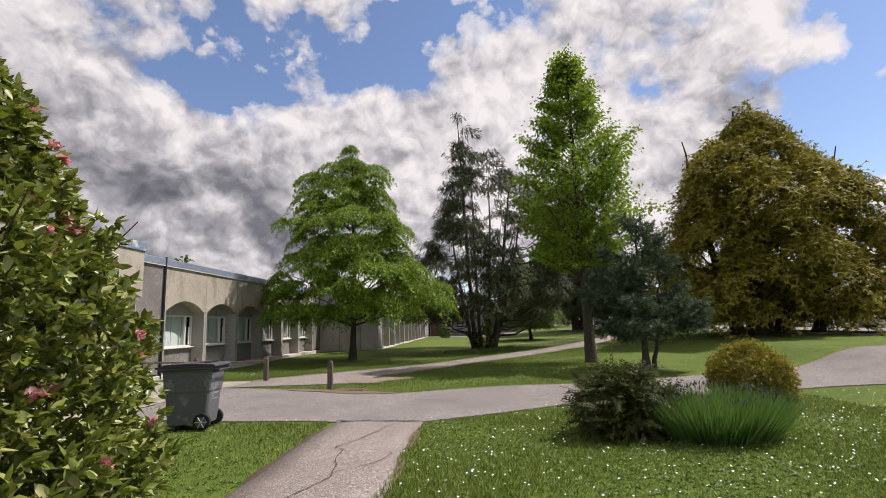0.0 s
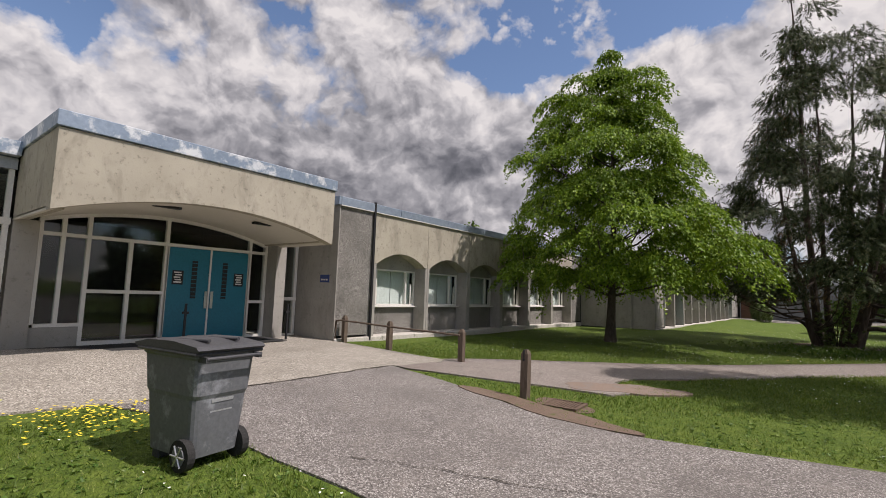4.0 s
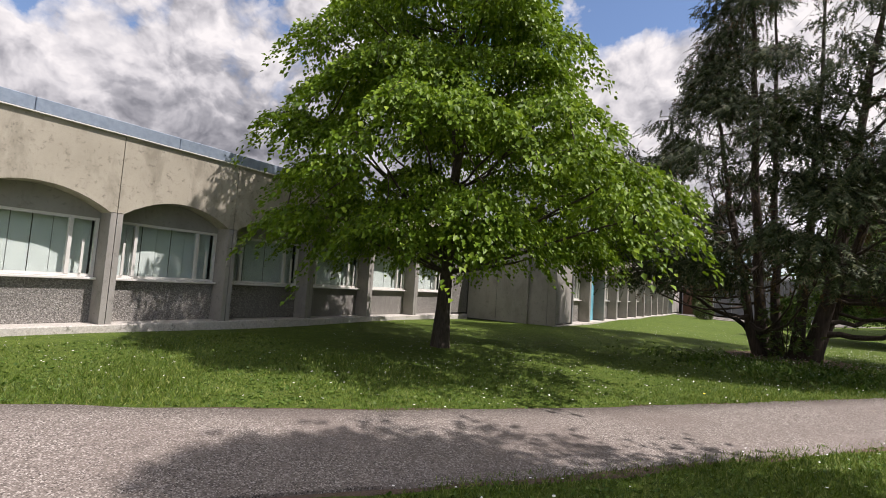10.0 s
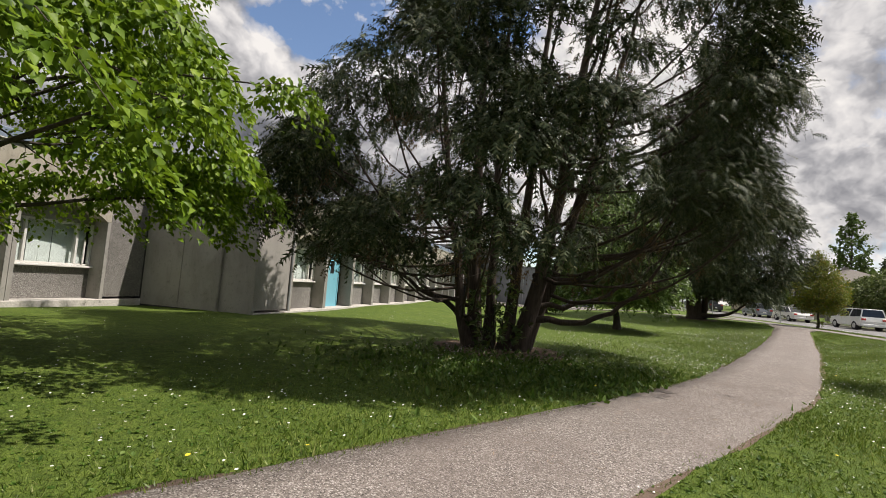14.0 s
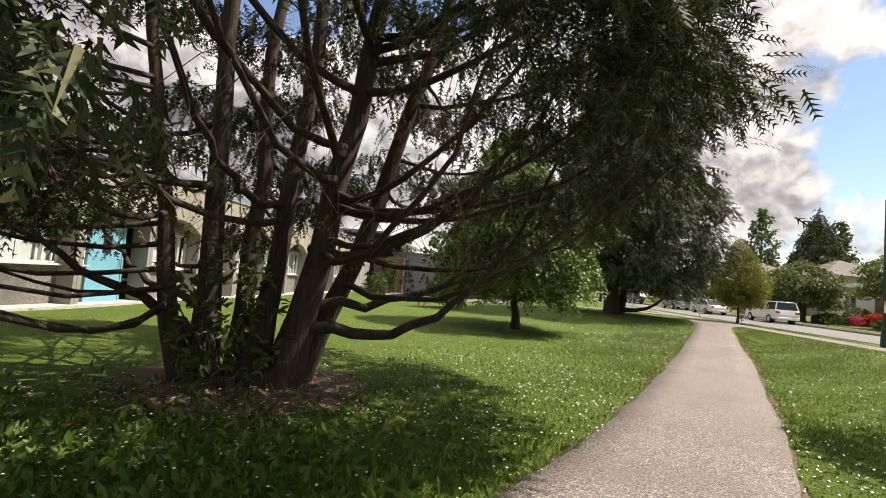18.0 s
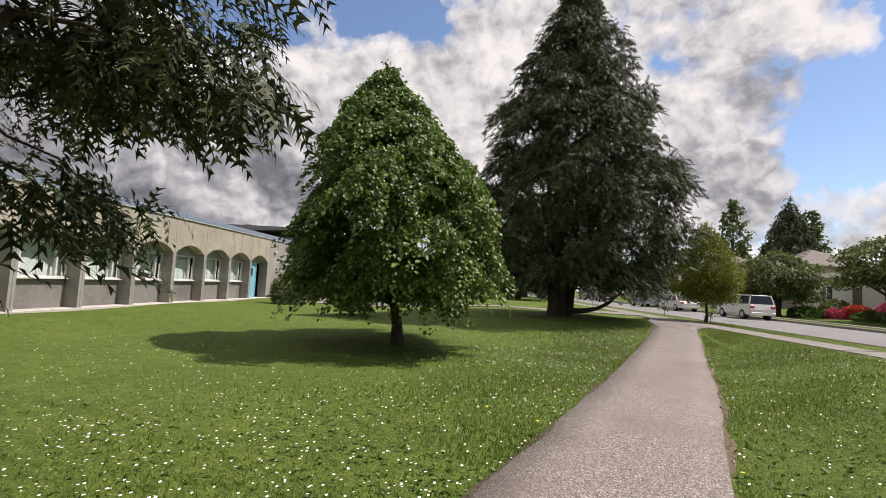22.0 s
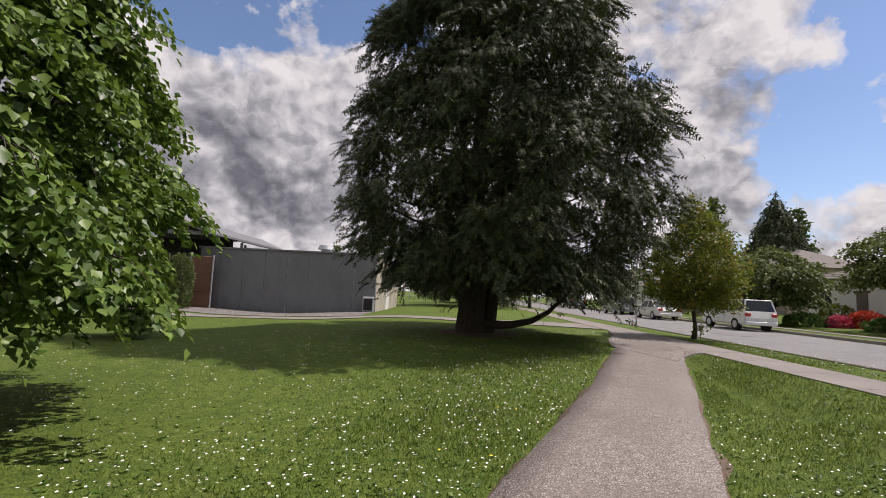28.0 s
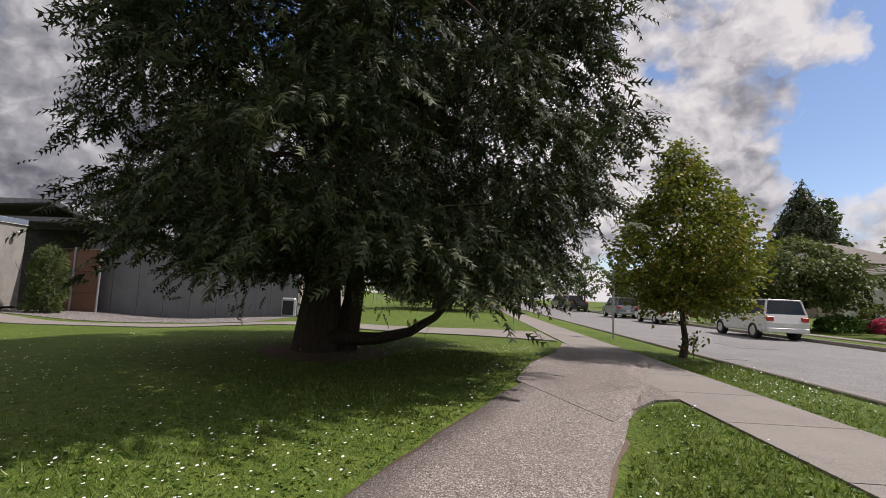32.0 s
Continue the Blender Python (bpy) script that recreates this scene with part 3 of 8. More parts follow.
def strip(name, centre, half, lift, material, label, category, seed, ragged=0.05, step=0.2, ends=0.12):
    """A paved band along a line, lying on the land, with ragged edges that dip into the soil."""
    c = np.array(centre, float)
    d = np.r_[0, np.cumsum(np.hypot(*np.diff(c, axis=0).T))]
    s = np.arange(0, d[-1], step)
    # smoothed line
    x, y = np.interp(s, d, c[:, 0]), np.interp(s, d, c[:, 1])
    k = np.ones(15) / 15
    px, py = np.r_[[x[0]] * 7, x, [x[-1]] * 7], np.r_[[y[0]] * 7, y, [y[-1]] * 7]
    x, y = np.convolve(px, k, "valid"), np.convolve(py, k, "valid")
    tx, ty = np.gradient(x), np.gradient(y)
    ln = np.hypot(tx, ty)
    nx_, ny_ = ty / ln, -tx / ln
    halves = np.interp(s, d, half) if np.ndim(half) else np.full(len(s), float(half))
    rows = []
    for f in (-1.0, -0.985, -0.5, 0.0, 0.5, 0.985, 1.0):
        off = f * halves + (wobble(len(s), ragged, seed + (f > 0)) if abs(f) > 0.9 else 0)
        X, Y = x + nx_ * off, y + ny_ * off
        rows.append(np.c_[X, Y, height(X, Y) + (lift if abs(f) < 0.99 else -0.05)])
    V = np.stack(rows, 1).reshape(-1, 3)
    w, n = 7, len(s)
    i = (np.arange(n - 1)[:, None] * w + np.arange(w - 1)).ravel()
    return tagged(raw(name, V, np.c_[i, i + 1, i + 1 + w, i + w], material), label, category, kind="structure")


def sheet(name, outline, lift, material, label, category, step=0.25, edge=0.03):
    """A paved area inside an outline, lying on the land, with a thin edge."""
    bm = bmesh.new()
    vs = [bm.verts.new((x, y, 0)) for x, y in outline]
    f = bm.faces.new(vs)
    if f.normal.z < 0:
        f.normal_flip()
    x0, x1 = min(p[0] for p in outline), max(p[0] for p in outline)
    y0, y1 = min(p[1] for p in outline), max(p[1] for p in outline)
    for axis, a, b in ((0, x0, x1), (1, y0, y1)):
        at = a + 0.6
        while at < b:
            co, no = ((at, 0, 0), (1, 0, 0)) if axis == 0 else ((0, at, 0), (0, 1, 0))
            bmesh.ops.bisect_plane(bm, geom=bm.verts[:] + bm.edges[:] + bm.faces[:], plane_co=co, plane_no=no)
            at += 0.6
    rim = [e for e in bm.edges if e.is_boundary]
    for v in bm.verts:
        v.co.z = hz(v.co.x, v.co.y) + lift
    made = bmesh.ops.extrude_edge_only(bm, edges=rim)["geom"]
    for v in made:
        if isinstance(v, bmesh.types.BMVert):
            v.co.z -= 0.08
    bmesh.ops.recalc_face_normals(bm, faces=bm.faces)
    return tagged(part(name, bm, material), label, category, kind="structure")


def rough_line(points, seed, step=0.35, amount=0.05):
    """Points along a line of corners with small unevenness."""
    p = np.array(points, float)
    d = np.r_[0, np.cumsum(np.hypot(*np.diff(p, axis=0).T))]
    s = np.linspace(0, d[-1], max(2, int(d[-1] / step)))
    w = wobble(len(s), amount, seed)
    w[0] = w[-1] = 0
    return [(float(np.interp(v, d, p[:, 0]) + k * 0.7), float(np.interp(v, d, p[:, 1]) + k)) for v, k in zip(s, w)]


# paved ground
drive = rough_line([(-6.5, 7.3), (-5.2, 7.75), (-2.3, 7.7)], 3) + rough_line([(-0.95, 7.7), (2.0, 9.1), (6.0, 9.8), (9.0, 10.2), (17.9, 11.6)], 4)
drive += rough_line([(17.9, 15.9), (11.5, 14.4), (7.6, 13.2), (2.7, 11.75), (0.4, 11.35), (-2.1, 10.85), (-3.5, 11.0), (-4.7, 11.35), (-6.35, 11.75)], 5) + [(-6.5, 11.75)]
sheet("driveway", drive, 0.02, M_ASPHALT, "worn grey asphalt drive with cracks", "driveway")
sheet("forecourt", [(-13.2, 3.0), (-7.3, 3.0), (-7.05, 5.6), (-6.7, 7.3), (-6.512, 7.3), (-6.512, 11.76), (-6.2, 12.0), (-6.3, 13.25), (-9.8, 13.12), (-13.2, 13.12)], 0.026, M_PLAZA, "pale washed-pebble concrete forecourt", "forecourt")
strip("footpath", [(-1.75, -7.0), (-1.7, 0.0), (-1.6, 4.4), (-1.62, 8.3)], 0.7, 0.018, M_PATH, "cracked asphalt footpath across the grass", "path", 11, 0.05)
strip("path_fringe", [(-5.6, 12.95), *PATH_C.tolist()], [0.93, 1.0] + [0.92] * 9 + [0.88, 0.82, 0.78, 0.78, 0.8], 0.008, M_DIRT, "reddish soil and needles along the path's edges", "soil", 31, 0.06)
strip("path_fringe", [(-1.75, -7.0), (-1.7, 0.0), (-1.6, 4.4), (-1.62, 7.75)], 0.79, 0.007, M_DIRT, "reddish soil along the path's edges", "soil", 33, 0.07)
strip("footpath", [(-6.4, 12.55), (-5.6, 12.95), *PATH_C.tolist()], [0.75, 0.9, 0.95] + [0.86] * 9 + [0.84, 0.79, 0.76, 0.8, 0.9], 0.024, M_PATH, "pinkish grey asphalt footpath curving through the lawn", "path", 21, 0.03)


def blot(cx, cy, a, b, turn, seed, n=60):
    """An uneven round outline."""
    r = np.random.default_rng(seed)
    ang = np.linspace(0, 2 * math.pi, n, endpoint=False)
    k = 1 + 0.2 * np.sin(2 * ang + seed) + 0.08 * np.sin(5 * ang + seed) + 0.06 * np.sin(3 * ang + 2 * seed) + 0.03 * np.sin(7 * ang) + r.normal(0, 0.02, n)
    u, v = np.cos(ang) * a * k, np.sin(ang) * b * k
    c, s = math.cos(turn), math.sin(turn)
    return [(float(cx + c * x - s * y), float(cy + s * x + c * y)) for x, y in zip(u, v)]


APRON = [(-6.4, 11.8), (-6.1, 11.78), (-5.25, 11.97), (-4.41, 12.23), (-3.66, 12.57), (-3.29, 12.7), (-2.8, 12.85), (-2.62, 13.2), (-2.7, 13.6), (-3.1, 13.9), (-3.05, 14.3), (-2.9, 14.75), (-2.3, 15.6), (-3.0, 16.2), (-5.2, 13.5), (-6.3, 12.7)]
sheet("path_apron", APRON, 0.03, M_PATH, "widened asphalt where the footpath leaves the forecourt", "path")
sheet("soil_patch", blot(-2.78, 13.5, 0.85, 0.42, 0.62, 8), 0.035, M_SAND, "bare brown soil worn beside the path", "soil")
sheet("soil_patch", blot(-3.2, 11.18, 1.25, 0.24, -0.05, 9), 0.031, M_DIRT, "bare brown soil along the drive's edge", "soil")
sheet("path_apron", [(14.45, 46.3), (14.75, 46.68), (15.1, 46.9), (15.425, 46.97), (15.425, 53.5), (15.3, 53.5), (14.8, 51.4), (14.0, 49.5), (13.6, 48.0)], 0.029, M_PATH, "pinkish grey asphalt where the footpath meets the pavement", "path")
# pavement slabs along the street
Y0, Y1 = -8.0, 140.0
pavement = tagged(new("pavement"), "pale concrete pavement slabs along the street", "pavement", kind="structure")
slab_at = Y0
slabs_far = bmesh.new()
while slab_at < Y1:
    n = 1.5
    bm = bmesh.new()
    outline = [(15.43, slab_at + 0.008), (16.68, slab_at + 0.008), (16.68, slab_at + n - 0.008), (15.43, slab_at + n - 0.008)]
    near = 30 < slab_at < 100
    prism(bm if near else slabs_far, outline, "z", -0.1, 0.035)
    for v in (bm.verts if near else list(slabs_far.verts)[-8:]):
        v.co.z = 0.42 + (0.02 if v.co.z > 0 else -0.1)
    if near:
        part("slab", bm, M_WALKWAY, pavement)
    else:
        bm.free()
    slab_at += n
part("slabs", slabs_far, M_WALKWAY, pavement)["kind"] = "stuff"


def band(name, x0, x1, y0, y1, lift, material, label, category, drop=0.1, step=2.0, parent=None, kind="structure"):
    ys = np.arange(y0, y1 + step, step)
    top = [np.c_[np.full(len(ys), x), ys, height(np.full(len(ys), x), ys) + dz] for x, dz in ((x0, lift - drop), (x0, lift), (x1, lift), (x1, lift - drop))]
    V = np.stack(top, 1).reshape(-1, 3)
    i = (np.arange(len(ys) - 1)[:, None] * 4 + np.arange(3)).ravel()
    ob = raw(name, V, np.c_[i, i + 1, i + 5, i + 4], material, parent)
    return tagged(ob, label, category, kind=kind)


road_z = 0.42 - 0.12
rd = boxed(KERB, FAR_KERB, -200, 420, road_z - 0.2, road_z)
tagged(part("road", rd, M_ROAD), "grey asphalt street with patched seams", "road", kind="structure")
for x0, x1 in ((KERB - 0.16, KERB), (FAR_KERB, FAR_KERB + 0.16)):
    kerb = boxed(x0, x1, -150, 300, 0.0, 0.44, bevel=0.02)
    tagged(part("kerb", kerb, M_WALKWAY), "low concrete kerb beside the street", "kerb", kind="structure")
# road repairs
for x0, x1, y0, y1 in ((19.2, 21.0, 44.5, 46.2), (21.4, 22.6, 56.5, 58.2), (18.6, 19.6, 53, 57)):
    tagged(part("road_patch", boxed(x0, x1, y0, y1, road_z - 0.01, road_z + 0.006), mat("tar_repair", (0.15, 0.148, 0.145), (0.2, 0.197, 0.19), 2, 60, 0.85)), "darker asphalt repair in the street", "road patch", kind="structure")
# the cross walk that leads to the school yard
sheet("cross_path", [(-6.0, 56.2), (3.7, 55.5), (9.0, 55.4), (15.3, 54.2), (15.3, 57.4), (9.0, 57.2), (0.0, 56.9), (-6.0, 58.3)], 0.03, M_WALKWAY, "grey concrete walk crossing to the yard", "path")
sheet("yard", [(-6.1, 58.5), (5.2, 57.6), (5.2, 61.9), (-6.1, 61.9)], 0.02, M_ASPHALT, "weedy asphalt before the grey store building", "yard")

# ---- the school: shared pieces ----
X_A, X_B, DEEP = -9.93, -6.26, 0.52
TOP, FAS = 3.74, 3.98


def arch_outline(y0, y1, z_spring, z_top, z_apex, n=12):
    """Panel over an opening from y0 to y1: flat above, a segment arch below."""
    pts = [(y0, z_top), (y0, z_spring)]
    for k in range(n + 1):
        f = k / n
        pts.append((y0 + (y1 - y0) * f, z_spring + (z_apex - z_spring) * (1 - (2 * f - 1) ** 2)))
    pts += [(y1, z_top)]
    clean = []
    for p in pts:
        if not clean or (abs(p[0] - clean[-1][0]) + abs(p[1] - clean[-1][1])) > 1e-4:
            clean.append(p)
    return clean


def bay_window(xw, y0, y1, z0, z1, zg, blinds=True):
    """A steel window: frame bars, four lights, a sill; a blind behind it."""
    win = thing("window", xw, (y0 + y1) / 2, z0, label="white-framed window with pale blinds behind the glass" if blinds else "white-framed dark window", category="window", group="school windows")
    w, h = y1 - y0, z1 - z0
    bm = bmesh.new()
    for a, b, c, d in ((-w / 2, w / 2, 0, 0.05), (-w / 2, w / 2, h - 0.05, h), (-w / 2, -w / 2 + 0.05, 0.05, h - 0.05), (w / 2 - 0.05, w / 2, 0.05, h - 0.05)):
        box(bm, -0.05, 0.03, a, b, c, d)
    part("frame", bm, M_WHITE, win)
    bars = (-w / 2 + 0.42, w / 2 - 0.42)
    for y in bars:
        part("mullion", boxed(-0.06, 0.045, y - 0.028, y + 0.028, 0.05, h - 0.05), M_WHITE, win)
    # tilted vents stand a little open at the sides
    for y in (bars[0] - 0.2, bars[1] + 0.2):
        part("vent_stay", boxed(0.035, 0.065, y - 0.02, y + 0.02, 0.06, h * 0.62), M_WHITE, win)
    ys = (-w / 2 + 0.05, bars[0] - 0.028, bars[0] + 0.028, bars[1] - 0.028, bars[1] + 0.028, w / 2 - 0.05)
    for a, b in zip(ys[::2], ys[1::2]):
        pane = part("pane", boxed(-0.02, -0.014, a, b, 0.05, h - 0.05), M_GLASS, win)
        pane.visible_shadow = False
    part("sill", boxed(-0.05, 0.14, -w / 2 - 0.04, w / 2 + 0.04, -0.05, -0.004, bevel=0.008), M_WHITE, win)
    if blinds:
        bm = bmesh.new()
        n = 7
        for k in range(n):
            a, b = -w / 2 + 0.04 + (w - 0.08) * k / n, -w / 2 + 0.04 + (w - 0.08) * (k + 1) / n - 0.012
            box(bm, -0.16 - 0.012 * (k % 2), -0.15 - 0.012 * (k % 2), a, b, 0.02, h - 0.02)
        part("blind", bm, M_BLIND, win)
    else:
        part("blind", boxed(-0.3, -0.28, -w / 2 + 0.04, w / 2 - 0.04, 0.02, h - 0.02), M_SHADE_TONE, win, "dark panel painted as the room's shade")
    return win


def bay(wall, x, y0, y1, zb, index, door=None):
    """One bay of the facade between two joints: panel with arch, half piers, spandrel and window."""
    g = 0.006
    bm = bmesh.new()
    inner0, inner1 = y0 + 0.10, y1 - 0.10
    prism(bm, arch_outline(inner0, inner1, 2.30, TOP, 2.66), "x", x - DEEP + 0.1, x)
    part("arch_panel", bm, M_CONC, wall)
    for a, b in ((y0 + g, inner0), (inner1, y1 - g)):
        p = boxed(x - DEEP, x + 0.004, a, b, zb + 0.08, 2.30)
        part("pier", p, M_CONC_GREY, wall)
        part("pier_head", boxed(x - DEEP + 0.1, x, a, b, 2.31, TOP), M_CONC, wall)
    part("back_panel", boxed(x - DEEP - 0.02, x - DEEP + 0.1, inner0, inner1, 2.2, TOP), M_CONC_GREY, wall)
    if door:
        d0, d1 = door
        lo, hi = inner0, inner1
        part("spandrel", boxed(x - DEEP - 0.1, x - DEEP + 0.08, lo, d0 - 0.06, zb + 0.094, 1.06), M_PEBBLE, wall, "pebble-dashed panel under the window")
        bay_window(x - DEEP + 0.06, lo, d0 - 0.08, 1.12, 2.2, zb)
    else:
        part("spandrel", boxed(x - DEEP - 0.1, x - DEEP + 0.08, inner0, inner1, zb + 0.094, 1.06), M_PEBBLE, wall, "pebble-dashed panel under the window")
        bay_window(x - DEEP + 0.06, inner0 + 0.01, inner1 - 0.01, 1.12, 2.2, zb)


def plain_door(x, y0, y1, z0, z1, wall, group):
    d = thing("door", x, (y0 + y1) / 2, z0, label="light blue steel door with a small window, closed", category="door", group=group)
    w, h = y1 - y0, z1 - z0
    part("leaf", boxed(-0.03, 0.02, -w / 2 + 0.05, w / 2 - 0.05, 0.01, h - 0.05, bevel=0.004), M_SKYBLUE, d)
    bm = bmesh.new()
    box(bm, -0.05, 0.04, -w / 2, -w / 2 + 0.05, 0, h), box(bm, -0.05, 0.04, w / 2 - 0.05, w / 2, 0, h), box(bm, -0.05, 0.04, -w / 2 + 0.05, w / 2 - 0.05, h - 0.05, h)
    part("frame", bm, M_SKYBLUE if group == "yard doors" else M_WHITE, d)
    part("pane", boxed(0.021, 0.026, -0.14, 0.14, h * 0.62, h * 0.85), M_BLACK, d, "small dark glazed light")
    part("handle", rod(bmesh.new(), (0.06, w / 2 - 0.14, h * 0.45), (0.06, w / 2 - 0.14, h * 0.55), 0.012), M_STEEL, d)
    part("threshold", boxed(-0.1, 0.3, -w / 2, w / 2, -0.12, 0.0), M_WALKWAY, d)
    return d


def wall_body(name, x, y0, y1, zb, label, flat):
    """The building mass behind a facade and its coping."""
    w = tagged(new(name), label, "wall", kind="structure")
    part("plinth", boxed(x - DEEP - 0.1, x + 0.05, y0, y1, -0.3, zb + 0.09, bevel=0.015), mat("pale_plinth", (0.42, 0.39, 0.35), (0.55, 0.52, 0.48), 1.5, 30, 0.9, bump=0.2, spots=((0.2, 0.19, 0.16), 4.0, 0.35)), w, "pale concrete plinth")
    y = y0
    while y < y1 - 0.05:
        e = min(y + 2.28, y1)
        part("coping", boxed(x - 0.35, x + 0.045, y + 0.004, e - 0.004, TOP + 0.015, FAS, bevel=0.01), M_FASCIA_CLEAN, w, "blue-grey metal coping")
        y = e
    part("coping_drip", boxed(x - 0.3, x + 0.055, y0, y1, TOP - 0.005, TOP + 0.014), M_WHITE, w)
    return w


def pebble_panel(wall, x, y0, y1, zb, zt=TOP, material=None, label="exposed pebble wall panel"):
    part("panel", boxed(x - 0.3, x - 0.01, y0, y1, zb + 0.15, zt), material or M_PEBBLE, wall, label)


# ---- wing by the entrance ----
ZA = 0.2
wall_a = wall_body("wall_1", X_A, 13.13, 29.3, ZA, "tan concrete school wing with arched window bays", None)
pebble_panel(wall_a, X_A, 13.15, 14.28, ZA)
part("edge_trim", boxed(X_A - 0.3, X_A + 0.01, 13.12, 13.15, ZA, TOP), M_CONC_GREY, wall_a)
part("downpipe", rod(bmesh.new(), (X_A + 0.03, 14.35, ZA), (X_A + 0.03, 14.35, FAS + 0.04), 0.04), M_BLACK, wall_a, "dark downpipe")
part("filler", boxed(X_A - 0.4, X_A - 0.03, 14.28, 14.42, ZA, TOP), M_CONC_GREY, wall_a)
joints = [14.42, 16.75] + [16.75 + 2.28 * k for k in range(1, 6)]
for k, (a, b) in enumerate(zip(joints, joints[1:])):
    bay(wall_a, X_A, a, b, ZA, k)
pebble_panel(wall_a, X_A, joints[-1] + 0.01, 29.29, ZA)
# core coloured near-black, as the unlit rooms behind the windows
part("core", boxed(-22, X_A - DEEP - 0.33, 13.15, 29.3, -0.2, 3.9), M_SHADE_TONE, wall_a)
part("side_wall", boxed(-13.0, X_A - 0.31, 13.12, 13.15, 0.0, TOP), M_CONC_GREY, wall_a, "grey concrete return wall beside the entrance")
part("roof", boxed(-22, X_A - 0.36, 13.15, 29.3, 3.9, 3.95), M_ROOF_EDGE, wall_a)
part("coping", boxed(-13.0, X_A + 0.04, 13.06, 13.128, TOP + 0.015, FAS), M_FASCIA_CLEAN, wall_a, "blue-grey metal coping")
part("wall_sign", boxed(-10.55, -10.2, 13.09, 13.118, 1.72, 1.92), mat("blue_sign", (0.03, 0.05, 0.16), (0.04, 0.065, 0.2), bump=0), wall_a, "small blue sign with pale writing")
for k in range(3):
    part("lettering", boxed(-10.5 + k * 0.1, -10.43 + k * 0.1, 13.082, 13.088, 1.77, 1.81), M_WHITE, wall_a)

# ---- long wing ----
ZB = 0.1
wall_b = wall_body("wall_2", X_B, 29.3, 60.15, ZB, "long tan concrete school wing with arched window bays", None)
pebble_panel(wall_b, X_B, 29.36, 30.98, ZB, material=M_CONC_GREY, label="pale rendered end panel")
part("corner_trim", boxed(X_B - 0.3, X_B + 0.012, 29.27, 29.36, ZB, TOP), M_CONC_GREY, wall_b)
jb = [31.1 + 2.28 * k for k in range(0, 12)]
part("downpipe", rod(bmesh.new(), (X_B + 0.02, 31.03, ZB), (X_B + 0.02, 31.03, TOP), 0.03), M_GALV, wall_b)
for k, (a, b) in enumerate(zip(jb, jb[1:])):
    dr = (34.05, 35.1) if k == 1 else (54.35, 55.4) if k == 10 else None
    bay(wall_b, X_B, a, b, ZB, k, dr)
    if dr:
        plain_door(X_B - DEEP + 0.1, dr[0] - 0.04, dr[1] + 0.06, 0.16, 2.22, wall_b, "yard doors")
for k in range(3):
    a = jb[-1] + 0.02 + k * 1.31
    part("panel", boxed(X_B - 0.3, X_B - 0.01 + 0.004 * (k % 2), a, min(a + 1.28, 60.14), ZB + 0.2, TOP), M_CONC_GREY, wall_b, "grey concrete end panel")
part("core", boxed(-20, X_B - DEEP - 0.33, 29.32, 60.1, -0.2, 3.9), M_SHADE_TONE, wall_b)
part("roof", boxed(-20, X_B - 0.36, 29.4, 60.1, 3.9, 3.95), M_ROOF_EDGE, wall_b)
# return wall facing the maple, in three cast panels
for x0, x1 in ((-9.9, -8.65), (-8.63, -7.35), (-7.33, -6.58)):
    part("panel", boxed(x0, x1, 29.3, 29.5, ZB + 0.05, TOP), M_CONC_GREY, wall_b, "grey concrete return panel")
part("coping", boxed(-9.9, X_B + 0.04, 29.24, 29.3, TOP + 0.015, FAS), M_FASCIA_CLEAN, wall_b, "blue-grey metal coping")
part("downpipe", rod(bmesh.new(), (-7.34, 29.25, 0.1), (-7.34, 29.25, TOP), 0.045), M_CONC_GREY, wall_b, "painted downpipe")
part("end_wall", boxed(-20, X_B - 0.02, 60.1, 60.15, -0.1, TOP), M_CONC_GREY, wall_b)
# small lamp and pipe by the end panels
lamp = thing("wall_lamp", X_B + 0.02, 57.0, 2.95, label="small white bulkhead lamp on the school wall", category="lamp")
part("back_plate", boxed(-0.03, 0.02, -0.09, 0.09, -0.09, 0.09, bevel=0.01), M_GALV, lamp)
bm = bmesh.new()
bmesh.ops.create_uvsphere(bm, u_segments=12, v_segments=8, radius=0.09, matrix=pose(0.07, 0, 0))
part("glass_bowl", bm, M_WHITE, lamp, "milky glass bowl", True)
cam_box = thing("security_camera", X_B + 0.02, 59.6, 3.45, label="white security camera under the coping", category="camera")
part("bracket", rod(bmesh.new(), (0, 0, 0), (0.18, 0, 0.02), 0.02), M_WHITE, cam_box)
bm = bmesh.new()
bmesh.ops.create_uvsphere(bm, u_segments=12, v_segments=8, radius=0.09, matrix=pose(0.2, 0, -0.06))
part("dome", bm, M_WHITE, cam_box, smooth=True)

# ---- entrance canopy ----
canopy = tagged(new("entrance_canopy"), "tan concrete entrance canopy with a shallow arch", "canopy", kind="structure")
bm = bmesh.new()
prism(bm, arch_outline(7.08, 12.28, 2.58, 3.84, 3.02, 20), "x", -9.32, -9.1)
part("arch_front", bm, M_CONC, canopy)
bm = bmesh.new()
n = 20
arc = [(7.08 + 5.2 * k / n, 2.58 + 0.44 * (1 - (2 * k / n - 1) ** 2)) for k in range(n + 1)]
prism(bm, arc + [(y, z + 0.06) for y, z in arc[::-1]], "x", -11.62, -9.322)
part("soffit", bm, M_SOFFIT, canopy, "cream vaulted soffit")
for y0, y1 in ((7.08, 7.3), (12.06, 12.28)):
    part("cheek", boxed(-11.62, -9.322, y0, y1, 2.62, 3.84), M_CONC, canopy)
part("roof", boxed(-12.5, -9.2, 7.1, 12.26, 3.7, 3.86), M_ROOF_EDGE, canopy)
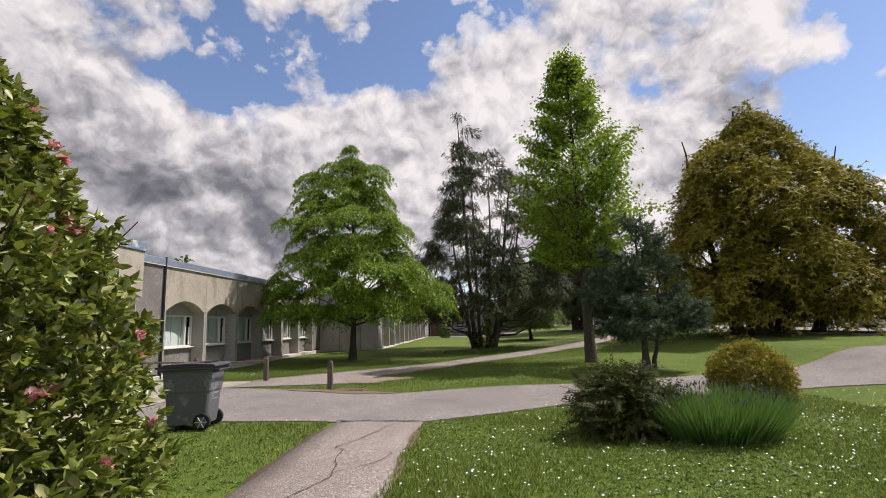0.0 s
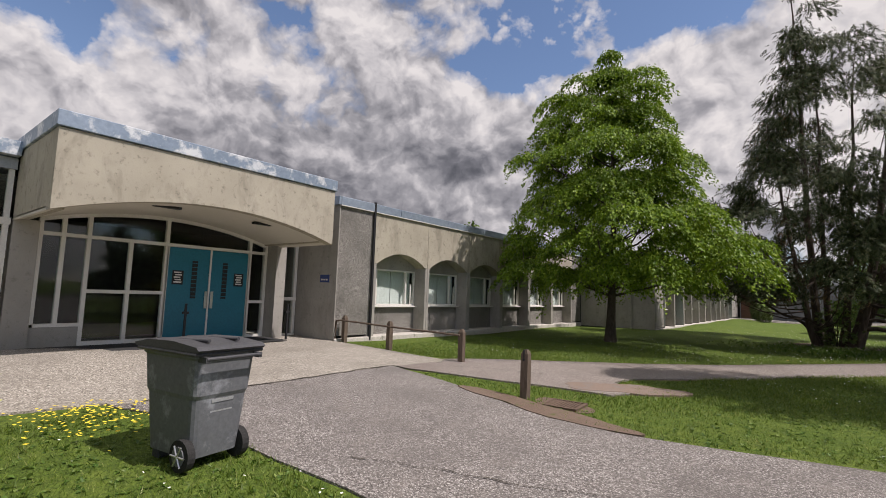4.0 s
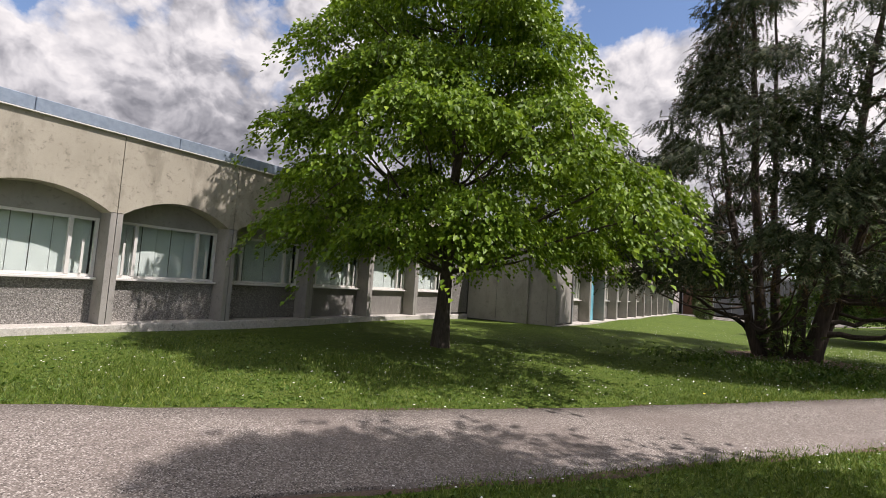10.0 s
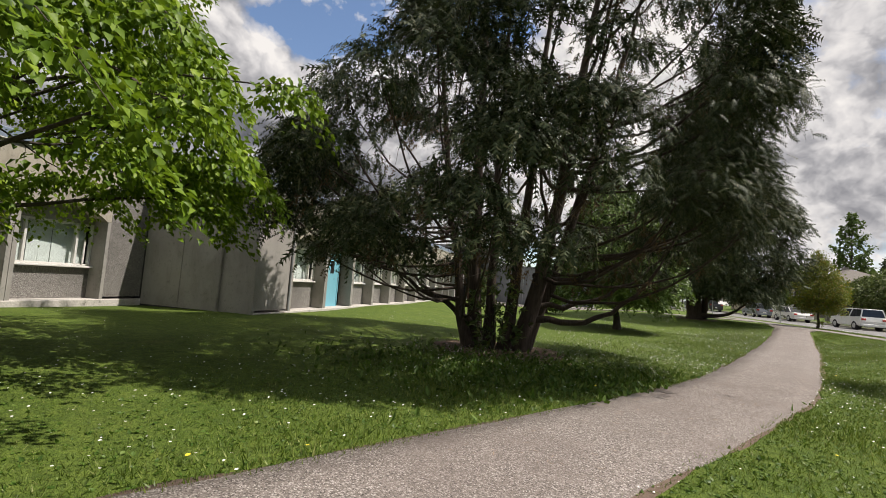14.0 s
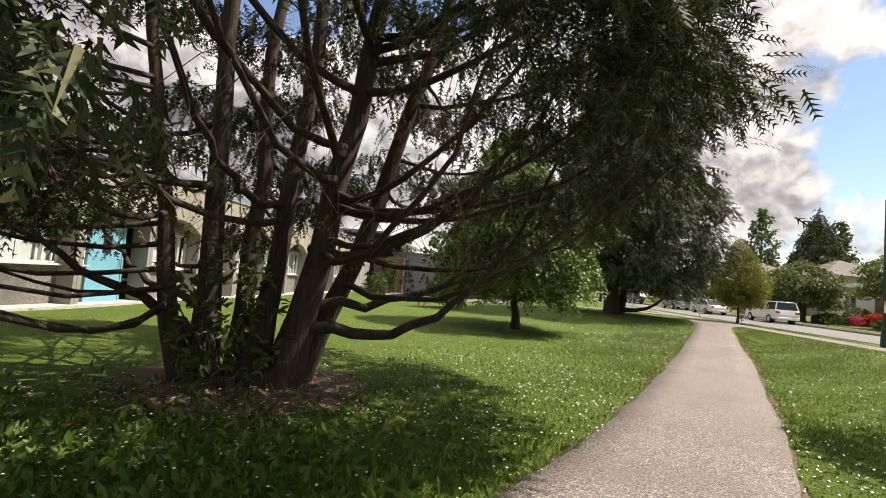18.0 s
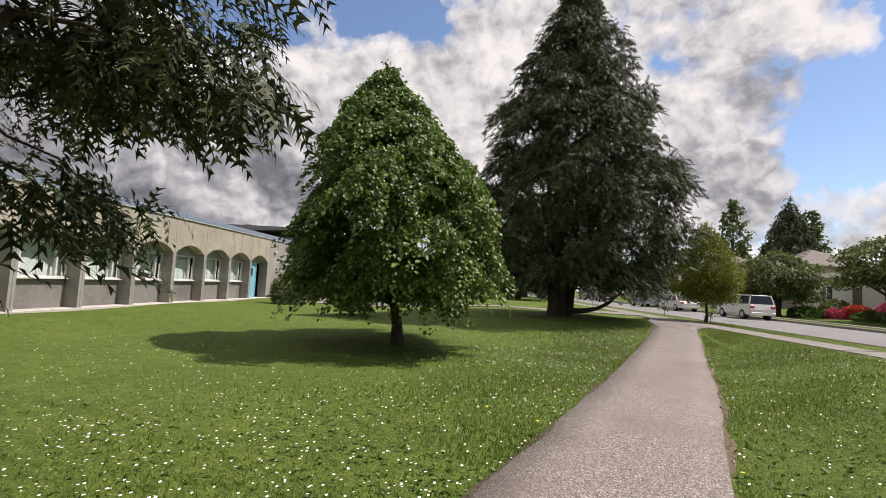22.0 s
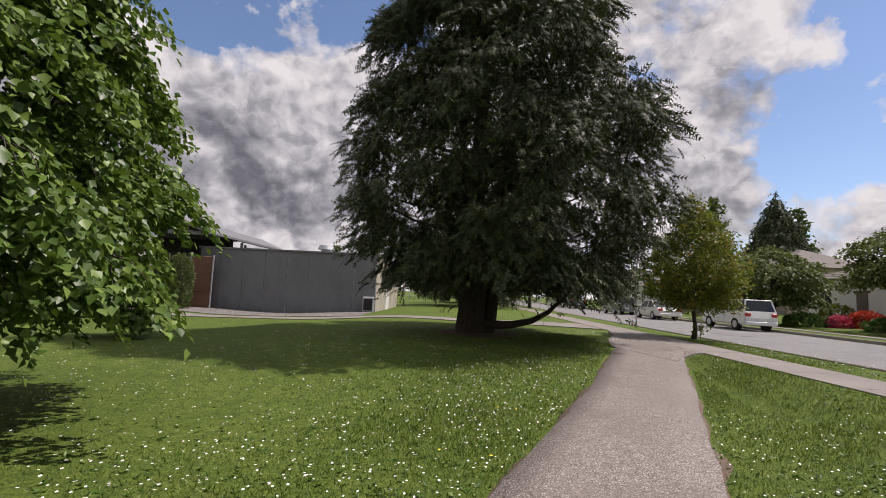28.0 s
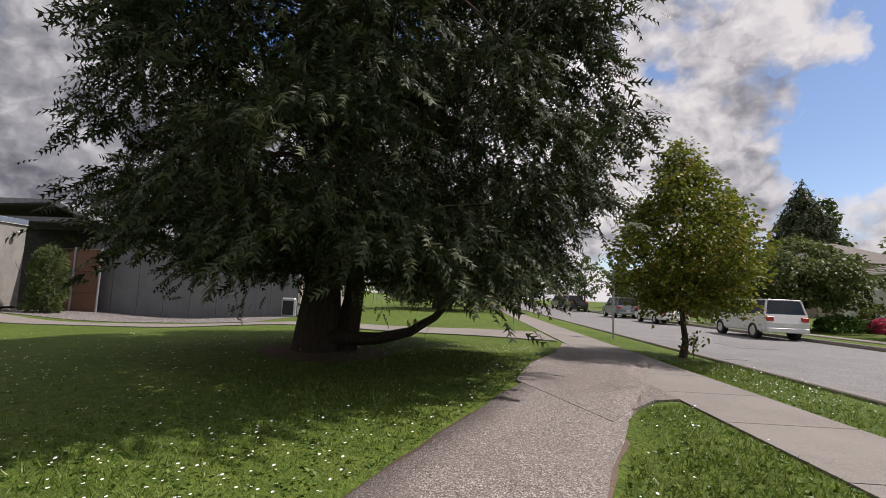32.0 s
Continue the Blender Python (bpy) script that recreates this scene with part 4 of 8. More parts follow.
for args in ((-9.32, -9.06, 7.04, 12.32), (-12.0, -9.321, 7.04, 7.12), (-12.0, -9.321, 12.24, 12.32)):
    part("coping", boxed(*args, 3.85, 4.1, bevel=0.01), M_FASCIA, canopy, "blue coping with peeling paint")
for y, x in ((8.9, -9.75), (10.9, -9.75)):
    z = 2.58 + 0.44 * (1 - (2 * (y - 7.08) / 5.2 - 1) ** 2)
    part("soffit_slot", boxed(x - 0.07, x + 0.07, y - 0.25, y + 0.25, z - 0.03, z + 0.01), M_BLACK, canopy, "dark lighting slot")

# ---- entrance glazing ----
XG = -11.66
front = tagged(new("entrance_front"), "white-framed glazed entrance front", "entrance", kind="structure")


def arch_z(y):
    return 2.58 + 0.44 * (1 - (2 * (y - 7.08) / 5.2 - 1) ** 2)


ZG = 0.27
part("wall_pier", boxed(XG - 0.2, XG + 0.1, 7.08, 7.46, 0.1, 2.62), M_CONC_GREY, front, "concrete pier")
part("wall_pier", boxed(XG - 0.2, XG + 0.5, 12.16, 12.44, 0.1, 2.66), M_CONC_GREY, front, "concrete pier")
part("low_wall", boxed(XG - 0.15, XG + 0.05, 7.46, 8.22, 0.1, 0.64), M_CONC_GREY, front, "low concrete wall")
for y, z0 in ((7.49, 0.7), (7.84, 0.7), (8.25, ZG), (9.0, ZG), (9.7, ZG), (11.68, ZG), (12.12, ZG)):
    part("mullion", boxed(XG - 0.05, XG + 0.06, y - 0.035, y + 0.035, z0, 2.42 if y == 9.0 else arch_z(y)), M_WHITE, front)
part("transom", boxed(XG - 0.045, XG + 0.055, 7.525, 12.085, 2.38, 2.45), M_WHITE, front)
part("transom", boxed(XG - 0.045, XG + 0.055, 8.285, 9.665, 1.30, 1.37), M_WHITE, front)
part("transom", boxed(XG - 0.045, XG + 0.055, 11.715, 12.085, 1.12, 1.19), M_WHITE, front)
part("transom", boxed(XG - 0.045, XG + 0.055, 8.285, 9.665, ZG, ZG + 0.08), M_WHITE, front)
part("transom", boxed(XG - 0.045, XG + 0.055, 7.525, 8.215, 0.645, 0.71), M_WHITE, front)
part("transom", boxed(XG - 0.045, XG + 0.055, 11.715, 12.085, ZG, ZG + 0.06), M_WHITE, front)
for y0, y1, z0, z1 in ((7.525, 7.805, 0.72, 2.37), (7.875, 8.215, 0.72, 2.37), (8.285, 8.965, 0.36, 1.29), (9.035, 9.665, 0.36, 1.29), (8.285, 8.965, 1.38, 2.37), (9.035, 9.665, 1.38, 2.37),
                       (11.715, 12.085, 0.34, 1.11), (11.715, 12.085, 1.2, 2.37), (7.525, 8.215, 2.46, 2.62), (8.285, 9.665, 2.46, 2.86), (9.735, 11.645, 2.46, 2.86), (11.715, 12.085, 2.46, 2.68)):
    pane = part("pane", boxed(XG - 0.006, XG + 0.002, y0, y1, z0, z1), M_GLASS, front)
    pane.visible_shadow = False
# arched head bar
bm = bmesh.new()
ar = [(y, arch_z(y)) for y in np.linspace(7.46, 12.16, 18)]
prism(bm, [(y, z - 0.07) for y, z in ar] + [(y, z + 0.02) for y, z in ar[::-1]], "x", XG - 0.045, XG + 0.05)
part("head_bar", bm, M_WHITE, front)
# hall behind the glass; its dimness is painted into near-black surfaces
hall = tagged(new("hall"), "entrance hall behind the glass, its dimness painted in", "hall", kind="structure")
part("floor", boxed(-17.5, XG - 0.06, 4.0, 13.1, 0.1, 0.22), M_SHADE_TONE, hall)
part("rear_wall", boxed(-17.7, -17.5, 3.0, 13.1, 0.1, 3.7), M_SHADE_TONE, hall)
part("hall_ceiling", boxed(-17.5, XG - 0.06, 3.0, 13.1, 3.3, 3.4), M_SHADE_TONE, hall)
part("side_wall", boxed(-17.5, XG - 0.5, 13.05, 13.11, 0.1, 3.4), M_SHADE_TONE, hall)
# double door
dd = thing("double_door", XG + 0.02, 10.69, ZG, label="pair of teal entrance doors with narrow grilled lights, closed", category="door")
for sgn, y0, y1 in ((-1, -0.94, -0.02), (1, 0.02, 0.94)):
    leaf = part("leaf", boxed(-0.03, 0.025, y0, y1, 0.015, 2.1, bevel=0.006), M_TEAL, dd)
    mid = sgn * 0.36
    part("narrow_light", boxed(0.026, 0.036, mid - 0.06, mid + 0.06, 0.95, 1.82), M_BLACK, leaf, "narrow dark grilled light")
    for k in range(9):
        part("grille_bar", boxed(0.037, 0.045, mid - 0.07, mid + 0.07, 1.0 + k * 0.095, 1.012 + k * 0.095), M_TEAL, leaf)
    pl = part("notice", boxed(0.026, 0.032, sgn * 0.72 - 0.12, sgn * 0.72 + 0.12, 1.26, 1.58), M_BLACK, leaf, "black and white notice with lines of writing")
    for k in range(5):
        part("writing_bar", boxed(0.033, 0.036, sgn * 0.72 - 0.085 + 0.02 * (k % 2), sgn * 0.72 + 0.085 - 0.015 * (k % 3), 1.30 + k * 0.055, 1.33 + k * 0.055), M_WHITE, leaf)
    part("pull_handle", boxed(0.03, 0.07, sgn * 0.07 - 0.03, sgn * 0.07 + 0.03, 0.72, 1.12, bevel=0.01), M_STEEL, leaf, "steel pull plate")
part("centre_bar", boxed(-0.04, 0.04, -0.02, 0.02, 0, 2.12), M_WHITE, dd)
part("door_frame", boxed(-0.04, 0.04, -0.98, -0.94, 0, 2.12), M_WHITE, dd)
part("door_frame", boxed(-0.04, 0.04, 0.94, 0.98, 0, 2.12), M_WHITE, dd)
# black bollard rails before the doors
for x, y in ((-10.9, 9.9), (-10.75, 12.3)):
    rail = thing("handrail_post", x, y, hz(x, y), label="slim black steel post before the doors", category="post", group="black posts")
    part("post", boxed(-0.02, 0.02, -0.02, 0.02, 0, 0.9), M_BLACK, rail)
    part("cap", boxed(-0.03, 0.03, -0.06, 0.06, 0.68, 0.73), M_BLACK, rail)
tagged(part("door_mat", boxed(-11.55, -10.4, 7.3, 12.1, 0.262, 0.276), mat("dark_mat", (0.03, 0.03, 0.032), (0.05, 0.05, 0.05), 4, 80, 0.95, bump=0.4)), "dark mat strip before the doors", "mat", kind="structure")
# glazed slot between the canopy and the wing
slot = tagged(new("side_light"), "narrow glazed slot beside the canopy", "glazing", kind="structure")
for z in (0.22, 1.2, 2.68):
    part("beam", boxed(XG - 0.05, XG + 0.08, 12.44, 13.1, z, z + 0.09), M_WHITE, slot)
part("jamb", boxed(XG - 0.05, XG + 0.06, 13.02, 13.1, 0.31, 3.6), M_WHITE, slot)
for z0, z1 in ((0.31, 1.2), (1.29, 2.68), (2.77, 3.6)):
    pane = part("pane", boxed(XG - 0.005, XG + 0.002, 12.44, 13.02, z0, z1), M_GLASS, slot)
    pane.visible_shadow = False
# glazed wing on the other side of the canopy
gw = tagged(new("wall_3"), "dark glazed wing with white beams", "wall", kind="structure")
part("coping", boxed(-12.6, XG + 0.35, 2.0, 7.05, 3.72, 3.98), M_FASCIA, gw, "blue coping with peeling paint")
part("lintel", boxed(-12.6, XG + 0.12, 2.0, 7.05, 3.5, 3.7), M_GALV, gw)
part("beam", boxed(XG - 0.06, XG + 0.09, 2.0, 7.05, 2.5, 2.62), M_WHITE, gw)
for y in (2.0, 4.5, 6.95):
    part("mullion", boxed(XG - 0.06, XG + 0.07, y, y + 0.08, 0.2, 3.5), M_WHITE, gw)
for y0, y1 in ((2.08, 4.5), (4.58, 6.95)):
    for z0, z1 in ((0.22, 2.5), (2.62, 3.5)):
        pane = part("pane", boxed(XG - 0.005, XG + 0.002, y0, y1, z0, z1), M_GLASS, gw)
        pane.visible_shadow = False
part("roof", boxed(-20, -11.4, -1.0, 13.12, 3.86, 3.9), M_ROOF_EDGE, gw)
part("end_wall", boxed(-20, XG + 0.1, 1.8, 2.0, 0, 3.7), M_CONC_GREY, gw)

# ---- store building, gate and yard roof ----
store = tagged(new("store_building"), "low dark grey panelled store building", "building")
n = 8
for k in range(n):
    a = -4.85 + k * (10.05 / n)
    part("wall_panel", boxed(a + 0.02, a + 10.05 / n - 0.02, 62.0, 62.2, -0.1, 3.42), M_GREY_PANEL, store)
    if k:
        part("panel_joint", boxed(a - 0.018, a + 0.018, 62.03, 62.15, -0.1, 3.42), M_GALV, store, "pale vertical joint")
part("roof", boxed(-4.95, 5.3, 61.93, 72.5, 3.43, 3.52), M_ROOF_EDGE, store, "dark flat roof edge")
part("side_wall", boxed(5.0, 5.2, 62.22, 72.4, -0.1, 2.75), M_CONC, store, "tan side wall")
part("rear_wall", boxed(-4.85, 5.2, 72.2, 72.4, -0.1, 3.42), M_GREY_PANEL, store)
part("side_fascia", boxed(5.0, 5.24, 62.22, 72.4, 2.75, 3.42), M_CONC, store)
for k in range(4):
    w = part("window", boxed(5.2, 5.23, 64.0 + k * 1.3, 65.15 + k * 1.3, 1.6, 2.65), M_BLACK, store, "dark window strip")
part("door", boxed(5.2, 5.24, 66.0, 67.4, 0.0, 1.55), M_WHITE, store, "white panel under the windows")
vent = thing("roof_vent", 1.6, 64.5, 3.52, label="galvanised mushroom vent on the flat roof", category="vent")
part("stem", rod(bmesh.new(), (0, 0, 0), (0, 0, 0.3), 0.3), M_GALV, vent)
part("hood", rod(bmesh.new(), (0, 0, 0.3), (0, 0, 0.55), 0.52, 0.42, 16), M_GALV, vent)
unit = thing("grille_box", 4.9, 61.8, hz(4.9, 61.8), label="small grey ventilation box at the store's corner", category="vent box")
part("case", boxed(-0.35, 0.3, -0.12, 0.12, 0, 0.85, bevel=0.06), M_GALV, unit)
part("grille", boxed(-0.26, 0.22, -0.14, -0.121, 0.1, 0.72), M_BLACK, unit, "dark grille")
gate = thing("yard_gate", -5.3, 61.3, 0.03, label="tall rusty brown mesh gate with steel posts", category="gate")
for x in (-0.85, 0.35, 1.6):
    part("post", rod(bmesh.new(), (x, 0, 0), (x, 0, 2.95), 0.045), M_GALV, gate)
for z in (0.1, 0.95, 1.9, 2.85):
    part("rail", rod(bmesh.new(), (-0.8, 0, z), (1.6, 0, z), 0.028), M_RUST, gate)
for x0, x1 in ((-0.8, 0.3), (0.4, 1.55)):
    for z0, z1 in ((0.13, 0.92), (0.98, 1.87), (1.93, 2.82)):
        part("mesh_panel", boxed(x0, x1, 0.02, 0.035, z0, z1), M_RUST, gate)
yard = tagged(new("yard_roof"), "thin grey roof slab over the school yard", "roof", kind="structure")
bm = bmesh.new()
prism(bm, [(-12, 4.55), (-6.0, 4.85), (-5.6, 4.78), (-3.7, 4.1), (-3.7, 4.22), (-5.6, 5.0), (-12, 5.02)], "y", 60.5, 72.0)
part("slab", bm, M_ROOF_EDGE, yard)
for x in (-6.4, -4.6):
    for y in (66.5, 71.0):
        part("column", boxed(x - 0.07, x + 0.07, y - 0.07, y + 0.07, 0, 4.4 if x < -5 else 4.2), M_GALV, yard)
part("beam", boxed(-12, -4.0, 60.9, 61.1, 4.05, 4.25), M_ROOF_EDGE, yard)
# walls in near-black fill the opening with the shade under the roof
part("yard_wall", boxed(-12, -4.9, 71.8, 72.0, 0, 3.3), M_SHADE_TONE, yard)
part("shade_wall", boxed(-12, -4.95, 65.8, 66.0, 0, 4.5), M_SHADE_TONE, yard, "wall added below the roof, coloured dark as its shade")
# added underside layer, dark brown in place of the slab's own shade
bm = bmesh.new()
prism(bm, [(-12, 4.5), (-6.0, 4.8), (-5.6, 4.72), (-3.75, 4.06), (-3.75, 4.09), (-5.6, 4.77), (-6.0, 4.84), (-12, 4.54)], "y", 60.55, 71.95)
part("soffit", bm, mat("underside_shade", (0.05, 0.045, 0.04), (0.075, 0.068, 0.06), 1.0, 20, 0.85, bump=0.2), yard, "roof underside with its shade painted dark")
for y in (62.5, 64.0, 65.4):
    part("joist", boxed(-12, -5.7, y - 0.07, y + 0.07, 4.2, 4.49), M_ROOF_EDGE, yard)

# ---- plants ----
def template_leaf(wide=0.42, fold=0.18, droop=0.25):
    """A leaf of length 1 along +y: two folded halves."""
    v = [(0, 0, 0), (-wide, 0.32, fold * wide * 2), (-wide * 0.8, 0.68, fold * wide - droop * 0.5), (0, 1, -droop), (wide * 0.8, 0.68, fold * wide - droop * 0.5), (wide, 0.32, fold * wide * 2)]
    return np.array(v, float), np.array([(0, 3, 2, 1), (0, 5, 4, 3)])


def template_spray(pairs=4, wide=0.4, droop=0.45, thin=0.085):
    """A flat conifer spray of length 1: a stalk with pairs of side fingers, bending down."""
    v, f = [], []

    def blade(a, b, w):
        a, b = np.array(a, float), np.array(b, float)
        side = np.array([-(b - a)[1], (b - a)[0], 0])
        side = side / (np.linalg.norm(side) + 1e-9) * w
        k = len(v)
        v.extend([a - side * 0.6, a + side, b])
        f.append((k, k + 1, k + 2))

    blade((0, 0, 0), (0, 1, 0), thin * 0.9)
    for k in range(pairs):
        y = 0.12 + 0.72 * k / max(1, pairs - 1)
        ln = wide * (1.0 - 0.55 * abs(k / max(1, pairs - 1) - 0.3))
        for s in (-1, 1):
            blade((0, y, 0), (s * ln, y + ln * 0.75, -0.05), thin)
    v = np.array(v)
    v[:, 2] -= droop * v[:, 1] ** 2 + 0.25 * v[:, 0] ** 2
    return v, np.array(f)


def template_needles(n=9, seed=1):
    r = np.random.default_rng(seed)
    v, f = [], []
    for k in range(n):
        y = 0.9 * k / n
        a = r.uniform(0, 6.28)
        d = np.array([math.cos(a) * 0.33, 0.28, math.sin(a) * 0.33])
        s = np.array([-math.sin(a), 0, math.cos(a)]) * 0.055
        b = np.array([0, y, 0])
        i = len(v)
        v.extend([b - s, b + s, b + d + s * 0.4, b + d - s * 0.4])
        f.append((i, i + 1, i + 2, i + 3))
    return np.array(v), np.array(f)


def frames_for(dirs, r, roll=None, flat=0.0):
    """Turns whose y axis is the given direction; z axis towards up as far as flat asks, else at random."""
    d = dirs / (np.linalg.norm(dirs, axis=1, keepdims=True) + 1e-9)
    up = r.normal(0, 1, d.shape) * (1 - flat) + np.array([0, 0, 1.0]) * (flat * 2.2 + 0.05)
    x = np.cross(d, up)
    x /= np.linalg.norm(x, axis=1, keepdims=True) + 1e-9
    z = np.cross(x, d)
    return np.stack([x, d, z], 2)


def scatter(template, places, turns, sizes):
    v, f = template
    n = len(places)
    V = np.einsum("nij,kj->nki", turns, v) * sizes[:, None, None] + places[:, None, :]
    F = (f[None] + (np.arange(n) * len(v))[:, None, None]).reshape(-1, f.shape[1])
    return V.reshape(-1, 3), F


def tubes(lines_, sides=6):
    """Tapered round limbs: each a list of (x, y, z, radius)."""
    VV, FF, k = [], [], 0
    ang = np.arange(sides) * 2 * math.pi / sides
    for line in lines_:
        p = np.array(line, float)
        c, rad = p[:, :3], p[:, 3]
        t = np.gradient(c, axis=0)
        t /= np.linalg.norm(t, axis=1, keepdims=True) + 1e-9
        ref = np.where(np.abs(t[:, 2:3]) > 0.9, np.array([[1.0, 0, 0]]), np.array([[0, 0, 1.0]]))
        u = np.cross(t, ref)
        u /= np.linalg.norm(u, axis=1, keepdims=True) + 1e-9
        w = np.cross(t, u)
        ring = c[:, None] + rad[:, None, None] * (np.cos(ang)[None, :, None] * u[:, None] + np.sin(ang)[None, :, None] * w[:, None])
        VV.append(ring.reshape(-1, 3))
        m = len(p)
        a = (np.arange(m - 1)[:, None] * sides + np.arange(sides)).ravel()
        b = (np.arange(m - 1)[:, None] * sides + (np.arange(sides) + 1) % sides).ravel()
        FF.append(np.c_[a, b, b + sides, a + sides] + k)
        k += m * sides
    return np.concatenate(VV), np.concatenate(FF)


def curve(a, d, length, n, r0, r1, sag=0.0, lift=0.0, jitter=0.04, rr=None):
    """A limb from a towards d; sag bends it down, lift turns its tip up."""
    rr = rr or rng
    d = np.array(d, float) / (np.linalg.norm(d) + 1e-9)
    out, p = [], np.array(a, float)
    for k in range(n):
        f = k / (n - 1)
        out.append((*p, r0 + (r1 - r0) * f ** 0.8))
        d = d + np.array([0, 0, (-sag * (1 - f) + lift * f) / n * 2]) + rr.normal(0, jitter, 3)
        d /= np.linalg.norm(d)
        p = p + d * length / (n - 1)
    return out


def limb_parts(limbs, bark, tree, near):
    """Main limbs: each a part on trees that are passed nearby, joined on far ones."""
    if near:
        for limb in limbs:
            V, F = tubes([limb], 7)
            raw("limb", V, F, bark, tree, smooth=True)
    else:
        V, F = tubes(limbs, 5)
        raw("limb_mass", V, F, bark, tree, smooth=True)["kind"] = "stuff"


def crown_tree(name, x, y, label, trunk, profile, n_limbs, leaf, leaf_material, bark, seed, limb_rise=0.25, sag=0.1, lift=0.0, subs=7, per=16, size=0.11,
               droop=0.5, squash=1.0, tier=0.0, category="tree", group="", lean=(0, 0), clump=0.22, z=None, start=0.12, sub_len=0.42, offset=(0.0, 0.0), sweep=None, near=False):
    """A broadleaf tree. trunk: (height, radius); profile: radius of the crown by height, as (z, r) pairs."""
    r = np.random.default_rng(seed)
    base = hz(x, y) if z is None else z
    tree = thing(name, x, y, base, label=label, category=category, group=group)
    H, R = trunk
    steps = 10
    spine = [(lean[0] * (k / steps) ** 1.2 + r.normal(0, 0.02) * (k > 0), lean[1] * (k / steps) ** 1.2 + r.normal(0, 0.02) * (k > 0), H * k / steps - (0.05 if k == 0 else 0), R * (1.25 if k == 0 else 1.0) * (1 - 0.9 * k / steps) + 0.012) for k in range(steps + 1)]
    sp = np.array(spine)
    V, F = tubes([spine], 10)
    raw("trunk", V, F, bark, tree, smooth=True)
    pz, pr = np.array(profile).T
    limbs, twigs, P, D = [], [], [], []
    for k in range(n_limbs):
        f = (k + 0.5) / n_limbs
        zz = pz[0] + (pz[-1] - pz[0]) * f ** 1.05
        if tier:
            zz = pz[0] + round((zz - pz[0]) / tier) * tier + r.normal(0, tier * 0.12)
        reach = float(np.interp(zz, pz, pr)) * r.uniform(0.62, 1.12)
        a = k * 2.39996 + r.normal(0, 0.3)
        if sweep:
            reach *= 1 + sweep[0] * math.cos(a - sweep[1])
        zs = max(start * H, zz - reach * limb_rise)
        s = np.array([np.interp(zs, sp[:, 2], sp[:, 0]), np.interp(zs, sp[:, 2], sp[:, 1]), zs])
        tip = np.array([offset[0] + lean[0] * zz / H + math.cos(a) * reach, offset[1] + lean[1] * zz / H + math.sin(a) * reach * squash, zz])
        ln = np.linalg.norm(tip - s)
        limb = curve(s, tip - s, ln, 7, max(0.012, R * 0.34 * (1 - zz / H * 0.7)), 0.008, sag, lift, 0.05, r)
        limbs.append(limb)
        L = np.array(limb)[:, :3]
        for j in range(subs):
            g = 0.3 + 0.7 * (j + r.uniform(0, 1)) / subs
            q = np.array([np.interp(g * 6, np.arange(7), L[:, c]) for c in range(3)])
            dirn = (L[-1] - L[0]) / (ln + 1e-9)
            side = np.array([-dirn[1], dirn[0], 0]) * r.choice([-1, 1]) * r.uniform(0.3, 1.1)
            dd = dirn * r.uniform(0.3, 1.0) + side + np.array([0, 0, r.normal(0.08, 0.22)])
            sl = max(0.25, ln * sub_len * r.uniform(0.5, 1.1) * (1.1 - 0.6 * g))
            tw = curve(q, dd, sl, 5, 0.012, 0.004, sag * 0.6, lift, 0.08, r)
            twigs.append(tw)
            T = np.array(tw)[:, :3]
            m = max(3, int(per * (0.5 + sl)))
            u = r.uniform(0.15, 1.05, m)
            pts = np.stack([np.interp(u * 4, np.arange(5), T[:, c]) for c in range(3)], 1) + r.normal(0, clump * 0.45, (m, 3)) * np.array([1, 1, 0.55])
            P.append(pts)
            out = (pts - np.array([0, 0, zz])) * np.array([1, 1, 0.2])
            D.append(out / (np.linalg.norm(out, axis=1, keepdims=True) + 1e-6) * 0.7 + r.normal(0, 0.55, (m, 3)) + np.array([0, 0, -droop]))
    limb_parts(limbs, bark, tree, near)
    V, F = tubes(twigs, 3)
    raw("twig_mass", V, F, bark, tree)["kind"] = "stuff"
    P, D = np.concatenate(P), np.concatenate(D)
    T = frames_for(D, r, flat=0.45)
    V, F = scatter(leaf, P, T, size * r.uniform(0.65, 1.25, len(P)))
    raw("crown", V, F, leaf_material, tree)["kind"] = "stuff"
    return tree


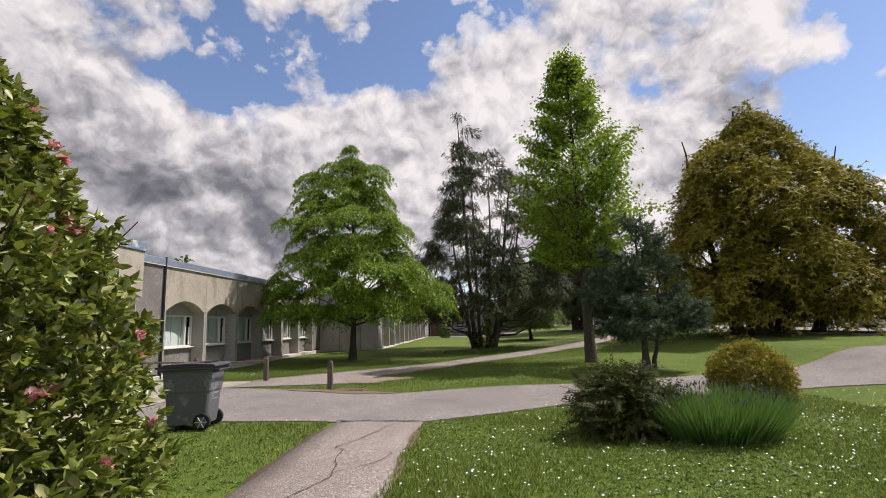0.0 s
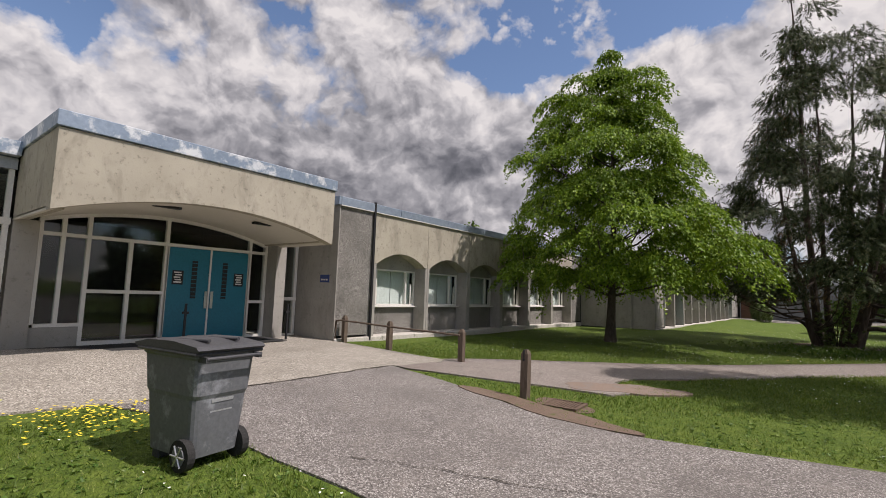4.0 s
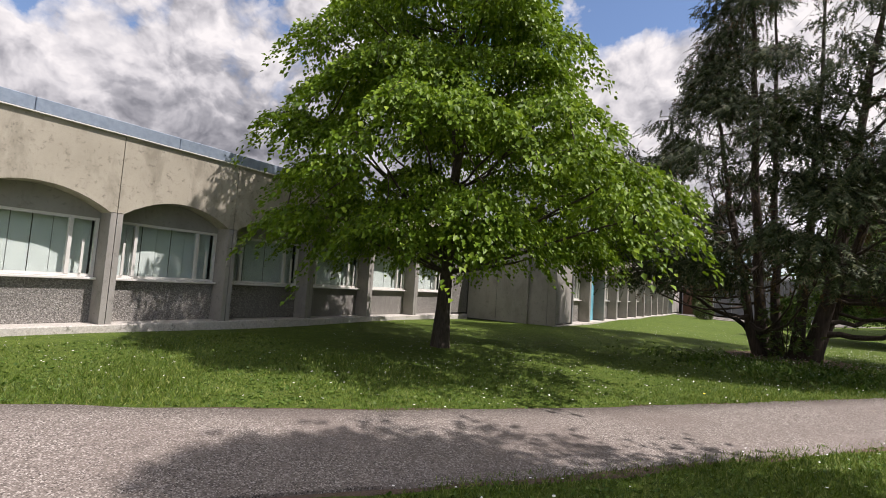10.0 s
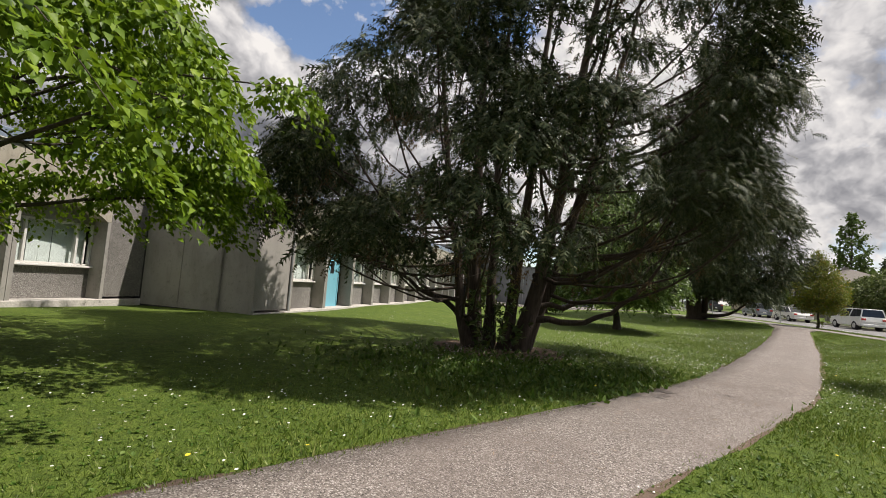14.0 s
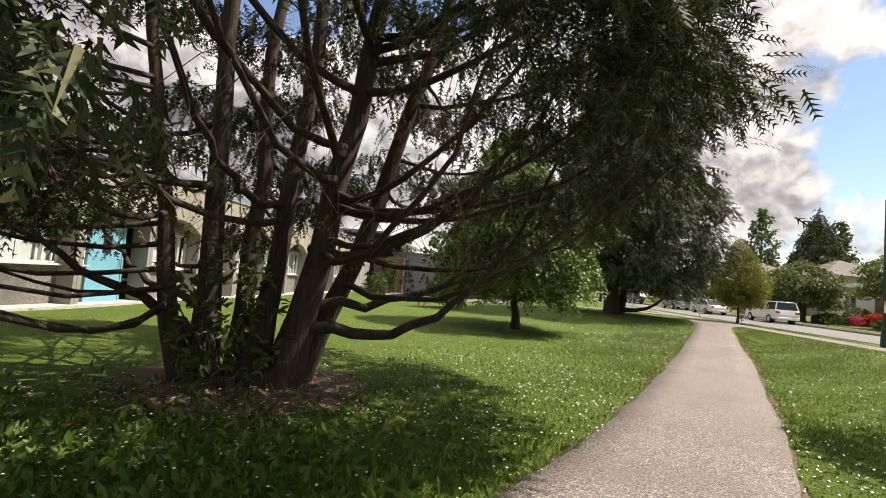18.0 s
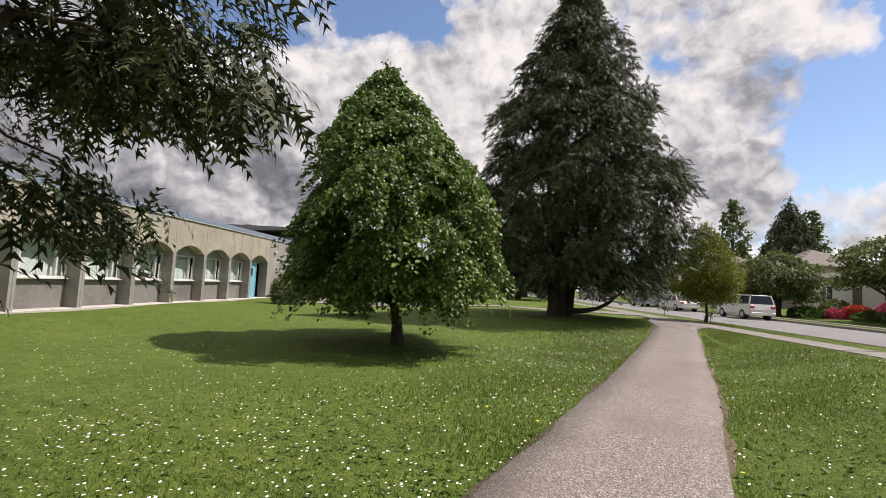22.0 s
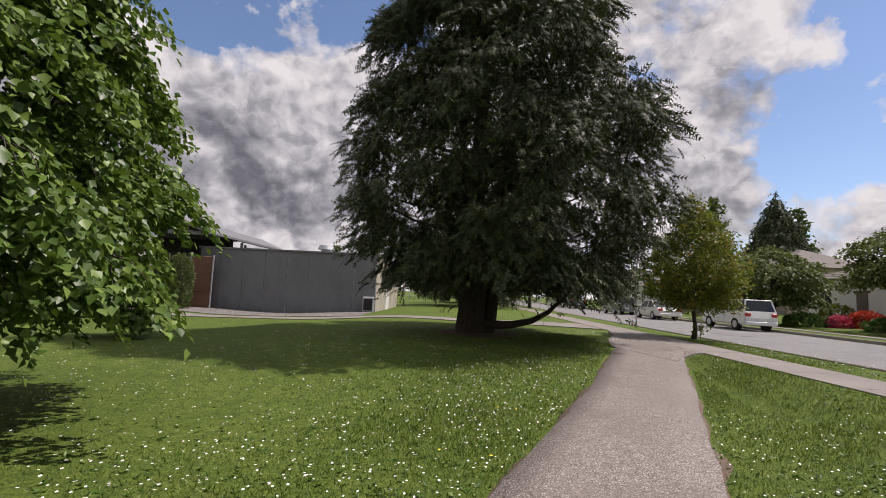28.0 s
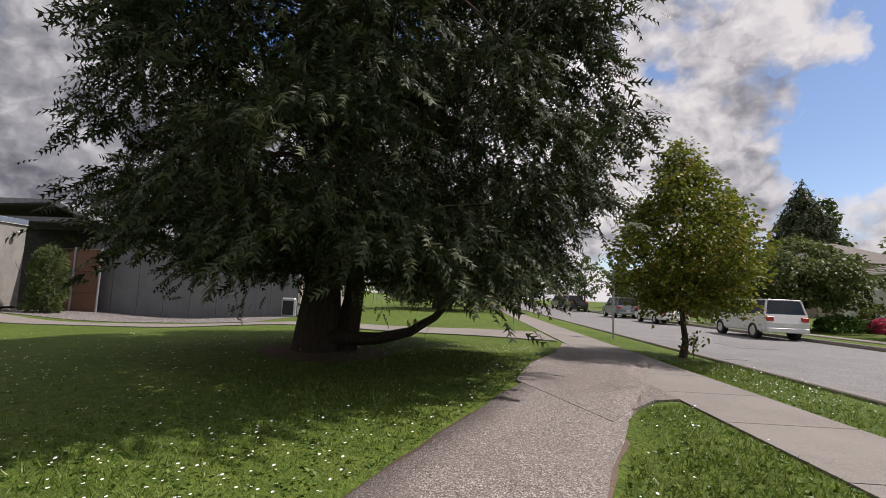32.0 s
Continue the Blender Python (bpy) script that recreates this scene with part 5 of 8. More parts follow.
def spray_masses(limb_lines, r, per_m, spread, sizes, out_from=0.35, hang=0.5, dense=11, inner=0.15):
    """Places and directions for sprays along drooping side shoots of conifer limbs."""
    P, D, tw = [], [], []
    for limb in limb_lines:
        L = np.array(limb)[:, :3]
        seg = np.r_[0, np.cumsum(np.linalg.norm(np.diff(L, axis=0), axis=1))]
        ln = seg[-1]
        shoots = max(3, int(ln * per_m))
        for j in range(shoots):
            g = out_from + (1.02 - out_from) * r.beta(1.6, 1.0)
            q = np.array([np.interp(g * ln, seg, L[:, c]) for c in range(3)])
            t = L[-1] - L[max(0, int(len(L) * 0.5) - 1)]
            t /= np.linalg.norm(t) + 1e-9
            side = np.array([-t[1], t[0], 0]) * r.choice([-1, 1])
            dd = t * r.uniform(0.4, 1.0) + side * r.uniform(0.2, 1.0) + np.array([0, 0, r.normal(-0.15, 0.2)])
            sl = spread * r.uniform(0.5, 1.2) * (1.25 - 0.5 * g)
            s = curve(q, dd, sl, 3, 0.009, 0.003, 0.8 * hang, 0, 0.07, r)
            tw.append(s)
            S = np.array(s)[:, :3]
            m = max(3, int(sl * dense))
            u = r.uniform(inner, 1.0, m)
            pts = np.stack([np.interp(u * 2, np.arange(3), S[:, c]) for c in range(3)], 1) + r.normal(0, 0.05, (m, 3))
            P.append(pts)
            e = S[-1] - S[0]
            e /= np.linalg.norm(e) + 1e-9
            D.append(e * 0.8 + r.normal(0, 0.45, (m, 3)) + np.array([0, 0, -hang]))
    return np.concatenate(P), np.concatenate(D), tw


SPRAY = template_spray()
SPRAY_FINE = template_spray(3, 0.34, 0.45, 0.09)


def conifer(name, x, y, label, stems, profile, n_limbs, seed, material, bark=None, per_m=5.0, spread=0.9, size=0.34, hang=0.5, sag=0.25, lift=0.35, rise=0.1, z=None,
            low=(), extra=(), dead=0.0, category="tree", group="", sparse=None, out_from=0.35, template=None, dense=11, near=False, offset=(0.0, 0.0), squash=1.0):
    """A conifer of one or more stems: swept limbs, side shoots and hanging sprays. stems: (dx, dy, lean x, lean y, height, radius)."""
    r = np.random.default_rng(seed)
    base = hz(x, y) if z is None else z
    tree = thing(name, x, y, base, label=label, category=category, group=group)
    limbs, bare = [], []
    pz, pr = np.array(profile).T
    tops = []
    for dx, dy, lx, ly, H, R in stems:
        k = np.arange(12) / 11
        flare = R * (1 + 0.7 * np.exp(-k * 16))
        spine = [(dx + lx * f ** 0.75 + r.normal(0, 0.03) * (f > 0), dy + ly * f ** 0.75 + r.normal(0, 0.03) * (f > 0), H * f - (0.1 if f == 0 else 0), fl * (1 - 0.93 * f) + 0.01) for f, fl in zip(k, flare)]
        V, F = tubes([spine], 12)
        raw("trunk", V, F, bark or M_CBARK, tree, smooth=True)
        tops.append((np.array(spine), H, R))
    for k in range(n_limbs):
        sp, H, R = tops[k % len(tops)]
        f = ((k // len(tops)) + r.uniform(0.1, 0.9)) / (n_limbs / len(tops))
        zt = pz[0] + (min(H, pz[-1]) - pz[0]) * f ** 1.1
        reach = float(np.interp(zt, pz, pr)) * r.uniform(0.72, 1.1)
        a = r.uniform(0, 2 * math.pi)
        zs = max(0.7, zt - reach * rise)
        zs = min(zs, H * 0.97)
        s = np.array([np.interp(zs, sp[:, 2], sp[:, c]) for c in range(2)] + [zs])
        tip = np.array([offset[0] + math.cos(a) * reach, offset[1] + math.sin(a) * reach * squash, zt])
        ln = np.linalg.norm(tip - s)
        if ln < 0.25:
            continue
        limbs.append(curve(s, tip - s, ln, 8, max(0.014, R * 0.30 * (1 - zs / H * 0.8)), 0.008, sag, lift, 0.05, r))
    leafy = list(limbs)
    for a, d, ln, r0, sg, lf in low:
        limbs.append(curve(a, d, ln, 12, r0, 0.02, sg, lf, 0.03, r))
    limb_parts(limbs, bark or M_CBARK, tree, near)
    keep = leafy if sparse is None else [l for l in leafy if r.uniform() < sparse]
    P, D, tw = spray_masses(keep + [curve(s, d, ln, 6, 0.02, 0.006, 0.2, 0.1, 0.05, r) for s, d, ln in extra], r, per_m, spread, size, out_from, hang, dense)
    V, F = tubes(tw, 3)
    raw("twig_mass", V, F, M_TWIG if dead else (bark or M_CBARK), tree)["kind"] = "stuff"
    T = frames_for(D, r, flat=0.55)
    V, F = scatter(template or SPRAY, P, T, size * r.uniform(0.6, 1.3, len(P)))
    raw("crown", V, F, material, tree)["kind"] = "stuff"
    if dead:
        shoots, brown = [], []
        for l in limbs:
            L = np.array(l)[:, :3]
            for _ in range(int(9 * dead)):
                g = r.uniform(0.1, 0.7) * 7
                if len(L) != 8:
                    g = r.uniform(0.1, 0.9) * (len(L) - 1)
                q = np.array([np.interp(g, np.arange(len(L)), L[:, c]) for c in range(3)])
                shoots.append(curve(q, r.normal(0, 1, 3) + np.array([0, 0, -0.2]), r.uniform(0.3, 1.1), 5, 0.007, 0.002, 0.5, 0, 0.15, r))
                if r.uniform() < 0.35:
                    brown.append(np.array(shoots[-1][-1][:3]))
        V, F = tubes(shoots, 3)
        raw("dead_twig_mass", V, F, M_TWIG, tree, "bare dead twigs")["kind"] = "stuff"
        B = np.repeat(np.array(brown), 4, 0) + r.normal(0, 0.06, (len(brown) * 4, 3))
        V, F = scatter(SPRAY_FINE, B, frames_for(r.normal(0, 0.6, B.shape) + np.array([0, 0, -0.8]), r, flat=0.3), 0.2 * r.uniform(0.6, 1.2, len(B)))
        raw("withered_foliage", V, F, L_CEDAR_DEAD, tree, "withered brown sprays")["kind"] = "stuff"
    return tree



def bezier(a, b, c, d, n, r0, r1, r, jitter=0.02):
    t = np.linspace(0, 1, n)[:, None]
    p = (1 - t) ** 3 * a + 3 * t * (1 - t) ** 2 * b + 3 * t * t * (1 - t) * c + t ** 3 * d
    p[1:-1] += r.normal(0, jitter, (n - 2, 3))
    return np.c_[p, r0 + (r1 - r0) * t ** 0.7]


def pad_tree(name, x, y, label, stems, profile, pads, pad, per_m2, leaf, size, leaf_material, bark, seed, limbs=40, rise=0.35, bow=0.1, inner=0.22, droop=0.35, tilt=0.25, thick=0.1,
             hang=0.5, flat=0.5, offset=(0.0, 0.0), lean=(0.0, 0.0), lumps=0.2, under=0.12, dead=0.0, clear=None, keep=None, limb_r=0.3, low=(), heavy=(), fine=None, category="tree", group="", near=True, tip=0.6, tier=0.0, swell=None, tiers=()):
    """A tree whose crown is made of many drooping pads of foliage that fill an uneven shell.
    stems: (dx, dy, lean x, lean y, height, radius); profile: (z, radius) of the shell; pad: least and largest radius."""
    r = np.random.default_rng(seed)
    tree = thing(name, x, y, hz(x, y), label=label, category=category, group=group)
    tops = []
    for dx, dy, lx, ly, H, R in stems:
        k = np.arange(14) / 13
        flare = R * (1 + 0.6 * np.exp(-k * 22))
        sp = np.array([(dx + lx * f ** 0.8 + r.normal(0, 0.03) * (f > 0), dy + ly * f ** 0.8 + r.normal(0, 0.03) * (f > 0), H * f - (0.1 if f == 0 else 0), fl * (1 - 0.93 * f) + 0.01) for f, fl in zip(k, flare)])
        V, F = tubes([sp], 12)
        raw("trunk", V, F, bark, tree, smooth=True)
        tops.append((sp, H, R))
    pz, pr = np.array(profile).T
    zz = np.linspace(pz[0], pz[-1], 200)
    w = np.cumsum(np.interp(zz, pz, pr) + 0.12)
    w /= w[-1]
    n_side = int(pads * (1 - under))
    cz = np.interp((np.arange(n_side) + r.uniform(0, 1, n_side)) / n_side, w, zz)
    if tier:
        cz = pz[0] + np.round((cz - pz[0]) / tier) * tier + r.normal(0, tier * 0.13, n_side)
    if tiers:
        lv = np.array(tiers)
        cz = lv[np.argmin(np.abs(cz[:, None] - lv), 1)] + r.normal(0, 0.13, n_side)
    az = np.arange(n_side) * 2.39996 + r.normal(0, 0.25, n_side)
    bump = 1 + lumps * np.sin(az * 2 + cz * 0.9 + seed) * 0.6 + lumps * np.sin(az * 5 - cz * 1.7 + seed * 2) * 0.5 + r.normal(0, lumps * 0.35, n_side)
    a = r.uniform(pad[0], pad[1], n_side)
    rad = np.interp(cz, pz, pr)
    if swell is not None:
        rad = rad * swell(az, cz)
    a = np.minimum(a, rad * 0.62 + 0.18)
    frac = np.where(r.uniform(0, 1, n_side) < inner, r.uniform(0.25, 0.8, n_side), 1.0)
    rr = np.maximum(0.05, rad * bump * frac - a * 0.75)
    m = pads - n_side
    cz2 = pz[0] + np.abs(r.normal(0, 0.25, m))
    az2 = r.uniform(0, 6.283, m)
    rr2 = pr[1] * np.sqrt(r.uniform(0.03, 0.95, m))
    cz, az, rr, a = np.r_[cz, cz2], np.r_[az, az2], np.r_[rr, rr2], np.r_[a, r.uniform(pad[0], pad[1], m)]
    top = max(h for _, h, _ in tops)
    C = np.c_[offset[0] + lean[0] * cz / top + np.cos(az) * rr, offset[1] + lean[1] * cz / top + np.sin(az) * rr, cz]
    if keep is not None:
        sel = keep(C, r)
        C, a, az = C[sel], a[sel], az[sel]
    # limbs to some of the pads
    order = r.permutation(len(C))
    main = order[:limbs]
    lines_ = []
    for k in main:
        d2 = [np.hypot(*(sp[min(13, max(1, int(C[k, 2] / H * 11))), :2] - C[k, :2])) + r.uniform(0, 0.8) for sp, H, R in tops]
        sp, H, R = tops[int(np.argmin(d2))]
        out = C[k, :2] - np.array([np.interp(C[k, 2], sp[:, 2], sp[:, c]) for c in range(2)])
        zs = min(max(low[0] if low else 0.9, C[k, 2] - np.hypot(*out) * rise + r.normal(0, 0.2)), H * 0.96)
        s = np.array([np.interp(zs, sp[:, 2], sp[:, c]) for c in range(2)] + [zs])
        v = C[k] - s
        ln = np.linalg.norm(v)
        b1 = s + v * np.array([0.4, 0.4, 0.1]) + np.array([0, 0, -bow * ln])
        b2 = s + v * np.array([0.85, 0.85, 0.5 if bow > 0 else 0.95]) + np.array([0, 0, -bow * ln * 0.6])
        local = float(np.interp(zs, sp[:, 2], sp[:, 3]))
        lines_.append(bezier(s, b1, b2, C[k], 9, max(0.012, min(local * 0.6, R * limb_r * (0.35 + ln / 5))), 0.008, r))
    for h in heavy:
        h = [np.array(q, float) for q in h]
        lines_.append(bezier(h[0][:3], h[1], h[2], h[3], 14, h[0][3], 0.02, r, 0.025))
    limb_parts([l.tolist() for l in lines_], bark, tree, near)
    LP = np.concatenate([l[2:, :3] for l in lines_] + [sp[3:, :3] for sp, _, _ in tops])
    twigs, P, D = [], [], []
    for k in range(len(C)):
        q = LP[np.argmin(((LP - C[k]) ** 2 * np.array([1, 1, 1.6])).sum(1))]
        if np.linalg.norm(q - C[k]) > 0.1:
            twigs.append(bezier(q, q + (C[k] - q) * 0.4, C[k] - np.array([0, 0, 0.05]), C[k], 5, 0.018, 0.007, r))
        o = np.array([math.cos(az[k]), math.sin(az[k])])
        n = max(6, int(per_m2 * math.pi * a[k] ** 2))
        ang, d = r.uniform(0, 6.283, n), np.sqrt(r.uniform(0, 1, n))
        d *= 1 + 0.28 * np.sin(ang * 3 + k) + 0.16 * np.sin(ang * 7 + 2 * k)
        xy = np.c_[np.cos(ang), np.sin(ang)] * (d * a[k])[:, None]
        dz = -droop * a[k] * d ** 2 - tilt * (xy @ o) + r.normal(0, thick, n)
        P.append(C[k] + np.c_[xy, dz])
        D.append(np.c_[xy / a[k] * tip + o * 0.35, np.full(n, -hang)] + r.normal(0, 0.4, (n, 3)))
        for j in range(5):
            b = r.uniform(0, 6.283)
            e = np.array([math.cos(b), math.sin(b)]) * a[k] * 0.9
            E = C[k] + np.r_[e, -droop * a[k] * 0.8 - tilt * (e @ o)]
            twigs.append(bezier(C[k], C[k] + (E - C[k]) * np.array([0.4, 0.4, 0.1]), C[k] + (E - C[k]) * np.array([0.8, 0.8, 0.6]), E, 4, 0.009, 0.003, r))
    P, D = np.concatenate(P), np.concatenate(D)
    if clear is not None:
        sel = clear(P)
        P, D = P[sel], D[sel]
        twigs = [t for t in twigs if clear(t[-1:, :3])[0]]
    V, F = tubes(twigs, 3)
    raw("twig_mass", V, F, bark, tree)["kind"] = "stuff"
    if fine is not None:
        sel = fine[1](P)
        Q, E = np.repeat(P[sel], 2, 0), np.repeat(D[sel], 2, 0)
        Q, E = Q + r.normal(0, 0.04, Q.shape), E + r.normal(0, 0.3, E.shape)
        V, F = scatter(fine[0], Q, frames_for(E, r, flat=flat), size * r.uniform(0.5, 1.0, len(Q)))
        raw("skirt", V, F, leaf_material, tree)["kind"] = "stuff"
        P, D = P[~sel], D[~sel]
    V, F = scatter(leaf, P, frames_for(D, r, flat=flat), size * r.uniform(0.65, 1.3, len(P)))
    raw("crown", V, F, leaf_material, tree)["kind"] = "stuff"
    if dead:
        shoots, brown = [], []
        for l in lines_:
            L = l[:, :3]
            for _ in range(int(12 * dead)):
                g = r.uniform(0.12, 0.9) * (len(L) - 1)
                q = np.array([np.interp(g, np.arange(len(L)), L[:, c]) for c in range(3)])
                s = curve(q, r.normal(0, 1, 3) * np.array([1, 1, 0.4]) + np.array([0, 0, -0.5]), r.uniform(0.3, 1.0), 5, 0.006, 0.002, 0.7, 0, 0.15, r)
                if clear is not None and not clear(np.array(s)[-1:, :3])[0]:
                    continue
                shoots.append(s)
                if r.uniform() < 0.22:
                    brown.append(np.array(s[-1][:3]))
        V, F = tubes(shoots, 3)
        raw("dead_twig_mass", V, F, M_TWIG, tree, "bare dead twigs")["kind"] = "stuff"
        B = np.repeat(np.array(brown), 9, 0) + r.normal(0, 0.1, (len(brown) * 9, 3))
        V, F = scatter(SPRAY_FINE, B, frames_for(r.normal(0, 0.6, B.shape) + np.array([0, 0, -0.8]), r, flat=0.3), 0.14 * r.uniform(0.6, 1.2, len(B)))
        raw("withered_foliage", V, F, L_CEDAR_DEAD, tree, "withered brown sprays")["kind"] = "stuff"
    return tree


LEAF = template_leaf()
LEAF_ROUND = template_leaf(0.5, 0.15, 0.3)
LEAF_LONG = template_leaf(0.19, 0.15, 0.25)


def template_small_leaf(wide, fold, sag):
    return np.array([(0, 0, 0), (-wide, 0.42, fold), (0, 1, -sag), (wide, 0.42, fold)], float), np.array([(0, 2, 1), (0, 3, 2)])


LEAF_OVATE = template_small_leaf(0.36, 0.1, 0.2)
LEAF_HEART = template_small_leaf(0.46, 0.08, 0.2)
SPRAY_SMALL = template_spray(2, 0.46, 0.35, 0.13)
SPRAY_CEDAR = template_spray(4, 0.29, 0.38, 0.082)

# maple with layered, drooping tiers
def maple_swell(az, z):
    """The lowest tiers reach out farthest towards the path."""
    return 1 + 0.17 * ss(4.4, 2.6, z) * np.maximum(0, np.cos(az - 0.7)) - 0.12 * ss(4.4, 5.2, z) * np.maximum(0, np.cos(az - 0.7))


pad_tree("maple_tree", -5.6, 21.1, "fresh green tree with layered drooping tiers on the lawn", [(0, 0, 0.1, 0, 9.6, 0.13)],
         [(2.2, 2.6), (2.6, 4.1), (3.3, 4.0), (4.0, 3.7), (4.6, 3.3), (5.2, 2.7), (6.1, 3.2), (6.7, 2.3), (7.5, 2.5), (8.0, 1.6), (8.6, 2.2), (9.1, 1.0), (9.6, 0.7), (10.1, 0.2)], 185, (0.42, 0.9), 560, LEAF_OVATE, 0.088, L_MAPLE, M_BARK, 31,
         limbs=70, rise=0.42, bow=-0.06, inner=0.25, droop=0.6, tilt=0.3, thick=0.06, hang=0.65, flat=0.6, lumps=0.14, under=0.05, limb_r=0.3, low=(1.5,), tiers=(2.5, 3.2, 3.9, 4.6, 5.35, 6.1, 6.8, 7.5, 8.1, 8.6, 9.2, 9.8), swell=maple_swell)
# big light tree by the drive
crown_tree("maple_tree", 3.9, 17.0, "tall light green young maple with a dark trunk", (10.9, 0.17), [(3.6, 1.8), (4.5, 2.5), (6.2, 2.6), (8.0, 1.85), (9.3, 1.2), (10.4, 0.7), (11.3, 0.25)],
           105, LEAF_OVATE, L_BIGLEAF, M_BARK, 32, 0.55, -0.1, 0.3, 10, 34, 0.12, 0.25, clump=0.34, start=0.2, near=True, offset=(-0.1, 0.0))
# linden by the path
pad_tree("linden_tree", 4.37, 39.97, "dense round linden with glossy green leaves on the lawn", [(0, 0, -0.35, -0.1, 6.3, 0.12)],
         [(1.4, 1.3), (1.7, 2.5), (2.2, 2.75), (3.0, 2.65), (4.0, 2.4), (5.0, 1.9), (6.0, 1.2), (6.7, 0.6), (7.0, 0.2)], 210, (0.38, 0.66), 600, LEAF_HEART, 0.09, L_LINDEN, M_BARK, 33,
         limbs=60, rise=0.6, bow=-0.05, inner=0.22, droop=0.5, tilt=0.4, thick=0.07, hang=0.7, flat=0.55, lumps=0.18, under=0.08, offset=(0.05, -0.05), lean=(-0.6, -0.15), low=(0.95,))


def crown_reach(y):
    """How far the cedar's crown spreads, by the distance north of its stems."""
    return 5.2 + 0.25 * ss(-0.5, -2.5, y) - 0.9 * ss(1.2, 3.0, y)


def over_path(P):
    """Keeps what the walkers and mowers do not brush off: high, or away from the footpath."""
    wx, wy = P[:, 0] + 0.4, P[:, 1] + 28.9
    d = np.min(np.hypot(wx[:, None] - WALK_LINE[None, :, 0], wy[:, None] - WALK_LINE[None, :, 1]), 1)
    rad = np.hypot(P[:, 0], P[:, 1])
    return ((d > 0.75) | (P[:, 2] > 2.7)) & (P[:, 2] > 1.45) & (rad < crown_reach(P[:, 1]) + 0.15 * np.sin(P[:, 2] * 3.1 + P[:, 1] * 2.3))


def beside_path(P):
    return (np.hypot(P[:, 0] - 4.6, P[:, 1] + 2.2) < 3.6) & (P[:, 2] < 5.0)


def cedar_keep(C, r):
    """Open on the inside and thin above, dense in the lower skirts."""
    rad = np.hypot(C[:, 0], C[:, 1])
    C[:, :2] *= np.minimum(1.0, (crown_reach(C[:, 1]) - 0.45) / rad)[:, None]
    rad = np.hypot(C[:, 0] - 0.3, C[:, 1])
    bare = (C[:, 1] > 0.4) & (C[:, 0] < 2.6) & (C[:, 2] < 9.5)
    thin = (C[:, 1] > -1.4) & (C[:, 0] > 1.2) & (C[:, 0] < 3.9) & (C[:, 2] < 8.0)
    return (r.uniform(0, 1, len(C)) < np.where(bare, np.where(C[:, 0] < -0.5, 0.5, 0.38), np.where(thin, 0.65, np.where((C[:, 2] > 4.8) & (C[:, 0] < 0.8), 0.5, 0.92)))) & ((rad > 2.9) | (C[:, 2] > 4.4)) & ((rad > 4.0) | (C[:, 2] > 2.9) | (C[:, 0] < 0) | (C[:, 1] > 1.0))


def cedar_swell(az, z):
    """The crown leans out over the footpath high up."""
    return 1 + 1.2 * ss(4.0, 9.0, z) * np.maximum(0, np.cos(az + 0.44))


_s = np.linspace(0, len(PATH_C) - 1, 400)
WALK_LINE = np.stack([np.interp(_s, np.arange(len(PATH_C)), np.array(PATH_C)[:, c]) for c in range(2)], 1)
# many-stemmed cedar
pad_tree("cedar_tree", 0.4, 28.9, "many-stemmed dark cedar with sweeping limbs and dead twigs",
         [(-0.55, 0.0, -0.5, 0.3, 14.9, 0.13), (-0.25, 0.25, -0.1, 0.5, 11.5, 0.11), (0.15, -0.1, 0.7, 0.2, 11.0, 0.12), (0.45, 0.0, 1.7, -0.1, 11.0, 0.17), (0.5, 0.3, 2.6, 0.8, 10.0, 0.13), (-0.6, -0.25, -1.4, -0.5, 9.0, 0.1)],
         [(2.0, 3.7), (2.5, 4.85), (3.2, 5.25), (4.5, 5.1), (6.0, 3.8), (8.0, 2.5), (10.0, 1.6), (12.0, 1.1), (14.0, 0.5), (15.2, 0.15)], 430, (0.42, 0.8), 120, SPRAY_CEDAR, 0.25, L_CEDAR, M_CBARK, 41,
         limbs=105, rise=0.3, bow=0.14, inner=0.12, droop=0.4, tilt=0.2, thick=0.13, hang=0.4, flat=0.6, lumps=0.16, under=0.03, swell=cedar_swell, offset=(0.65, -0.35), lean=(-1.7, 0.7), dead=1.1, clear=over_path, keep=cedar_keep, limb_r=0.3, fine=(template_spray(5, 0.27, 0.4, 0.05), beside_path),
         heavy=(((0.62, 0.0, 0.75, 0.1), (1.6, -0.1, 0.6), (2.9, -0.3, 0.7), (3.6, -0.5, 2.9)), ((0.62, 0.0, 1.0, 0.08), (1.7, 0.3, 1.1), (2.9, 0.8, 1.3), (3.7, 1.1, 2.6)),
                ((0.7, 0.0, 1.7, 0.07), (1.7, -0.6, 1.5), (2.7, -1.2, 1.9), (3.4, -1.7, 3.2)), ((-0.6, -0.1, 0.5, 0.09), (-1.2, -0.4, 0.95), (-2.0, -0.7, 1.5), (-3.3, -1.2, 1.9)),
                ((-0.6, 0.0, 0.9, 0.06), (-1.5, 0.2, 1.0), (-2.4, 0.5, 1.3), (-3.2, 0.8, 2.3)), ((0.3, -0.15, 2.2, 0.06), (0.4, -1.2, 2.0), (0.6, -2.2, 2.3), (0.7, -3.2, 3.3))))
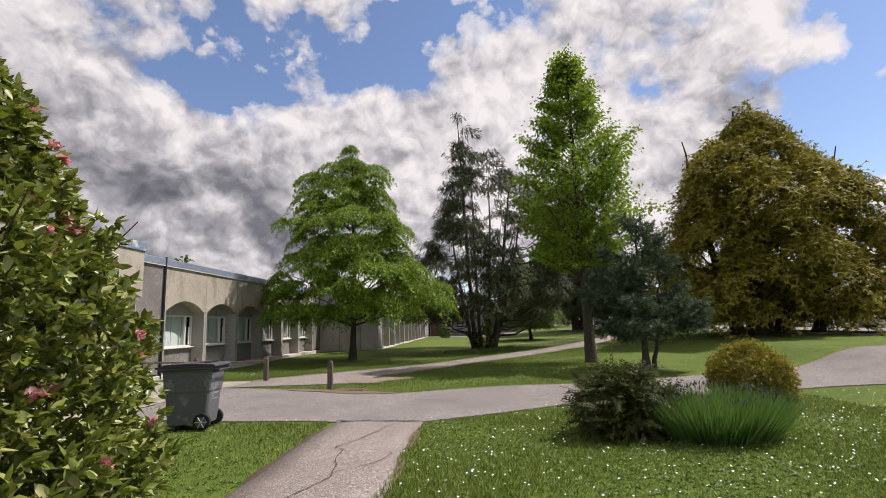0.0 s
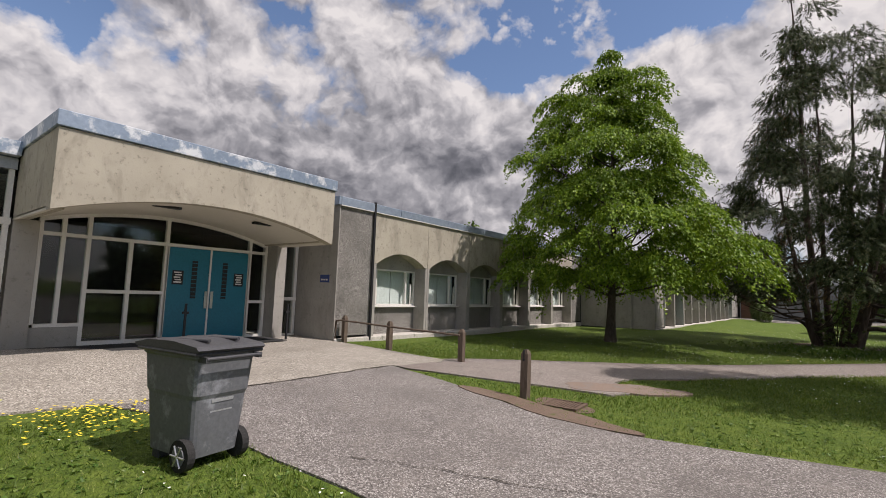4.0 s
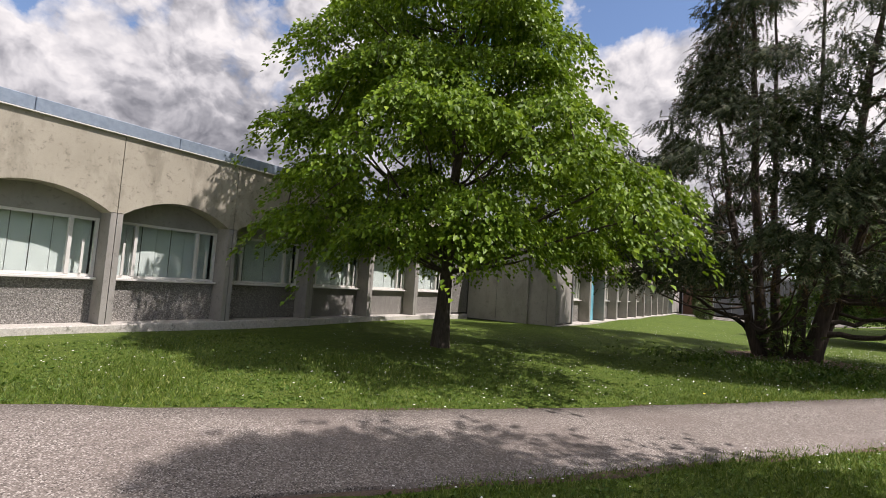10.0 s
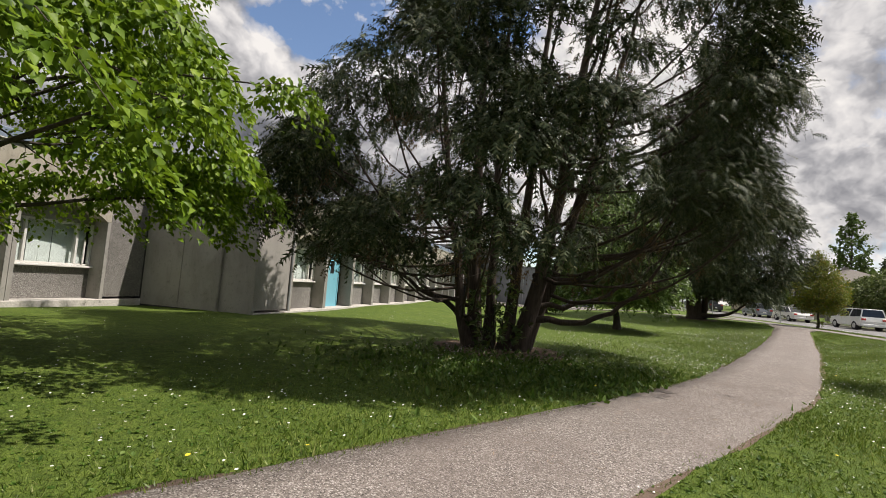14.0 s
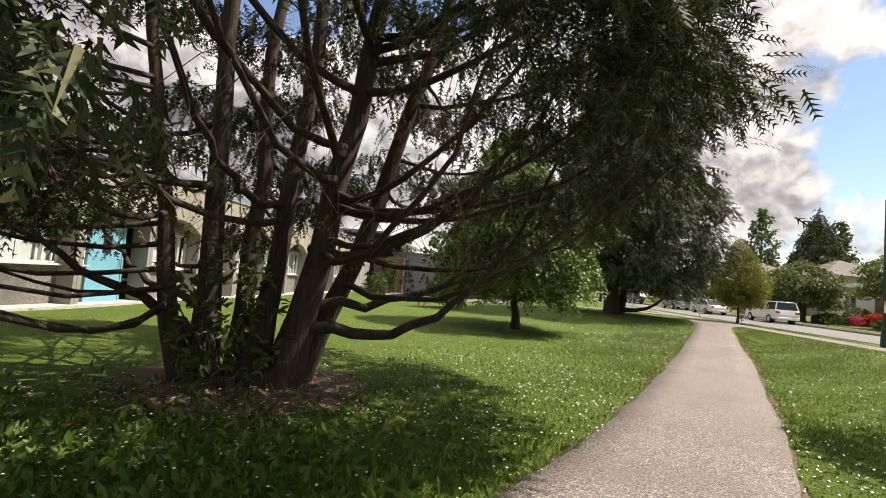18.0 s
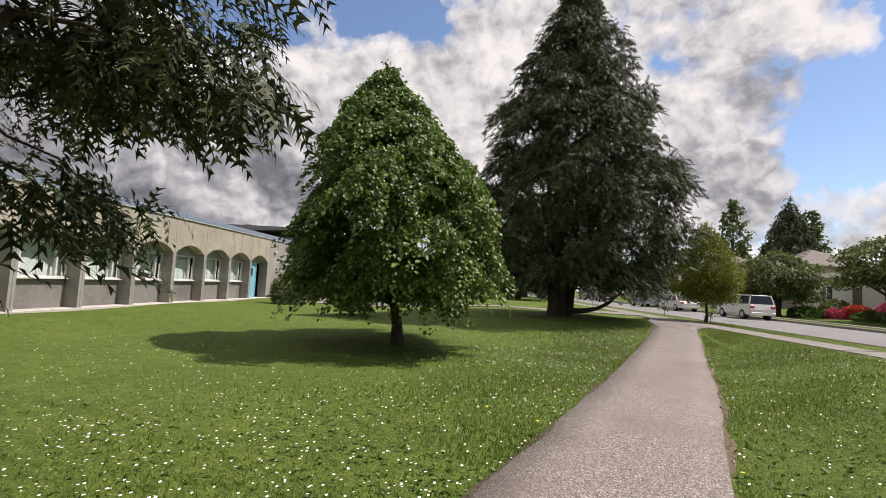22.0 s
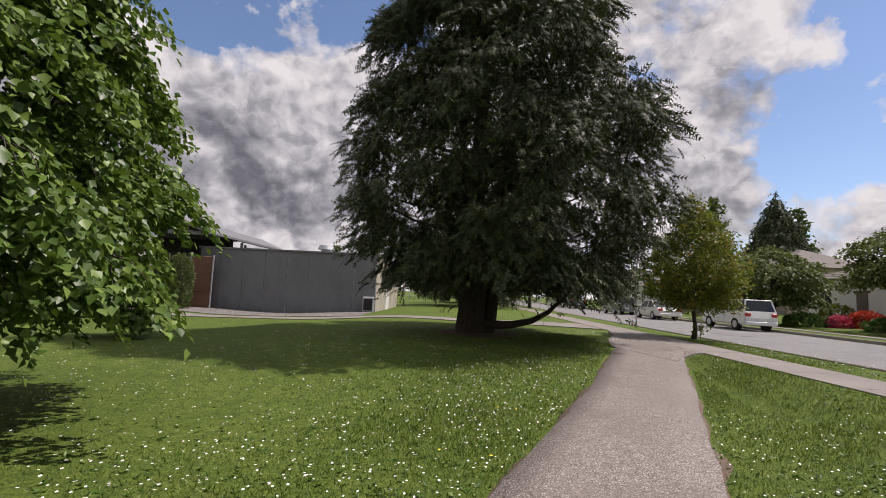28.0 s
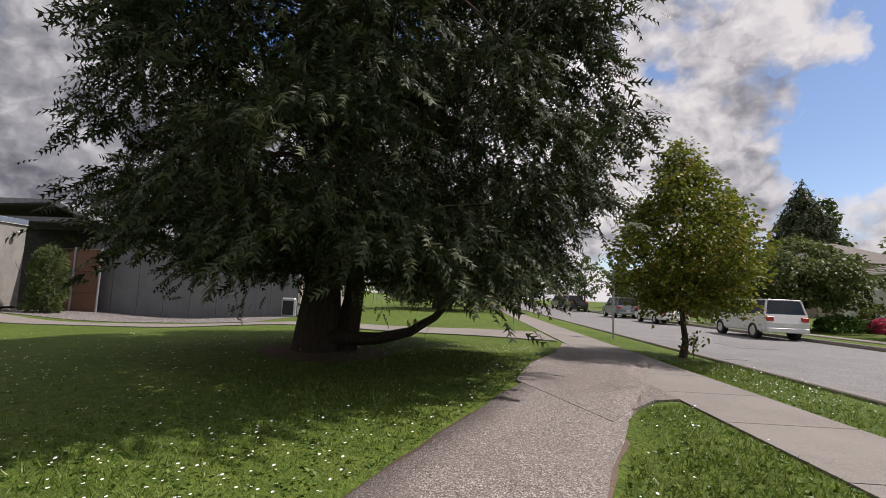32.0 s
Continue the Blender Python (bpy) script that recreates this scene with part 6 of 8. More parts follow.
# great cedar near the street
pad_tree("cedar_tree", 10.24, 49.9, "huge dense dark cedar with a thick forked trunk", [(-0.15, 0.0, 0.1, 0.0, 17.4, 0.3), (0.3, 0.1, 0.8, 0.2, 13.0, 0.17), (-0.25, 0.2, -0.7, 0.4, 12.5, 0.16)],
         [(1.9, 2.4), (2.3, 3.6), (3.0, 4.05), (4.5, 4.5), (6.2, 4.4), (8.0, 3.9), (10.0, 3.2), (12.0, 2.4), (13.5, 1.75), (15.0, 1.1), (16.5, 0.5), (17.7, 0.15)], 470, (0.45, 0.8), 105, SPRAY_CEDAR, 0.285, L_CEDAR, M_CBARK, 42,
         limbs=110, rise=0.2, bow=0.08, inner=0.32, droop=0.5, tilt=0.4, thick=0.14, hang=0.5, tip=0.85, flat=0.4, lumps=0.13, under=0.1, offset=(0.6, -0.1), lean=(-0.4, 0.0), dead=0.25, limb_r=0.25,
         heavy=(((0.15, -0.15, 0.28, 0.16), (1.6, -0.3, 0.1), (2.5, -0.5, 0.75), (3.1, -0.6, 2.3)),))
# yew-like tree by the drive
pad_tree("cypress_tree", 14.3, 25.3, "broad bronze-green cypress with several tips", [(0, 0, 0.2, 0, 12.0, 0.45), (1.2, 0.3, 1.8, 0.3, 11.2, 0.25), (-0.9, 0.2, -1.6, 0.2, 10.6, 0.25), (2.6, -0.2, 2.2, -0.3, 9.5, 0.2)],
         [(1.4, 3.6), (2.2, 5.4), (4.0, 5.7), (6.0, 5.1), (8.0, 4.1), (9.6, 3.0), (10.8, 1.8), (12.3, 0.4)], 190, (0.7, 1.25), 60, SPRAY_SMALL, 0.4, L_YEW, M_CBARK, 43,
         limbs=70, rise=0.5, bow=-0.05, inner=0.25, droop=0.6, tilt=0.5, thick=0.13, hang=0.2, flat=0.5, lumps=0.2, under=0.08, offset=(0.8, 0.0), near=False)
# slim conifers and trees behind
conifer("young_fir", 4.8, 14.2, "young blue-green fir beside the shrubs", [(0, 0, 0.1, 0, 4.5, 0.085), (0.25, 0.1, 0.5, 0.1, 3.0, 0.05)], [(1.0, 1.25), (1.7, 1.5), (2.8, 1.25), (3.7, 0.7), (4.6, 0.15)], 80, 45, L_PINE, bark=M_BARK, per_m=13.0, dense=17, spread=0.42, size=0.2, hang=-0.05, sag=0.0, lift=0.3, rise=0.2, out_from=0.2, template=template_needles(13))
# street tree with a guard
pad_tree("street_tree", 17.55, 51.8, "small street tree with yellow-green and rusty leaves", [(0, 0, 0.05, 0, 4.5, 0.055)], [(1.1, 0.6), (1.6, 1.3), (2.4, 1.6), (3.1, 1.35), (3.8, 0.9), (4.4, 0.42), (4.8, 0.1)], 120, (0.28, 0.5), 330, LEAF_OVATE, 0.09, L_STREET, M_BARK, 34,
         limbs=40, rise=1.0, bow=-0.03, inner=0.3, droop=0.2, tilt=0.1, thick=0.12, hang=0.2, flat=0.3, lumps=0.22, under=0.06, limb_r=0.4, low=(1.0,))

# ---- shrubs ----
def shrub(name, x, y, label, profile, material, seed, whorls, leaf, size, per=7, inner=0.4, noise_amp=0.18, category="shrub", group="", squash=(1, 1), flowers=None, stems=5, z=None, open_=0.7, parts_flowers=True):
    """A bush: leaf whorls over an uneven body of turned profile (z, r), sparser within; flowers: (material, count, size)."""
    r = np.random.default_rng(seed)
    base = hz(x, y) if z is None else z
    ob = thing(name, x, y, base, label=label, category=category, group=group)
    pz, pr = np.array(profile).T
    st = []
    for k in range(stems):
        a = r.uniform(0, 6.28)
        st.append(curve((math.cos(a) * 0.06, math.sin(a) * 0.06, -0.03), (math.cos(a) * 0.6, math.sin(a) * 0.6, 1.0), pz[-1] * r.uniform(0.6, 0.9), 6, 0.012 + 0.014 * pz[-1] / 2, 0.006, 0, 0.2, 0.06, r))
    V, F = tubes(st, 5)
    raw("stem_mass", V, F, M_BARK, ob)["kind"] = "stuff"
    u = r.uniform(0, 1, whorls)
    zz = np.linspace(pz[0], pz[-1], 200)
    w = np.interp(zz, pz, pr) + 0.06
    zq = np.interp(u, np.cumsum(w) / w.sum(), zz)
    a = r.uniform(0, 2 * math.pi, whorls)
    rad = np.interp(zq, pz, pr)
    bump = 1 + noise_amp * (np.sin(a * 3 + zq * 4.1 + seed) * 0.5 + np.sin(a * 7 - zq * 6.3) * 0.35 + r.normal(0, 0.35, whorls))
    depth = np.where(r.uniform(0, 1, whorls) < inner, r.uniform(0.35, 0.95, whorls), 1.0)
    rr = rad * bump * depth
    P = np.c_[np.cos(a) * rr * squash[0], np.sin(a) * rr * squash[1], zq + r.normal(0, 0.03, whorls)]
    slope = np.gradient(np.interp(zz, pz, pr), zz)
    nrm = np.c_[np.cos(a), np.sin(a), -np.interp(zq, zz, slope) * 0.6 + 0.35]
    nrm /= np.linalg.norm(nrm, axis=1, keepdims=True)
    c = np.repeat(np.arange(whorls), per)
    n = nrm[c] + r.normal(0, open_, (len(c), 3))
    T = frames_for(n, r, flat=0.35)
    V, F = scatter(leaf, P[c] + r.normal(0, size * 0.12, (len(c), 3)), T, size * r.uniform(0.6, 1.2, len(c)))
    raw("foliage", V, F, material, ob)["kind"] = "stuff"
    if flowers:
        fm, count, fs = flowers
        pick = np.flatnonzero(depth == 1.0)[:count]
        petal = template_leaf(0.42, 0.1, 0.35)
        for k in pick:
            m = 22 if parts_flowers else 5
            nn = nrm[k] + r.normal(0, 0.65, (m, 3))
            V, F = scatter(petal, np.repeat((P[k] + nrm[k] * 0.05)[None], m, 0) + r.normal(0, fs * 0.25, (m, 3)), frames_for(nn, r, flat=0.1), fs * r.uniform(0.7, 1.1, m))
            raw("flower", V, F, fm, ob)
    return ob


shrub("rhododendron", -4.9, 3.85, "tall rhododendron with leathery leaves and fading pink flowers", [(0.05, 1.72), (0.4, 1.76), (0.9, 1.52), (1.4, 1.46), (2.0, 1.4), (2.6, 1.08), (3.1, 0.74), (3.7, 0.62), (4.1, 0.3), (4.3, 0.08)], L_RHODO, 51, 4300, template_leaf(0.24, 0.14, 0.22), 0.125, 8, 0.3, 0.2, flowers=(L_PINK, 120, 0.07), stems=9)
shrub("fern_clump", 1.95, 6.65, "dark mixed fern clump on the grass", [(0.02, 0.36), (0.3, 0.47), (0.55, 0.42), (0.75, 0.18)], L_FERN, 52, 620, template_spray(6, 0.2, 0.6, 0.05), 0.27, 3, 0.5, 0.35)
shrub("box_bush", 4.75, 8.85, "rounded yellow-green bush beside the drive", [(0.02, 0.5), (0.4, 0.6), (0.7, 0.5), (0.95, 0.12)], L_YEW, 53, 1500, SPRAY_SMALL, 0.1, 4, 0.25, 0.12)


def lavender(x, y, seed):
    r = np.random.default_rng(seed)
    ob = thing("lavender_bush", x, y, hz(x, y), label="spreading green lavender clump in the lawn", category="shrub")
    n = 5200
    a, d = r.uniform(0, 6.28, n), np.sqrt(r.uniform(0, 1, n))
    P = np.c_[np.cos(a) * d * 0.62, np.sin(a) * d * 0.5, np.zeros(n)]
    D = np.c_[np.cos(a) * d * 0.75, np.sin(a) * d * 0.75, np.ones(n)] + r.normal(0, 0.12, (n, 3))
    blade = (np.array([(-0.014, 0, 0), (0.014, 0, 0), (0, 1, 0)]), np.array([(0, 1, 2)]))
    V, F = scatter(blade, P, frames_for(D, r), r.uniform(0.35, 0.68, n))
    raw("stem_mass", V, F, L_LAV, ob)["kind"] = "stuff"
    m = 260
    a, d = r.uniform(0, 6.28, m), np.sqrt(r.uniform(0, 1, m))
    P = np.c_[np.cos(a) * d * 0.85, np.sin(a) * d * 0.75, 0.66 - 0.18 * d]
    V, F = scatter((np.array([(-0.2, 0, 0), (0.2, 0, 0), (0, 1, 0), (0, 0.5, 0.2)]), np.array([(0, 1, 2), (0, 3, 2)])), P, frames_for(r.normal(0, 0.3, (m, 3)) + np.array([0, 0, 1.0]), r), r.uniform(0.03, 0.06, m))
    raw("buds", V, F, mat("lavender_bud", (0.07, 0.075, 0.06), (0.11, 0.10, 0.10), bump=0), ob)["kind"] = "stuff"


lavender(2.95, 6.3, 54)
# laurel and weeds among the cedar's stems
shrub("laurel_shoots", 0.35, 28.55, "young laurel growing between the cedar stems", [(0.1, 0.45), (0.7, 0.6), (1.3, 0.45), (1.7, 0.2)], L_HEDGE, 55, 120, LEAF_LONG, 0.15, 5, 0.4, 0.4)
sheet("mulch_ring", rough_line([(math.cos(a) * 1.5 + 0.4, math.sin(a) * 1.3 + 28.8) for a in np.linspace(0, 6.28, 22)], 12, 0.3, 0.12)[:-1], 0.012, mat("bark_mulch", (0.085, 0.055, 0.038), (0.17, 0.12, 0.085), 6, 50, 0.95, bump=0.8), "bark litter round the cedar's stems", "mulch")
sheet("mulch_ring", rough_line([(math.cos(a) * 1.2 + 10.3, math.sin(a) * 1.0 + 49.7) for a in np.linspace(0, 6.28, 22)], 13, 0.3, 0.1)[:-1], 0.012, MATS["bark_mulch"], "bare soil round the great cedar's trunk", "mulch")
r_l = np.random.default_rng(14)
n = 900
P = np.c_[r_l.normal(0.4, 0.75, n), r_l.normal(28.4, 0.7, n), np.zeros(n)]
P[:, 2] = height(P[:, 0], P[:, 1]) + 0.03
V, F = scatter(template_leaf(0.1, 0, 0.05), P, frames_for(r_l.normal(0, 1, (n, 3)) * np.array([1, 1, 0.15]), r_l, flat=0.9), r_l.uniform(0.05, 0.16, n))
tagged(raw("bark_chips", V, F, mat("bark_chip", (0.20, 0.14, 0.10), (0.34, 0.27, 0.21), 9, 50, 0.9)), "loose bark chips under the cedar", "bark chips", kind="stuff")
# columnar evergreens by the long wing, small trees behind the linden
shrub("columnar_yew", -3.6, 52.2, "small upright evergreen by the school wall", [(0.05, 0.35), (0.5, 0.5), (1.1, 0.4), (1.55, 0.1)], L_HEDGE, 56, 500, SPRAY_FINE, 0.2, 3, 0.2, 0.12)
shrub("columnar_yew", -4.5, 59.6, "tall clipped evergreen before the rusty gate", [(0.05, 0.46), (0.8, 0.58), (1.8, 0.56), (2.4, 0.44), (2.75, 0.12)], L_HEDGE, 57, 1900, SPRAY_FINE, 0.15, 3, 0.2, 0.08)
crown_tree("small_tree", 1.3, 47.5, "low leafy dark green tree beyond the lawn", (1.7, 0.08), [(0.4, 0.7), (0.8, 0.95), (1.4, 0.8), (2.0, 0.3)], 30, LEAF_ROUND, L_LINDEN, M_BARK, 58, 0.4, 0.1, -0.1, 7, 16, 0.13, 0.7, clump=0.25, start=0.15)


# ---- wheelie bin, posts, drain ----
def wheelie_bin(x, y, rz):
    ob = thing("wheelie_bin", x, y, hz(x, y) + 0.0, rz, "battered grey plastic wheelie bin with a dark lid", "bin")
    bm = bmesh.new()
    rings = [(0.10, 0.33, 0.24), (0.30, 0.35, 0.255), (0.62, 0.375, 0.275), (0.66, 0.395, 0.285), (0.98, 0.42, 0.305), (1.0, 0.44, 0.32), (1.05, 0.44, 0.32)]
    prev = None
    for z, a, b in rings:
        ring = []
        for sx, sy in ((-1, -1), (1, -1), (1, 1), (-1, 1)):
            for k in range(4):
                ang = math.radians({(-1, -1): 180, (1, -1): 270, (1, 1): 0, (-1, 1): 90}[(sx, sy)] + k * 30)
                rr = 0.06
                ring.append(bm.verts.new((sx * (a - rr) + math.cos(ang) * rr, sy * (b - rr) + math.sin(ang) * rr, z)))
        if prev:
            for k in range(16):
                bm.faces.new((prev[k], prev[(k + 1) % 16], ring[(k + 1) % 16], ring[k]))
        else:
            bm.faces.new(ring[::-1])
        prev = ring
    bm.faces.new(prev)
    part("body", bm, M_BIN, ob)
    bm = bmesh.new()
    prism(bm, [(-0.5, 1.052), (0.47, 1.052), (0.5, 1.075), (0.46, 1.105), (0.1, 1.135), (-0.3, 1.125), (-0.52, 1.08)], "y", -0.345, 0.345)
    part("lid", bm, M_BIN_LID, ob, "dark dusty lid")
    part("lid_rim", boxed(-0.47, 0.47, -0.352, 0.352, 1.02, 1.05, bevel=0.01), M_BIN_LID, ob)
    for s in (-0.15, 0.15):
        part("lid_rib", rod(bmesh.new(), (-0.48, s, 1.1), (0.35, s, 1.14), 0.016), M_BIN_LID, ob)
    part("handle", rod(bmesh.new(), (0.52, -0.28, 1.0), (0.52, 0.28, 1.0), 0.018), M_BIN_LID, ob)
    for s in (-0.27, 0.27):
        part("handle_bracket", boxed(0.42, 0.53, s - 0.02, s + 0.02, 0.97, 1.02), M_BIN_LID, ob)
        w = part("wheel", rod(bmesh.new(), (0.27, s - 0.035, 0.14), (0.27, s + 0.035, 0.14), 0.14, None, 20), M_RUBBER, ob, "black rubber wheel")
        e = s - 0.04 if s < 0 else s + 0.04
        part("hub", rod(bmesh.new(), (0.27, e - 0.006, 0.14), (0.27, e + 0.006, 0.14), 0.085, None, 14), M_BIN, w)
        for k in range(6):
            a = k * math.pi / 3
            part("spoke", rod(bmesh.new(), (0.27, e - 0.008 * (1 if s < 0 else -1), 0.14), (0.27 + math.cos(a) * 0.1, e - 0.008 * (1 if s < 0 else -1), 0.14 + math.sin(a) * 0.1), 0.009, None, 5), M_STEEL, w)
    part("axle", rod(bmesh.new(), (0.27, -0.3, 0.14), (0.27, 0.3, 0.14), 0.014), M_BLACK, ob)
    for s in (-0.14, 0.14):
        part("foot", boxed(-0.31, -0.2, s - 0.07, s + 0.07, 0.0, 0.12, bevel=0.01), M_BIN_LID, ob)
    part("sticker", boxed(0.385, 0.391, -0.12, 0.1, 0.68, 0.75), M_WHITE, ob, "pale worn sticker")
    for k in range(4):
        part("embossed_line", boxed(0.372 - 0.012 * k, 0.378 - 0.012 * k, -0.1, 0.12, 0.58 - 0.09 * k, 0.61 - 0.09 * k), M_GALV, ob)
    return ob


wheelie_bin(-4.4, 7.25, 8).scale = (0.88, 0.88, 0.87)


def timber_post(x, y, h, notch=False, tilt=0.0):
    ob = thing("timber_post", x, y, hz(x, y), label="weathered square timber post with a pointed top" + (" and a notch" if notch else ""), category="post", group="timber posts")
    bm = bmesh.new()
    w = 0.054
    rings = [(-0.05, w, 0), (h * 0.5, w * 1.02, tilt * h * 0.5), (h - 0.06, w * 0.98, tilt * h), (h, w * 0.5, tilt * h)]
    prev = None
    for z, a, dx in rings:
        ring = [bm.verts.new((dx + sx * a + rng.normal(0, 0.003), sy * a + rng.normal(0, 0.003), z)) for sx, sy in ((-1, -1), (1, -1), (1, 1), (-1, 1))]
        if prev:
            for k in range(4):
                bm.faces.new((prev[k], prev[(k + 1) % 4], ring[(k + 1) % 4], ring[k]))
        prev = ring
    bm.faces.new(prev)
    part("shaft", bm, M_POST, ob)
    if notch:
        part("bolt_hole", rod(bmesh.new(), (0.0, -0.068, h - 0.14), (0.0, 0.068, h - 0.14), 0.018), M_BLACK, ob)
        part("split", boxed(-0.006, 0.006, -0.066, 0.066, h - 0.13, h + 0.004), M_BLACK, ob, "dark split in the timber")
    return ob


posts = [(-9.72, 13.32), (-8.1, 13.3), (-6.0, 13.28)]
for x, y in posts:
    timber_post(x, y, 0.68)
timber_post(-3.6, 11.55, 0.7, True, 0.01)
rail = thing("pipe_rail", -9.72, 13.2, 0.0, label="rusty pipe rail fixed to the timber posts", category="rail")
pts = [(x + 9.72, 0.0, hz(x, y) + 0.56) for x, y in posts]
for a, b in zip(pts, pts[1:]):
    part("pipe", rod(bmesh.new(), a, b, 0.022), M_POST, rail)
part("pipe", rod(bmesh.new(), (0.0, 0, pts[0][2]), (-0.2, 0, pts[0][2] - 0.02), 0.022), M_POST, rail)
part("pipe_leg", rod(bmesh.new(), (-0.2, 0, pts[0][2] - 0.02), (-0.24, 0, 0.22), 0.022), M_POST, rail)
drain = thing("drain_grate", -3.07, 11.72, hz(-3.07, 11.72), 4, "rusty iron drain grate set in the grass edge", "drain")
m_iron = mat("rusty_iron", (0.085, 0.058, 0.044), (0.16, 0.112, 0.085), 5, 50, 0.9, 0.1, 0.4)
part("sump", boxed(-0.22, 0.22, -0.21, 0.21, -0.02, 0.008), M_BLACK, drain, "dark sump below the bars")
for a in (-0.225, 0.225):
    part("frame_bar", boxed(-0.25, 0.25, a - 0.02, a + 0.02, -0.02, 0.026), m_iron, drain)
for a in (-0.235, 0.235):
    part("frame_bar", boxed(a - 0.015, a + 0.015, -0.204, 0.204, -0.02, 0.025), m_iron, drain)
for k in range(10):
    part("bar", boxed(-0.215 + k * 0.045, -0.19 + k * 0.045, -0.204, 0.204, 0.0, 0.02), m_iron, drain)
sheet("soil_patch", blot(-3.07, 11.72, 0.36, 0.33, 0.3, 15), 0.006, M_DIRT, "bare soil round the drain grate", "soil")


# ---- street furniture ----
lampost = thing("street_lamp", 17.08, 41.1, hz(17.08, 41.1), label="tall dark green street lamp post with a curved arm", category="street lamp")
m_green = mat("dark_green_paint", (0.02, 0.045, 0.035), (0.03, 0.06, 0.048), 2, 30, 0.5, 0.2)
part("pole", rod(bmesh.new(), (0, 0, 0), (0, 0, 5.2), 0.085, 0.06, 14), m_green, lampost, smooth=True)
part("base", rod(bmesh.new(), (0, 0, 0), (0, 0, 0.5), 0.12, 0.1, 14), m_green, lampost)
arm = [(0.9 * (1 - math.cos(a)) , 0, 5.2 + 0.9 * math.sin(a), 0.045) for a in np.linspace(0, 1.45, 9)] + [(1.9, 0, 6.12, 0.04)]
V, F = tubes([arm], 8)
raw("arm", V, F, m_green, lampost, smooth=True)
part("lantern", boxed(1.7, 2.3, -0.12, 0.12, 6.04, 6.14, bevel=0.03), M_GALV, lampost)
part("notice", boxed(-0.12, 0.12, -0.108, -0.1, 1.2, 1.6), M_WHITE, lampost, "small white notice")
part("notice_band", boxed(-0.12, 0.12, -0.112, -0.109, 1.46, 1.6), mat("orange_print", (0.6, 0.2, 0.04), (0.7, 0.28, 0.06), bump=0), lampost)
for x, y, h in ((17.45, 56.4, 2.15), (14.9, 62.5, 2.1), (17.3, 78.0, 2.2)):
    sg = thing("sign_post", x, y, hz(x, y), label="thin steel sign post seen edge-on beside the street", category="sign", group="sign posts")
    part("pole", rod(bmesh.new(), (0, 0, 0), (0, 0, h), 0.03), M_GALV, sg)
    part("plate", boxed(-0.012, 0.012 - 0.0, -0.18, 0.18, h - 0.5, h - 0.02), mat("sign_green", (0.10, 0.13, 0.09), (0.14, 0.17, 0.12), bump=0), sg)
guard = thing("plant_tuft", 17.75, 51.7, hz(17.75, 51.7), label="small reddish weed tuft beside the street tree", category="plant")
V, F = scatter(template_leaf(0.3, 0.1, 0.2), np.random.default_rng(3).normal(0, 0.1, (70, 3)) + np.array([0, 0, 0.35]), frames_for(np.random.default_rng(4).normal(0, 1, (70, 3)), np.random.default_rng(5)), np.full(70, 0.09))
raw("leaf_mass", V, F, L_STREET, guard)["kind"] = "stuff"
V, F = tubes([curve((0, 0, 0), (0.1, 0.1, 1), 0.4, 4, 0.01, 0.004)], 4)
raw("stalk", V, F, M_BARK, guard)


# ---- vehicles ----
def paint(name, c, rough=0.38, metal=0.0):
    return mat(name, c, tuple(v * 1.1 for v in c), 0.6, 3, rough, metal, 0, 0.04, coat=0.6)


M_CARGLASS = mat("tinted_car_glass", (0.015, 0.018, 0.02), (0.022, 0.026, 0.028), 1, 3, 0.08, 0, 0, 0.1)
M_LAMP_RED = mat("red_lens", (0.35, 0.02, 0.015), (0.45, 0.03, 0.02), 2, 9, 0.3, 0, 0)
M_LAMP_CLEAR = mat("clear_lens", (0.7, 0.7, 0.7), (0.8, 0.8, 0.8), 2, 9, 0.2, 0, 0)


